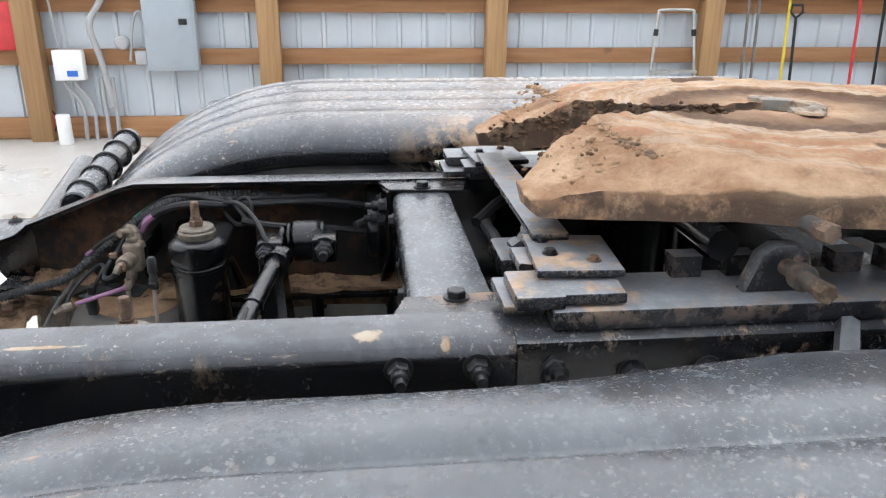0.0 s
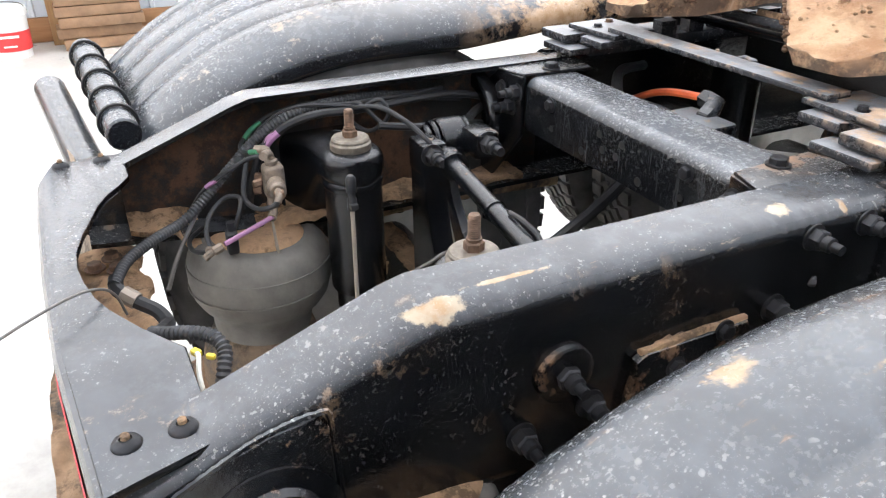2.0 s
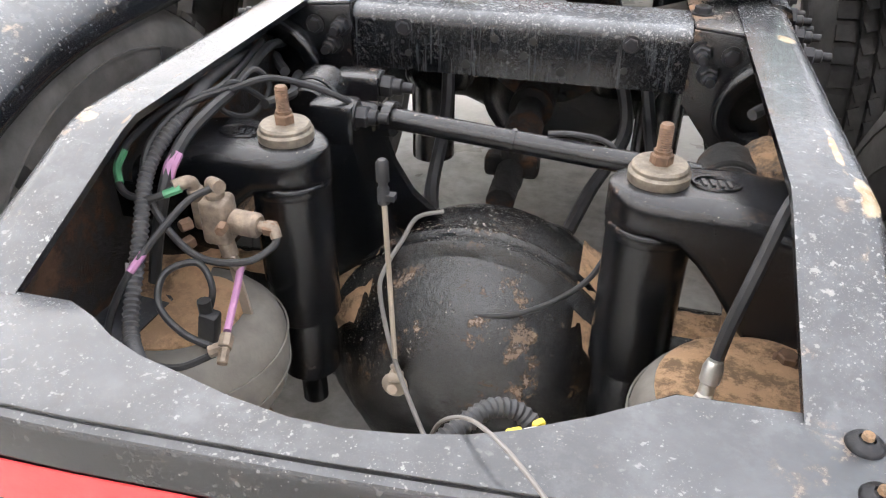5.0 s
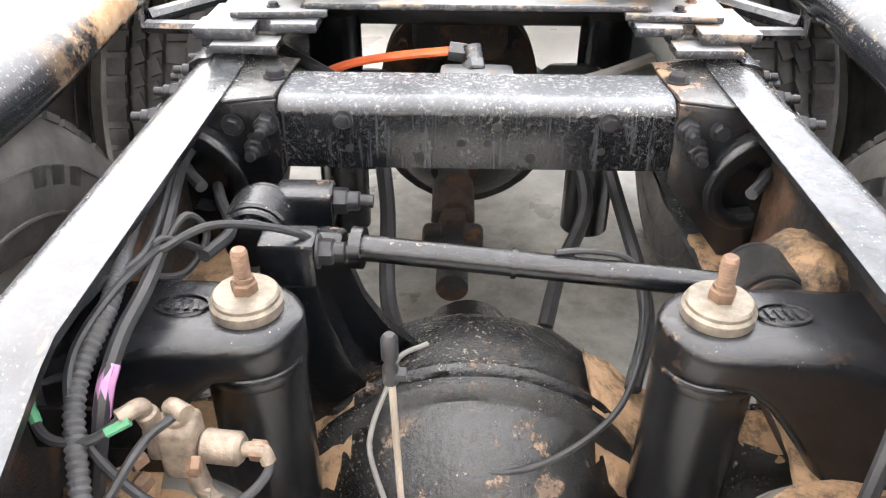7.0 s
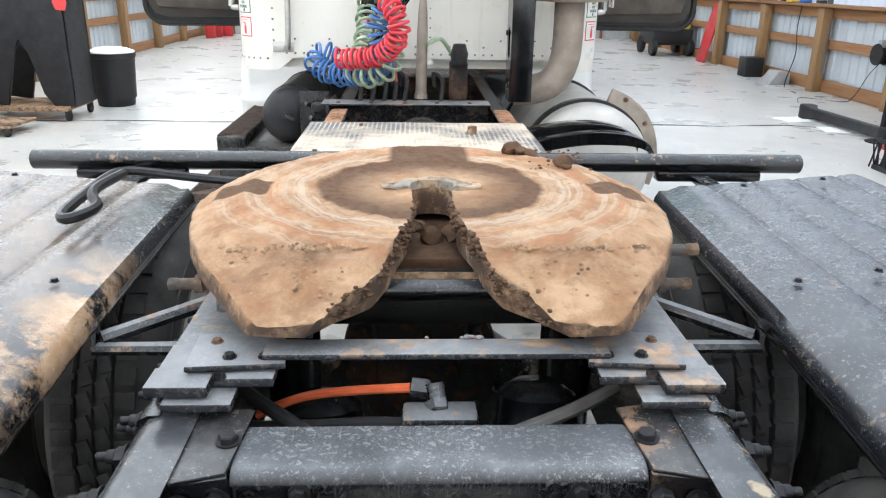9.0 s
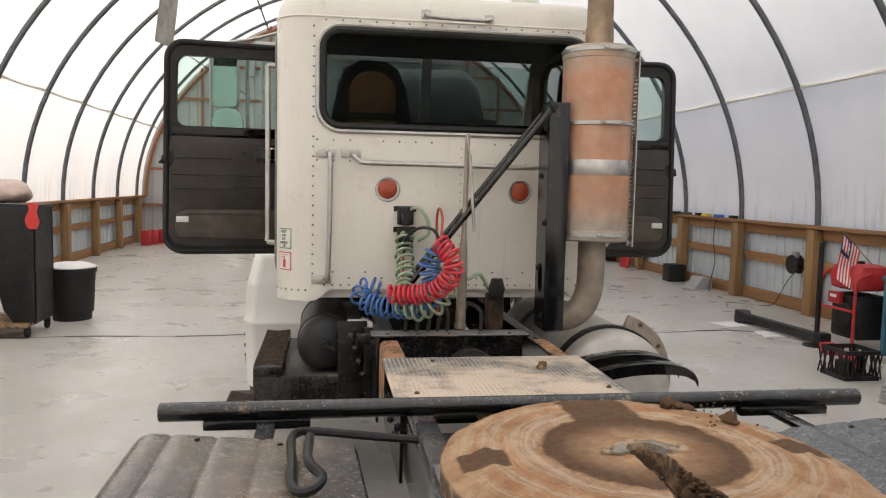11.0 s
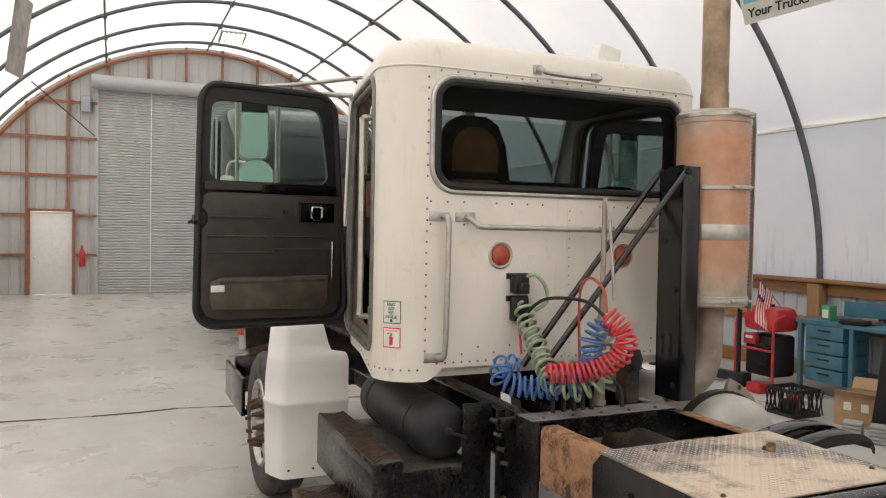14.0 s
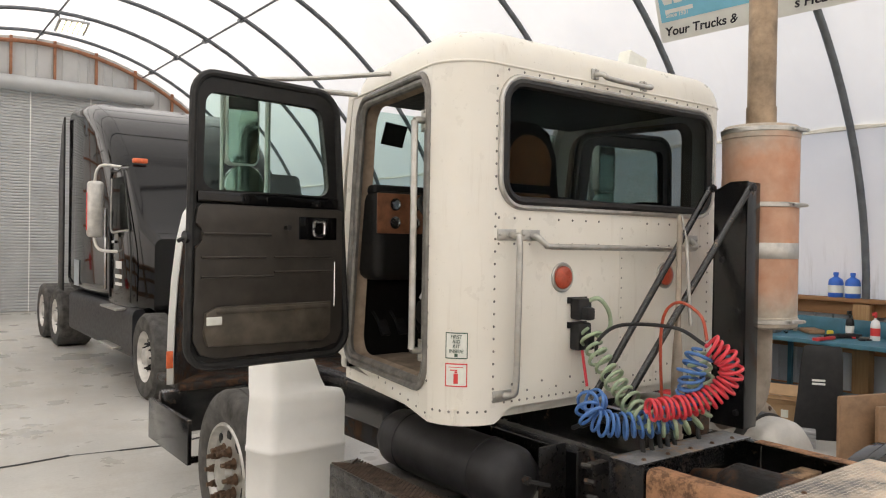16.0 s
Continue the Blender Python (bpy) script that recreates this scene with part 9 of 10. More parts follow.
WX = XL + 0.03
el = thing("electric_panel", "grey enamel electric panel on the timber wall rail", "electric panel", (WX + 0.09, -1.77, 0.62))
bm = B()
box(bm, (0.055, 0, 0.5), (0.11, 0.44, 1.0), None, 0.006)
part("cabinet", bm, "box_grey", el)
bm = B()
box(bm, (0.115, 0, 0.5), (0.008, 0.4, 0.95), None, 0.003)
cover = part("cover", bm, "box_grey", el)
bm = B()
box(bm, (0.122, 0.12, 0.42), (0.012, 0.07, 0.05), None, 0.003)
part("latch", bm, "trim", cover, "small dark latch")
wb = thing("junction_box", "white plastic box with a blue label on the wall rail", "control box", (WX + 0.09, -2.67, 0.54))
bm = B()
box(bm, (0.05, 0, 0.13), (0.1, 0.25, 0.26), None, 0.008)
part("cabinet", bm, "white_plastic", wb)
bm = B()
box(bm, (0.102, 0.03, 0.06), (0.003, 0.09, 0.05))
part("label_plate", bm, "blue_jug", wb, "small blue and white label")


def conduit(pts, r, name="conduit", label="grey electrical conduit on the wall"):
    bm = B()
    tube(bm, smooth_line(pts, 6), r, 10)
    simple(name, bm, "pvc", label, "conduit", "wall conduits")


for k, dy in enumerate((-2.62, -2.53, -2.42, -2.33)):
    conduit([(WX + 0.12, dy, 0.0), (WX + 0.12, dy, 0.3), (WX + 0.12, dy - (0.12 if k < 2 else 0), 0.5), (WX + 0.12, dy - (0.12 if k < 2 else 0), 0.56)], 0.018)
conduit([(WX + 0.13, -2.35, 0.3), (WX + 0.13, -2.4, 0.7), (WX + 0.13, -2.46, 1.0), (WX + 0.13, -2.35, 1.2), (WX + 0.13, -2.2, 1.4)], 0.028)
conduit([(WX + 0.13, -2.15, 0.7), (WX + 0.13, -2.1, 1.0), (WX + 0.13, -2.05, 1.12), (WX + 0.13, -1.98, 1.1)], 0.012)
conduit([(WX + 0.12, -2.75, 0.8), (WX + 0.13, -2.78, 1.3)], 0.01)
bm = B()
lathe(bm, [(0.06, 0), (0.06, 0.06), (0.045, 0.075), (0.0, 0.08)], (WX + 0.1, -2.2, 0.86), (1, 0, 0), 20)
simple("round_socket", bm, "pvc", "round grey socket outlet on the wall", "socket")
bm = B()
box(bm, (WX + 0.13, -2.05, 0.73), (0.07, 0.1, 0.12), None, 0.01)
simple("outlet_box", bm, "pvc", "small grey outlet box on the rail", "outlet box")
bm = B()
lathe(bm, [(0.06, 0), (0.06, 0.25), (0.055, 0.26)], (WX + 0.3, -2.74, 0.0), (0, 0, 1), 20)
simple("pipe_stub", bm, "white_plastic", "white plastic pipe standing by the wall", "pipe")
bm = B()
box(bm, (WX + 0.12, -3.15, 1.0), (0.12, 0.3, 0.4), None, 0.01)
simple("red_box", bm, "red_paint", "red metal box on the wall", "box")
for i, (mt, dx) in enumerate((("hose", 0), ("redtape", 0.02), ("wire", 0.04))):
    bm = B()
    tube(bm, smooth_line([(WX + 0.14, -2.9 - dx, 0.6), (WX + 0.16, -2.95 - dx, 0.4), (WX + 0.14, -2.85 - dx, 0.2), (WX + 0.16, -2.9, 0.05)], 6), 0.008, 6)
    simple("cable", bm, mt, "loose cable hanging by the wall", "cable", "wall cables")

bk = thing("bucket", "white plastic bucket with a red label by the wall", "bucket", (-5.62, -1.3, 0))
bm = B()
lathe(bm, [(0.13, 0), (0.15, 0.36), (0.157, 0.36), (0.157, 0.31), (0.151, 0.305), (0.143, 0.34), (0.125, 0.02)], (0, 0, 0), (0, 0, 1), 32)
part("pail", bm, "white_plastic", bk)
bm = B()
lathe(bm, [(0.139, 0), (0.1465, 0.14)], (0, 0, 0.06), (0, 0, 1), 32)
bmesh.ops.delete(bm, geom=[f for f in bm.faces if len(f.verts) > 4], context="FACES")
part("label_band", bm, "redsign", bk, "red label band")
bm = B()
box(bm, (0.15, 0.0, 0.1), (0.004, 0.09, 0.012))
box(bm, (0.152, 0.0, 0.17), (0.004, 0.14, 0.018))
part("print_bar", bm, "whitesign", bk)
bm = B()
tube(bm, smooth_line([(0, -0.155, 0.33), (0.06, -0.12, 0.39), (0.08, 0, 0.41), (0.06, 0.12, 0.39), (0, 0.155, 0.33)], 5), 0.004, 6)
part("bail", bm, "wire", bk)
lum = thing("lumber_stack", "stack of short brown boards by the wall", "lumber", (-5.75, -0.65, 0))
rnd = random.Random(2)
for k in range(6):
    bm = B()
    box(bm, (rnd.uniform(-0.02, 0.02), rnd.uniform(-0.02, 0.02), 0.045 + k * 0.082), (0.3, 0.62, 0.075), None, 0.004)
    part("board", bm, "ply", lum)

sl = thing("step_ladder", "folded aluminium hand rail frame leaning on the wall", "ladder", (-5.75, 2.8, 0))
for yy in (-0.2, 0.2):
    bm = B()
    cyl(bm, (0.0, yy * 1.3, 0.0), (-0.1, yy * 0.85, 1.12), 0.014, seg=10)
    part("leg", bm, "alu", sl)
    bm = B()
    cyl(bm, (-0.085, yy * 0.93, 0.92), (-0.09, yy * 0.9, 0.98), 0.022, seg=10)
    part("clamp", bm, "trim", sl)
bm = B()
tube(bm, smooth_line([(-0.1, -0.17, 1.12), (-0.105, -0.14, 1.15), (-0.105, 0.14, 1.15), (-0.1, 0.17, 1.12)], 5), 0.014, 10)
part("top_bar", bm, "alu", sl)
for z in (0.3, 0.6):
    bm = B()
    box(bm, (-0.04, 0, z), (0.08, 0.44, 0.025), None, 0.004)
    part("step", bm, "alu", sl)
for yy, mt, lb, gz in ((3.45, "wire", "steel bar", 1.7), (3.55, "wire", "steel bar", 1.7), (3.85, "yellow", "yellow wooden broom handle", 1.6), (4.55, "red_paint", "red broom handle", 1.6), (4.8, "bolt", "dark steel pry bar", 1.5), (4.95, "red_paint", "red steel pry bar", 1.5)):
    bm = B()
    cyl(bm, (-5.72, yy, 0.0), (-5.86, yy + 0.04, gz), 0.014, seg=10)
    simple("broom" if "broom" in lb else "pry_bar", bm, mt, lb + " leaning on the wall", "hand tool", "tools on the west wall")
sh = thing("shovel", "black D-handled shovel leaning on the wall", "shovel", (-5.72, 3.95, 0))
bm = B()
cyl(bm, (0.0, 0, 0.1), (-0.09, 0, 1.1), 0.014, seg=10)
part("shaft", bm, "black_plastic", sh)
bm = B()
tube(bm, [(-0.09, 0, 1.08), (-0.092, 0.06, 1.14), (-0.094, 0.05, 1.2), (-0.094, -0.05, 1.2), (-0.092, -0.06, 1.14)], 0.013, 8, closed=True)
part("handle", bm, "black_plastic", sh)
bm = B()
box(bm, (0.01, 0, 0.1), (0.02, 0.24, 0.28), None, 0.006)
part("blade", bm, "bolt", sh)

# ---- west side of the floor ----
can = thing("waste_bin", "black plastic waste bin with a white lid", "waste bin", (-3.87, 9.15, 0))
bm = B()
prof = []
lathe(bm, [(0.22, 0), (0.225, 0.01), (0.275, 0.6), (0.295, 0.605), (0.295, 0.66), (0.28, 0.66), (0.25, 0.1)], (0, 0, 0), (0, 0, 1), 36)
part("bin_body", bm, "black_plastic", can)
bm = B()
lathe(bm, [(0.285, 0), (0.285, 0.02), (0.2, 0.06), (0.05, 0.075)], (0, 0, 0.655), (0, 0, 1), 30)
for v in bm.verts:
    v.co.z += 0.02 * noise.noise(v.co * 8)
part("lid", bm, "white_plastic", can, "white plastic sack lining the top")
for a in (40, 220):
    bm = B()
    box(bm, (0.285 * math.cos(radians(a)), 0.285 * math.sin(radians(a)), 0.57), (0.05, 0.05, 0.05), None, 0.01)
    part("handle", bm, "white_plastic", can)
ct = thing("panel_cart", "black body panel standing on a low wheeled cart", "cart", (-4.45, 8.0, 0))
bm = B()
pts = [(0.5, 0.14), (0.55, 0.2), (0.55, 1.46), (-0.55, 1.46), (-0.55, 0.2), (-0.2, 0.16), (-0.05, 0.75), (0.02, 0.92), (0.12, 0.75), (0.22, 0.3), (0.32, 0.16)]
prism(bm, [(x, -0.02, z) for x, z in pts], (0, 0.05, 0), 0.008)
prism(bm, [(x, 0.55, z) for x, z in pts], (0, 0.05, 0), 0.008)
box(bm, (0, 0.29, 1.46), (1.12, 0.62, 0.03), None, 0.01)
box(bm, (0.54, 0.29, 0.8), (0.02, 0.6, 1.3))
part("body_panel", bm, "tank", ct, "scuffed black moulded panel")
bm = B()
box(bm, (-0.05, 0.25, 0.14), (1.1, 0.75, 0.05), None, 0.01)
box(bm, (-0.1, -0.75, 0.1), (0.8, 0.6, 0.03), None, 0.01)
part("cart_deck", bm, "soil", ct, "dirty cart deck")
for x, y in ((0.48, -0.06), (0.48, 0.55), (-0.5, -0.06), (-0.5, 0.55), (0.25, -1.0), (-0.45, -1.0)):
    bm = B()
    cyl(bm, (x - 0.02, y, 0.06), (x + 0.02, y, 0.06), 0.06, seg=16, bev=0.006)
    box(bm, (x, y, 0.1), (0.06, 0.05, 0.04))
    part("caster", bm, "rubber", ct)
for at, sc, mt, lb in (((-4.3, 8.25, 1.6), (0.3, 0.25, 0.14), "bagskin", "pale pink plastic sack lying on the panel"), ((-4.7, 8.3, 1.64), (0.28, 0.25, 0.17), "whitesign", "white plastic sack lying on the panel")):
    bm = B()
    bmesh.ops.create_icosphere(bm, subdivisions=3, radius=1.0, matrix=Matrix.Translation(at) @ Matrix.Diagonal((*sc, 1)))
    for v in bm.verts:
        v.co += Vector((0, 0, 1)) * 0.05 * noise.noise(v.co * 5) + Vector((1, 0, 0)) * 0.04 * noise.noise(v.co * 7)
        v.co.z = max(v.co.z, 1.477)
    simple("sack", bm, mt, lb, "sack")
bm = B()
rows = []
for k in range(8):
    z = 1.5 - 0.04 * k
    rows.append([(-3.94 + 0.02 * math.sin(k), 7.93 - 0.004 * k, z), (-3.84 + 0.015 * math.cos(k * 1.3), 7.95, z - 0.01), (-3.84 + 0.015 * math.cos(k * 1.3), 7.965, z - 0.01), (-3.94 + 0.02 * math.sin(k), 7.945 - 0.004 * k, z)])
loft(bm, rows)
simple("rag", bm, "redsign", "red cloth rag hanging over the panel edge", "rag")
for x, y, z in ((-5.4, 21.0, 0), (-5.2, 21.3, 0), (-5.5, 20.6, 0)):
    bm = B()
    box(bm, (x, y, 0.2), (0.25, 0.2, 0.4), None, 0.03)
    simple("fuel_can", bm, "red_paint", "red plastic fuel can by the wall", "fuel can", "fuel cans")
bm = B()
lathe(bm, [(0.07, 0), (0.075, 0.02), (0.075, 0.38), (0.04, 0.44), (0.025, 0.5), (0.025, 0.56)], (-2.95, Y1 - 0.2, 0.75), (0, 0, 1), 18)
simple("fire_extinguisher", bm, "red_paint", "red fire extinguisher hung on the end wall", "fire extinguisher")

# ---- east side ----
bn = thing("workbench", "long teal-blue steel workbench under the wall", "workbench", (5.85, 4.6, 0))
bm = B()
box(bm, (0, 0, 0.865), (0.86, 3.9, 0.05), None, 0.006)
part("worktop", bm, "blue_bench", bn)
bm = B()
box(bm, (0.415, 0, 0.98), (0.03, 3.9, 0.2), None, 0.004)
part("backboard", bm, "blue_bench", bn)
for k in range(4):
    bm = B()
    box(bm, (-0.2, 1.55, 0.76 - 0.17 * k), (0.44, 0.5, 0.155), None, 0.006)
    dr_ = part("drawer", bm, "blue_bench", bn)
    bm = B()
    box(bm, (-0.43, 1.55, 0.78 - 0.17 * k), (0.015, 0.16, 0.02), None, 0.004)
    part("pull", bm, "trim", dr_)
for y in (1.9, 1.2, -0.6, -1.9):
    for x in (-0.39, 0.38):
        bm = B()
        box(bm, (x, y, 0.42), (0.05, 0.05, 0.84))
        part("leg", bm, "blue_bench", bn)
bm = B()
box(bm, (0.1, 0, 0.2), (0.6, 3.7, 0.02))
part("lower_shelf", bm, "blue_bench", bn)
rnd = random.Random(8)
kinds = [("wrench", "bolt", "dark steel hand tool on the bench"), ("tool", "red_paint", "red-handled tool on the bench"), ("pry_bar", "wire", "grey steel bar on the bench"), ("cloth", "dark", "dark rag on the bench"), ("tape_measure", "yellow", "yellow tape measure on the bench"), ("board_offcut", "ply", "brown board offcut on the bench")]
for k in range(44):
    nm, mt, lb = kinds[rnd.choice((0, 0, 0, 1, 2, 3, 4, 5, 2))]
    x, y = 5.5 + rnd.random() * 0.65, 2.8 + rnd.random() * 3.6
    L, W_, H_ = (rnd.uniform(0.1, 0.35), rnd.uniform(0.02, 0.06), rnd.uniform(0.012, 0.04))
    if nm in ("cloth", "board_offcut"):
        L, W_, H_ = rnd.uniform(0.15, 0.3), rnd.uniform(0.1, 0.2), rnd.uniform(0.03, 0.06)
    if nm == "tape_measure":
        L, W_, H_ = 0.07, 0.045, 0.065
    bm = B()
    R_ = Matrix.Rotation(rnd.uniform(0, 3.1), 3, "Z")
    c = Vector((x, y, 0.891 + H_ / 2))
    box(bm, c, (L, W_, H_), R_, min(H_, W_) * 0.3)
    if nm in ("wrench", "tool"):
        e = R_ @ Vector((L / 2, 0, 0))
        lathe(bm, [(W_ * 0.9, 0), (W_ * 0.9, H_ * 0.8)], c + e - Vector((0, 0, H_ * 0.4)), (0, 0, 1), 10)
    simple(nm, bm, mt, lb, "hand tool" if mt not in ("ply",) else "board", "things on the workbench")


def bottle(at, h, r, mt, cap, label):
    t = thing("bottle", label, "bottle", at, "bottles by the wall")
    bm = B()
    lathe(bm, [(r * 0.95, 0), (r, 0.01), (r, h * 0.6), (r * 0.85, h * 0.72), (r * 0.3, h * 0.82), (r * 0.3, h * 0.88)], (0, 0, 0), (0, 0, 1), 20)
    part("bottle_body", bm, mt, t)
    bm = B()
    lathe(bm, [(r * 0.36, 0), (r * 0.36, h * 0.1), (r * 0.3, h * 0.12)], (0, 0, h * 0.88), (0, 0, 1), 14)
    if cap == "spray":
        box(bm, (-0.02, 0, h * 1.02), (0.08, 0.025, 0.04), None, 0.006)
        part("spray_head", bm, "redsign" if mt == "white_plastic" else "trim", t)
    else:
        part("cap", bm, cap, t)
    bm = B()
    lathe(bm, [(r * 1.01, 0), (r * 1.012, h * 0.3)], (0, 0, h * 0.18), (0, 0, 1), 20)
    bmesh.ops.delete(bm, geom=[f for f in bm.faces if len(f.verts) > 4], context="FACES")
    part("label_band", bm, "whitesign" if mt != "white_plastic" else "redsign", t)


for y in (5.32, 5.12, 4.62, 4.4):
    bottle((6.36, y, KNEE + 0.025), 0.3, 0.085, "blue_jug", "blue_jug", "blue jug of washer fluid on the capping board")
bottle((6.05, 5.0, 0.89), 0.28, 0.045, "black_plastic", "spray", "black spray bottle on the bench")
bottle((6.0, 4.7, 0.89), 0.29, 0.05, "white_plastic", "spray", "white spray bottle with red head on the bench")
bottle((6.08, 4.55, 0.89), 0.2, 0.035, "red_paint", "whitesign", "red aerosol can on the bench")
bottle((6.1, 4.4, 0.89), 0.27, 0.05, "blue_jug", "spray", "blue spray bottle on the bench")
bottle((6.1, 4.2, 0.89), 0.24, 0.045, "green", "trim", "green bottle on the bench")
gb = thing("carton", "small green carton with a white label on the bench", "carton", (5.62, 6.25, 0.89))
bm = B()
box(bm, (0, 0, 0.09), (0.12, 0.12, 0.18), None, 0.003)
part("carton_body", bm, "greenbox", gb)
bm = B()
box(bm, (-0.061, 0, 0.08), (0.003, 0.08, 0.1))
part("label_plate", bm, "whitesign", gb)

# milk crate
cr = thing("crate", "black plastic lattice crate on the floor", "crate", (4.4, 5.65, 0))
bm = B()
for a in range(2):
    for k in range(7):
        u = -0.17 + k * 0.0567
        for sgn in (-1, 1):
            p0, p1 = ((u, sgn * 0.17, 0.02), (u + 0.05 * (1 if k % 2 else -1), sgn * 0.17, 0.27)) if a == 0 else ((sgn * 0.17, u, 0.02), (sgn * 0.17, u + 0.05 * (1 if k % 2 else -1), 0.27))
            cyl(bm, p0, p1, 0.008, seg=6)
            q0, q1 = ((u, sgn * 0.17, 0.27), (u + 0.05 * (1 if k % 2 else -1), sgn * 0.17, 0.02)) if a == 0 else ((sgn * 0.17, u, 0.27), (sgn * 0.17, u + 0.05 * (1 if k % 2 else -1), 0.02))
            cyl(bm, q0, q1, 0.008, seg=6)
part("lattice", bm, "black_plastic", cr)
for z in (0.02, 0.27):
    bm = B()
    for sgn in (-1, 1):
        box(bm, (0, sgn * 0.175, z), (0.37, 0.02, 0.04))
        box(bm, (sgn * 0.175, 0, z), (0.02, 0.33, 0.04))
    part("rim", bm, "black_plastic", cr)
bm = B()
box(bm, (0, 0, 0.012), (0.34, 0.34, 0.015))
part("base", bm, "black_plastic", cr)
for k in range(3):
    bm = B()
    box(bm, (4.3 + 0.1 * k, 5.6 + 0.06 * k, 0.1 + 0.02 * k), (0.12, 0.12, 0.16), Matrix.Rotation(k, 3, "Z"), 0.01)
    simple("box_part", bm, ("dark", "redsign", "bolt")[k], "packed part inside the crate", "part")
# open carton
cb = thing("cardboard_box", "open cardboard box with loose flaps", "cardboard box", (4.75, 5.1, 0))
bm = B()
R_ = Matrix.Rotation(0.35, 3, "Z")
for c, s_ in (((0, -0.2, 0.15), (0.44, 0.008, 0.3)), ((0, 0.2, 0.15), (0.44, 0.008, 0.3)), ((-0.22, 0, 0.15), (0.008, 0.4, 0.3)), ((0.22, 0, 0.15), (0.008, 0.4, 0.3)), ((0, 0, 0.006), (0.44, 0.4, 0.008))):
    box(bm, R_ @ Vector(c), s_, R_)
part("box_body", bm, "cardboard", cb)
for c, s_, t in (((-0.27, 0, 0.33), (0.12, 0.38, 0.006), 0.6), ((0.27, 0, 0.36), (0.14, 0.38, 0.006), -0.9), ((0, -0.24, 0.34), (0.42, 0.1, 0.006), 0.0)):
    bm = B()
    box(bm, R_ @ Vector(c), s_, R_ @ Matrix.Rotation(t, 3, "Y"))
    part("flap", bm, "cardboard", cb)
for q in (-0.08, 0.08):
    bm = B()
    box(bm, R_ @ Vector((-0.226, q, 0.2)), (0.003, 0.07, 0.08), R_)
    part("tape_piece", bm, "whitesign", cb)
# black bag-covered creeper
mc = thing("folding_creeper", "black folding mechanic's creeper standing upright", "creeper", (4.6, 4.62, 0))
bm = B()
secs = []
for z, w, d in ((0.0, 0.36, 0.12), (0.1, 0.4, 0.15), (0.45, 0.36, 0.13), (0.8, 0.34, 0.1), (0.92, 0.32, 0.07), (0.93, 0.28, 0.04)):
    secs.append([(a * 0.55 - b * 0.8 + z * 0.08, a * -0.84 + b * 0.5, z) for a, b in rrect(w, d, d * 0.4, 3)])
loft(bm, secs)
part("pad", bm, "black_plastic", mc)
bm = B()
for k, w in enumerate((0.12, 0.12)):
    box(bm, (-0.02 - 0.035, -0.02 - 0.01, 0.6 - 0.035 * k), (0.004, w, 0.02), Matrix.Rotation(radians(33), 3, "Z"))
part("print_bar", bm, "whitesign", mc, "white printed bars")
for k, (x, y) in enumerate(((4.25, 4.55), (4.15, 4.75))):
    wc = thing("wheel_ramp", "grey ribbed wheel chock on the floor", "wheel chock", (x, y, 0), "wheel chocks")
    bm = B()
    for q in range(5):
        box(bm, (0, 0, 0.02 + q * 0.032), (0.22 - 0.02 * q, 0.16, 0.026), Matrix.Rotation(0.5, 3, "Z"), 0.004)
    part("block", bm, "pvc", wc)
for k, (y, h, dx) in enumerate(((4.0, 0.62, 0.0), (3.72, 0.56, 0.12))):
    bm = B()
    prism(bm, [(4.05 + dx, y + 0.14, 0.0), (4.75 + dx, y - 0.35, 0.0), (4.82 + dx, y - 0.33, h), (4.1 + dx, y + 0.16, h - 0.06), (4.07 + dx, y + 0.15, h - 0.1)], (0.03, 0.045, 0), 0.006)
    simple("leaning_board", bm, "ply", "brown fibre board panel standing on edge", "board", "boards")
# red portable generator
ht = thing("generator", "red and black portable generator on a tube frame", "generator", (5.5, 7.0, 0))
bm = B()
loft(bm, [[(a_, b_, z) for a_, b_ in rrect(w, d, 0.08, 4)] for z, w, d in ((0.6, 0.34, 0.4), (0.62, 0.4, 0.46), (0.74, 0.42, 0.48), (0.84, 0.36, 0.42), (0.86, 0.28, 0.34))])
part("fuel_tank", bm, "red_paint", ht)
bm = B()
lathe(bm, [(0.04, 0), (0.04, 0.025), (0.03, 0.03)], (0, 0, 0.86), (0, 0, 1), 16)
part("filler_cap", bm, "trim", ht)
bm = B()
box(bm, (0.02, 0.02, 0.32), (0.34, 0.42, 0.46), None, 0.04)
cyl(bm, (-0.16, -0.05, 0.34), (-0.21, -0.05, 0.34), 0.12, seg=24, bev=0.01)
part("engine", bm, "black_plastic", ht)
bm = B()
box(bm, (-0.19, 0.1, 0.5), (0.06, 0.18, 0.12), None, 0.01)
part("control_box", bm, "red_paint", ht)
bm = B()
box(bm, (-0.223, 0.1, 0.52), (0.004, 0.1, 0.03))
part("label_plate", bm, "whitesign", ht)
for yy in (-0.27, 0.27):
    bm = B()
    tube(bm, smooth_line([(-0.25, yy, 0.0), (-0.25, yy, 0.5), (-0.23, yy, 0.72), (-0.08, yy, 0.78)], 5), 0.016, 8)
    part("handle_tube", bm, "red_paint", ht)
bm = B()
cyl(bm, (-0.25, -0.27, 0.4), (-0.25, 0.27, 0.4), 0.014, seg=8)
part("cross_tube", bm, "red_paint", ht)
bm = B()
box(bm, (4.9, 6.62, 0.06), (0.16, 0.2, 0.12), None, 0.012)
simple("red_tool_box", bm, "red_paint", "small red metal box on the floor", "box")
ht.scale = (1.12, 1.12, 1.14)
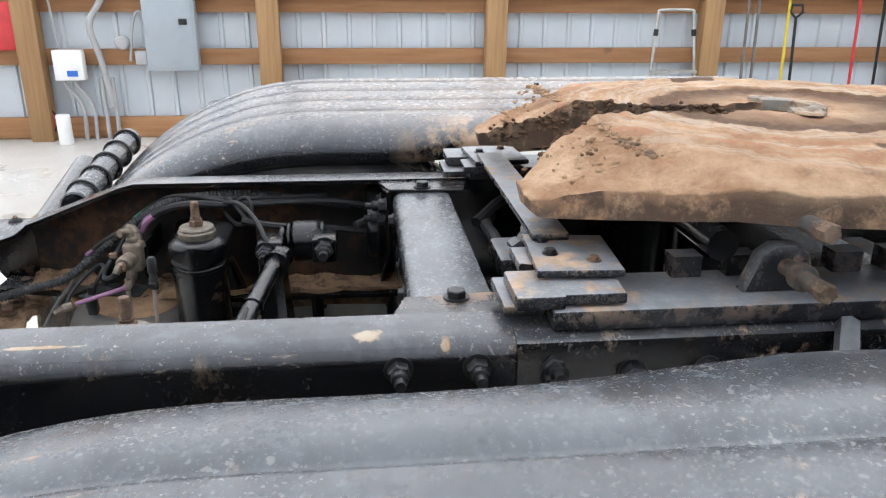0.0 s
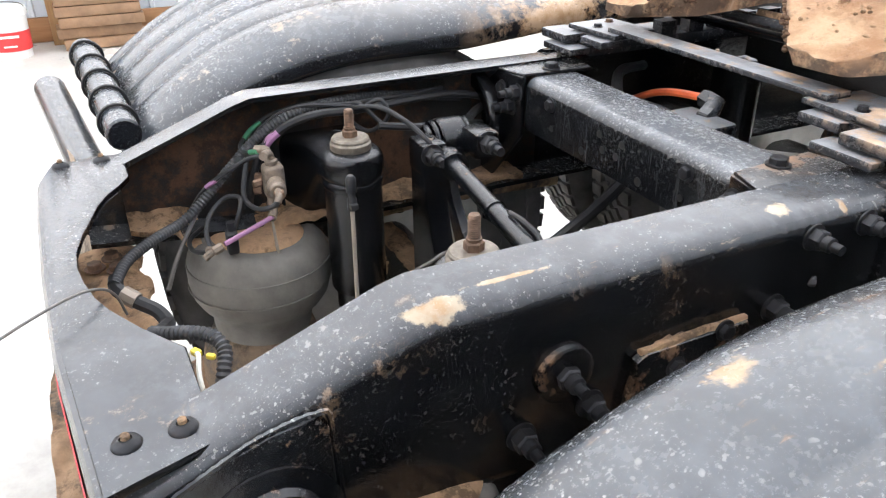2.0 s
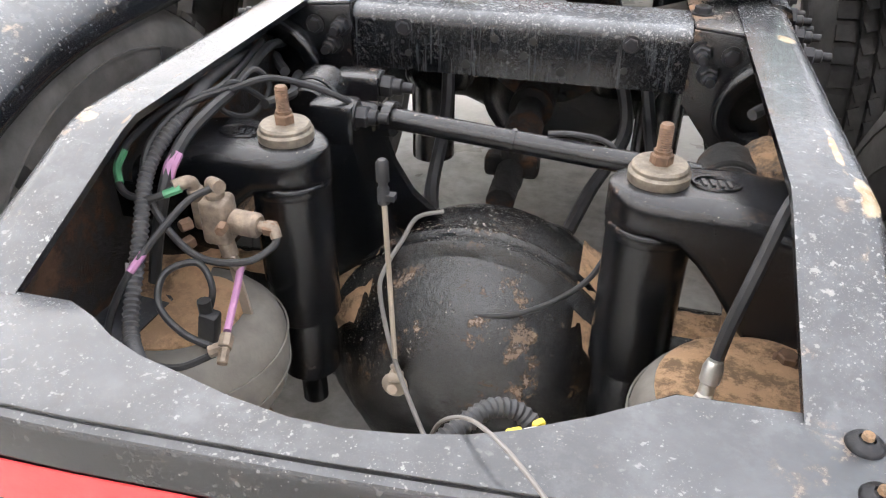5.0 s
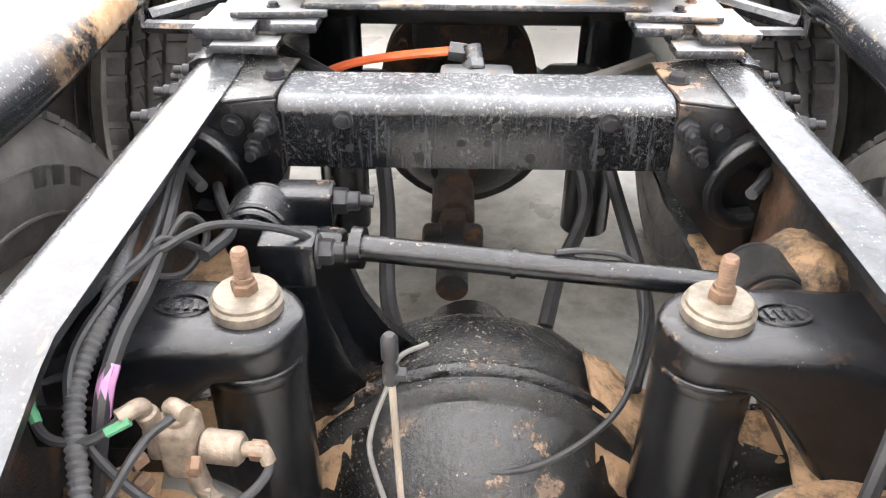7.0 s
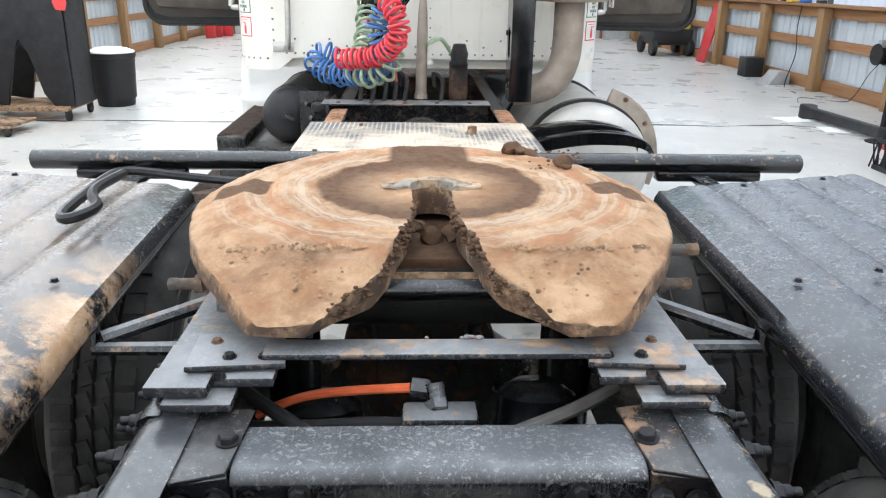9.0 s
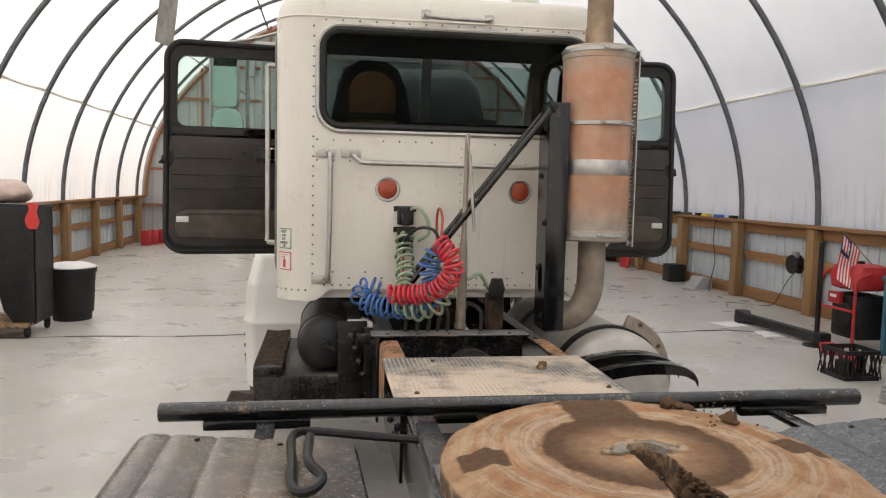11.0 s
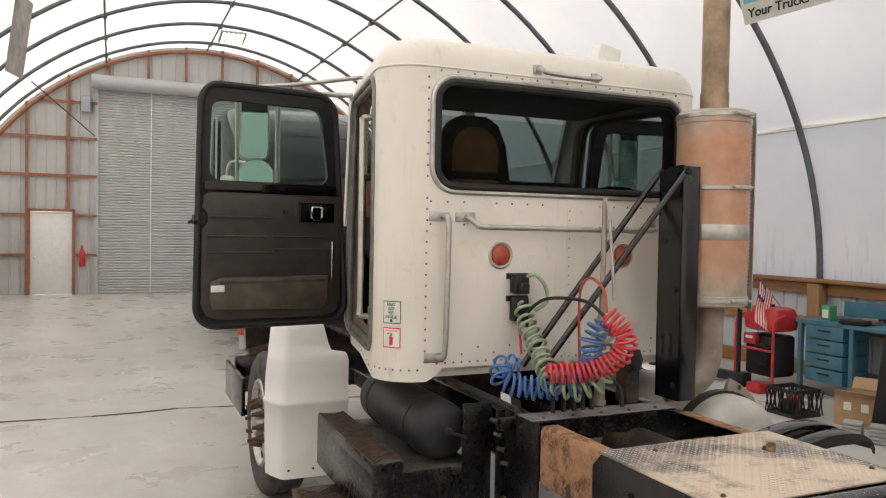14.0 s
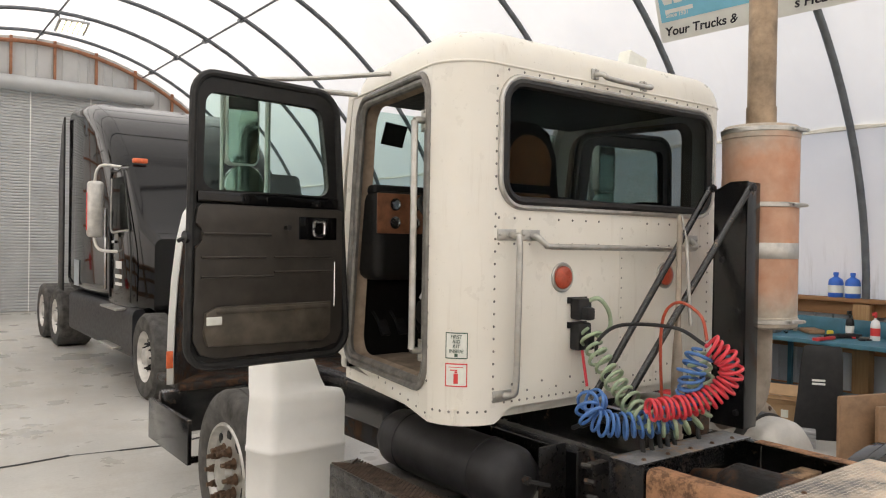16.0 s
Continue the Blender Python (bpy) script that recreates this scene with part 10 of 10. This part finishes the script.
# post on a foot
fs = thing("post_stand", "dark round post on a round foot", "stand", (5.02, 7.05, 0))
bm = B()
lathe(bm, [(0.15, 0), (0.15, 0.012), (0.03, 0.03), (0.028, 0.05), (0.028, 1.22)], (0, 0, 0), (0, 0, 1), 24)
part("post", bm, "bolt", fs)
# small flag on a thin staff, stuck in the generator
fg = thing("flag", "small striped flag on a thin wooden staff stuck in the generator", "flag", (5.58, 6.92, 0.98))
FTOP, FLOW, FLY = Vector((-0.41, -0.02, 0.37)), Vector((-0.21, -0.06, 0.16)), Vector((-0.06, 0.0, -0.53))
bm = B()
cyl(bm, (0, 0, 0), FTOP + Vector((-0.02, 0.0, 0.03)), 0.006, seg=8)
part("staff", bm, "lumber_z", fg)


def flag_pt(u, v):
    """u along the staff down, v outward; draped."""
    return FTOP.lerp(FLOW, u) + FLY * v * (1 - 0.12 * u) + Vector((-0.02, -0.035, 0)) * math.sin(v * 6 + u * 3) * min(1.0, v * 3)


def flag_piece(name, u0, u1, v0, v1, mt, lift=0.0):
    bm = B()
    n = 10
    rows = []
    for k in range(n + 1):
        v = v0 + (v1 - v0) * k / n
        a, b = flag_pt(u0, v), flag_pt(u1, v)
        off = Vector((-0.5, -0.8, 0)) * (0.001 + lift)
        rows.append([a + off, b + off, b - off, a - off])
    loft(bm, rows)
    part(name, bm, mt, fg)


for k in range(13):
    flag_piece("stripe", k / 13, (k + 1) / 13, 0.0, 1.0, "redsign" if k % 2 == 0 else "whitesign")
M["navy"] = plain("flag_navy", (0.03, 0.04, 0.12), 0.7, 0, 0.15, 20, 0.1)
flag_piece("canton", 0.0, 7 / 13, 0.0, 0.42, "navy", 0.002)
# cord reel on the wall
rl = thing("cord_reel", "black cord reel mounted on the wall rail", "cord reel", (XR - 0.12, 9.45, 0.72))
bm = B()
for x in (-0.14, -0.02):
    lathe(bm, [(0.14, 0), (0.145, 0.008), (0.14, 0.016)], (x, 0, 0), (1, 0, 0), 28)
lathe(bm, [(0.09, 0), (0.09, 0.12)], (-0.13, 0, 0), (1, 0, 0), 24)
part("spool", bm, "black_plastic", rl)
bm = B()
box(bm, (-0.06, 0.02, 0.14), (0.08, 0.09, 0.1), None, 0.01)
part("bracket", bm, "pvc", rl)
bm = B()
tube(bm, smooth_line([(-0.08, -0.1, -0.05), (-0.1, 0.15, -0.3), (-0.12, 0.35, -0.6), (-0.2, 0.5, -0.715), (-0.6, 0.9, -0.716), (-0.9, 0.4, -0.716)], 6), 0.006, 6)
part("cord", bm, "hose", rl)
# axle beam on the floor with paper under it
bm = B()
loft(bm, [[(x + a, y, 0.09 + b) for a, b in rrect(w, h, 0.02, 3)] for x, y, w, h in ((4.95, 8.6, 0.16, 0.18), (4.96, 8.5, 0.18, 0.18), (4.965, 8.42, 0.1, 0.12), (5.05, 7.1, 0.1, 0.12), (5.06, 7.05, 0.16, 0.16), (5.07, 6.95, 0.14, 0.15))])
simple("axle_beam", bm, "tank", "black steel axle beam lying on the floor", "axle beam")
for x, y, r in ((4.75, 8.45, 0.2), (4.95, 7.75, -0.15), (5.2, 7.1, 0.1)):
    bm = B()
    box(bm, (x, y, 0.002), (0.42, 0.36, 0.003), Matrix.Rotation(r, 3, "Z"))
    simple("paper_sheet", bm, "paper", "white absorbent sheet on the floor", "paper sheet", "floor sheets")
# far east clutter
bm = B()
box(bm, (6.15, 13.1, 0.17), (0.34, 0.32, 0.34), None, 0.015)
simple("speaker_box", bm, "black_plastic", "black box on the floor by the wall", "box")
bm = B()
prism(bm, [(5.95, 11.85, 0.0), (6.3, 11.85, 0.0), (6.3, 11.85, 0.2), (6.1, 11.85, 0.22)], (0, 0.4, 0), 0.008)
simple("floor_wedge", bm, "pvc", "grey metal wedge on the floor by the wall", "wedge")
rc = thing("plastic_creeper", "red moulded creeper leaning against the wall", "creeper", (6.2, 15.6, 0))
bm = B()
prism(bm, [(-0.1, 0.22, 0), (-0.1, -0.22, 0), (0.06, -0.24, 0.7), (0.14, -0.16, 1.2), (0.14, 0.16, 1.2), (0.06, 0.24, 0.7)], (0.05, 0, 0), 0.02)
part("shell", bm, "red_paint", rc)
mw = thing("mower", "orange and black wheeled machine at the far wall", "machine", (5.9, 17.4, 0))
bm = B()
box(bm, (0, 0, 0.42), (0.9, 1.2, 0.35), None, 0.06)
part("deck", bm, "black_plastic", mw)
bm = B()
box(bm, (0, 0, 0.68), (0.8, 1.1, 0.18), None, 0.05)
part("hood", bm, "yellow", mw)
for x in (-0.42, 0.42):
    for y in (-0.5, 0.45):
        bm = B()
        cyl(bm, (x - 0.06, y, 0.19), (x + 0.06, y, 0.19), 0.19, seg=24, bev=0.02)
        part("wheel", bm, "rubber", mw)
bm = B()
tube(bm, smooth_line([(-0.3, 0.5, 0.6), (-0.3, 0.8, 1.1), (0.3, 0.8, 1.1), (0.3, 0.5, 0.6)], 6), 0.02, 8)
part("handle", bm, "bolt", mw)
for k in range(9):
    y = 11.4 + k * 0.42
    bm = B()
    box(bm, (XR - 0.1, y, KNEE + 0.05), (0.12, 0.2 + 0.1 * (k % 3), 0.05), Matrix.Rotation(k, 3, "Z"), 0.012)
    simple("ledge_item", bm, ("bolt", "blue_jug", "yellow", "dark", "wire")[k % 5], "small tool lying on the capping board", "hand tool", "things on the ledge")
bm = B()
tube(bm, smooth_line([(XR - 0.12, 12.0, KNEE), (XR - 0.14, 12.0, 0.9), (XR - 0.15, 11.9, 0.5), (XR - 0.4, 11.6, 0.012), (XR - 0.6, 10.8, 0.012)], 6), 0.008, 6)
simple("extension_cord", bm, "hose", "black extension cord hanging from the ledge", "cord")
bm = B()
tube(bm, smooth_line([(XR - 0.19, 10.95, 1.12), (XR - 0.2, 10.9, 0.9), (XR - 0.17, 10.95, 0.6), (XR - 0.2, 10.9, 0.3)], 6), 0.012, 6)
simple("pale_cord", bm, "wire", "pale cord hanging down a wall post", "cord")

# ---- roof things ----
lt = thing("ceiling_light", "lit square strip light hung under the roof", "ceiling light", (0.5, 19.45, 6.6))
bm = B()
box(bm, (0, 0, 0.0), (0.62, 0.62, 0.05), Matrix.Rotation(radians(-12), 3, "X"), 0.005)
part("housing", bm, "pvc", lt)
n = Nodes("lit_tube")
n.bsdf.inputs["Emission Color"].default_value = (1.0, 0.86, 0.6, 1)
n.bsdf.inputs["Emission Strength"].default_value = 5.0
M["led"] = n.done((0.8, 0.8, 0.78), 0.5)
for k in range(5):
    bm = B()
    box(bm, Matrix.Rotation(radians(-12), 3, "X") @ Vector((-0.22 + k * 0.11, 0, -0.032)), (0.06, 0.56, 0.02), Matrix.Rotation(radians(-12), 3, "X"), 0.004)
    part("light_tube", bm, "led", lt)
for x in (-0.25, 0.25):
    bm = B()
    cyl(bm, (x, 0, 0), (x, 0, 0.4), 0.008, seg=6)
    part("hanger", bm, "bolt", lt)

M["banner"] = plain("banner_vinyl", (0.6, 0.6, 0.55), 0.55, 0, 0.08, 3, 0.05)
M["banner_grey"] = plain("faded_sign", (0.33, 0.31, 0.28), 0.6, 0, 0.35, 4, 0.05)
M["banner_blue"] = plain("banner_blue", (0.16, 0.44, 0.56), 0.55, 0, 0.12, 3, 0.05)
M["ink"] = plain("banner_ink", (0.015, 0.015, 0.02), 0.6, 0, 0.1, 9, 0.05)


def banner(name, at, along, up, w, h, label, words):
    t = thing(name, label, "banner", at)
    u, v = Vector(along).normalized(), Vector(up).normalized()
    nn = u.cross(v)
    bm = B()
    prism(bm, [u * a + v * b for a, b in ((0, 0), (w, 0), (w, h), (0, h))], nn * -0.006)
    part("sheet", bm, "banner" if words else "banner_grey", t)
    bm = B()
    prism(bm, [u * a + v * b + nn * 0.003 for a, b in ((0.04, h * 0.36), (w - 0.04, h * 0.36), (w - 0.04, h * 0.96), (0.04, h * 0.96))], nn * 0.002)
    part("blue_field", bm, "banner_blue" if words else "banner_grey", t, "blue printed field" if words else "faded grey printed field")
    bm = B()
    for k in range(3):
        prism(bm, [u * a + v * b + nn * 0.006 for a, b in ((0.1 + 0.12 * k, h * 0.66), (0.19 + 0.12 * k, h * 0.66), (0.21 + 0.12 * k, h * 0.84), (0.08 + 0.12 * k, h * 0.78))], nn * 0.002)
    prism(bm, [u * a + v * b + nn * 0.006 for a, b in ((0.1, h * 0.5), (0.42, h * 0.5), (0.42, h * 0.57), (0.1, h * 0.57))], nn * 0.002)
    part("emblem", bm, "banner" if words else "banner_grey", t, "pale emblem and printed bar")
    mm = Matrix((u, v, nn)).transposed().to_4x4()
    for word, a, b, size, mt in words:
        cu = bpy.data.curves.new("lettering", "FONT")
        cu.body, cu.size, cu.extrude, cu.shear, cu.offset = word, size, 0.001, 0.2, size * 0.022
        cu.materials.append(M[mt])
        o = new("lettering", cu)
        o.parent = t
        o.matrix_basis = Matrix.Translation(u * a + v * b + nn * 0.008) @ mm
    return t


banner("banner", (4.27, 6.34, 4.24), (0.22, -1, 0.05), (-0.42, -0.08, 1), 2.6, 0.62, "white and blue printed vinyl banner hung under the roof", [("Your Trucks &", 0.06, 0.07, 0.135, "ink"), ("s Head", 1.45, 0.07, 0.135, "ink"), ("Since 1931", 0.1, 0.27, 0.06, "banner"), ("www.", 0.75, 0.34, 0.17, "banner")])
banner("banner", (-3.8, 13.75, 4.3), (0.24, 1, 0.0), (0.12, 0, 1), 0.75, 1.3, "faded grey printed sign hung on a rope under the roof", [])
for a, b in (((-3.9, 14.1, 5.7), (-3.1, 14.6, 6.3)), ((-3.5, 14.6, 4.3), (-2.6, 19.0, 3.9))):
    bm = B()
    cyl(bm, a, b, 0.012, seg=6)
    simple("rope", bm, "hose", "thin dark rope tied to the roof hoops", "rope", "ropes")

# ---- the second truck, black, nose towards the open end ----
bt = thing("sleeper_truck", "glossy black sleeper tractor with its hood tilted open", "truck", (0.8, 13.1, 0))
OX, OY = 0.95, 14.0


def bp(name, bm, material, label="", parent=None):
    bmesh.ops.translate(bm, verts=bm.verts, vec=(-OX, -OY, 0))
    return part(name, bm, material, parent or bt, label)


bm = B()
secs = []
for y, x0, z0, z1 in ((15.6, -0.25, 1.0, 3.95), (15.3, -0.3, 1.0, 4.05), (14.2, -0.3, 1.0, 3.95), (13.4, -0.28, 1.0, 3.6), (12.75, -0.24, 1.0, 3.05), (12.7, -0.24, 1.0, 2.95)):
    w = 2 * (OX - x0)
    secs.append([(OX + a, y, (z0 + z1) / 2 + b) for a, b in rrect(w, z1 - z0, 0.25, 5)])
loft(bm, secs)
sleeper = bp("sleeper_body", bm, "black_gloss", "tall glossy black sleeper body")
bm = B()
secs = []
for y, x0, z0, z1 in ((12.75, -0.26, 0.95, 2.9), (11.9, -0.26, 0.95, 2.85), (11.5, -0.2, 0.95, 2.1), (11.2, -0.1, 0.95, 1.9)):
    w = 2 * (OX - x0)
    secs.append([(OX + a, y, (z0 + z1) / 2 + b) for a, b in rrect(w, z1 - z0, 0.1, 4)])
loft(bm, secs)
cabb = bp("cab_body", bm, "black_gloss", "black cab body")
for s in (-1,):
    bm = B()
    prism(bm, [(-0.268, 11.75, 2.0), (-0.268, 12.6, 2.0), (-0.268, 12.6, 2.7), (-0.268, 12.0, 2.7)], (-0.004, 0, 0))
    bp("side_window", bm, "glass_dark", "dark side window", cabb)
    bm = B()
    prism(bm, [(-0.1, 11.53, 2.12), (2.0, 11.53, 2.12), (1.95, 11.87, 2.75), (-0.05, 11.87, 2.75)], (0, -0.012, 0.006))
    bp("windscreen", bm, "glass", "pale windscreen", cabb)
    bm = B()
    box(bm, (-0.1, 11.9, 2.9), (0.18, 0.1, 0.06), None, 0.015)
    bp("marker_lamp", bm, "orange", "orange marker lamp", cabb)
    bm = B()
    box(bm, (-0.272, 12.2, 1.55), (0.004, 0.3, 0.1))
    box(bm, (-0.272, 12.2, 1.4), (0.004, 0.34, 0.05))
    box(bm, (-0.272, 12.2, 1.3), (0.004, 0.34, 0.04))
    bp("print_bar", bm, "whitesign", "white printed bars on the door", cabb)
    bm = B()
    tube(bm, smooth_line([(-0.268, 11.62, 1.1), (-0.27, 11.6, 1.6), (-0.268, 11.72, 2.05), (-0.266, 12.0, 2.74), (-0.266, 12.3, 2.78), (-0.266, 12.66, 2.76), (-0.268, 12.68, 2.3), (-0.268, 12.68, 1.1)], 5), 0.012, 6)
    bp("door_seam", bm, "trim", "dark rubber door seam", cabb)
    bm = B()
    tube(bm, smooth_line([(-0.274, 11.75, 2.0), (-0.274, 12.18, 1.99), (-0.274, 12.6, 2.0), (-0.274, 12.61, 2.35), (-0.274, 12.6, 2.7)], 4), 0.014, 6)
    bp("window_trim", bm, "silver", "bright trim round the side window", cabb)
    bm = B()
    box(bm, (-0.285, 12.45, 1.85), (0.03, 0.14, 0.04), None, 0.01)
    bp("door_handle", bm, "chrome", "", cabb)
    bm = B()
    cyl(bm, (-0.31, 12.74, 1.2), (-0.31, 12.74, 2.3), 0.018, seg=8)
    bp("grab_rail", bm, "chrome", "", cabb)
    bm = B()
    prism(bm, [(-0.33, 15.62, 1.0), (-0.33, 16.0, 1.05), (-0.33, 16.02, 3.0), (-0.33, 15.8, 3.75), (-0.33, 15.62, 3.9)], (0.03, 0, 0), 0.008)
    bp("side_extender", bm, "tank", "black side extender panel behind the sleeper", cabb)
    bm = B()
    box(bm, (-0.31, 14.6, 1.35), (0.004, 0.35, 0.4))
    bp("side_hatch", bm, "box_grey", "grey side hatch", cabb)
bm = B()
box(bm, (-0.48, 12.6, 2.28), (0.2, 0.16, 0.75), None, 0.05, 3)
mir = bp("side_mirror", bm, "silver", "tall chrome side mirror")
bm = B()
box(bm, (-0.585, 12.6, 2.25), (0.006, 0.04, 0.5))
bp("reflector", bm, "redsign", "red reflector strip", mir)
bm = B()
tube(bm, smooth_line([(-0.2, 12.4, 2.85), (-0.45, 12.5, 2.85), (-0.5, 12.6, 2.6)], 4), 0.02, 8)
bp("mirror_arm", bm, "silver", "", mir)
bm = B()
tube(bm, smooth_line([(-0.5, 12.6, 1.95), (-0.45, 12.5, 1.75), (-0.22, 12.3, 1.72)], 4), 0.02, 8)
bp("mirror_arm", bm, "silver", "", mir)
bm = B()
secs = []
for y, z in ((11.4, 0.42), (12.2, 0.42), (15.2, 0.42)):
    secs.append([(OX + a, y, 0.72 + b) for a, b in rrect(2.5, 0.62, 0.08, 3)])
loft(bm, secs)
sk = bp("side_skirt", bm, "tank", "black side fairing with steps")
for y, z in ((12.3, 0.5), (12.2, 1.0)):
    bm = B()
    box(bm, (-0.33, y, z), (0.16, 0.8, 0.03), None, 0.006)
    bp("step", bm, "alu", "metal boarding step", sk)
bm = B()
for x in (0.52, 1.38):
    box(bm, (x, 17.0, 0.9), (0.08, 3.6, 0.26))
box(bm, (OX, 18.5, 0.9), (0.9, 0.08, 0.26))
bp("chassis", bm, "frame", "black chassis rails")


def wheel2(x, y, w, name):
    bm = B()
    R = 0.51
    lathe(bm, [(0.3, 0.02), (0.36, 0.0), (0.47, 0.01), (R, 0.05), (R, w - 0.05), (0.47, w - 0.01), (0.36, w), (0.3, w - 0.02)], (x + w, y, R), (-1, 0, 0), 40)
    bmesh.ops.delete(bm, geom=[f for f in bm.faces if len(f.verts) > 10], context="FACES")
    t = bp(name, bm, "tyre", "black truck tyre on a bright rim")
    bm = B()
    lathe(bm, [(0.3, w - 0.02), (0.28, w - 0.06), (0.2, w - 0.12), (0.12, w - 0.1), (0.1, w - 0.02), (0.04, w)], (x + w, y, R), (-1, 0, 0), 30)
    bmesh.ops.delete(bm, geom=[f for f in bm.faces if len(f.verts) > 10 and f.verts[0].co.x < x + 0.1 and (f.verts[0].co.yz - f.calc_center_median().yz).length > 0.2], context="FACES")
    r2 = bp("rim", bm, "silver", "bright rim", t)
    # hand hole shade as dark discs laid on the rim
    for k in range(10):
        a = 2 * math.pi * (k + 0.5) / 10
        bm = B()
        lathe(bm, [(0.028, 0), (0.028, 0.004)], (x + 0.1, y + 0.22 * math.cos(a), R + 0.22 * math.sin(a)), (-1, 0, 0), 12)
        bp("hand_hole_disc", bm, "dark", "", t)
    for k in range(10):
        a = 2 * math.pi * k / 10
        ob = bolt(t, (x + 0.1 - OX, y - OY + 0.15 * math.cos(a), R + 0.15 * math.sin(a)), (-1, 0, 0), "nut", 1.3)


wheel2(-0.3, 10.95, 0.3, "front_wheel")
wheel2(-0.33, 16.35, 0.56, "drive_wheel")
wheel2(-0.33, 17.65, 0.56, "drive_wheel")
wheel2(1.9, 10.95, 0.3, "front_wheel")
bm = B()
box(bm, (OX, 10.9, 1.1), (1.1, 1.4, 0.8), None, 0.08)
bp("engine_block", bm, "inner", "dusty engine under the tilted hood")
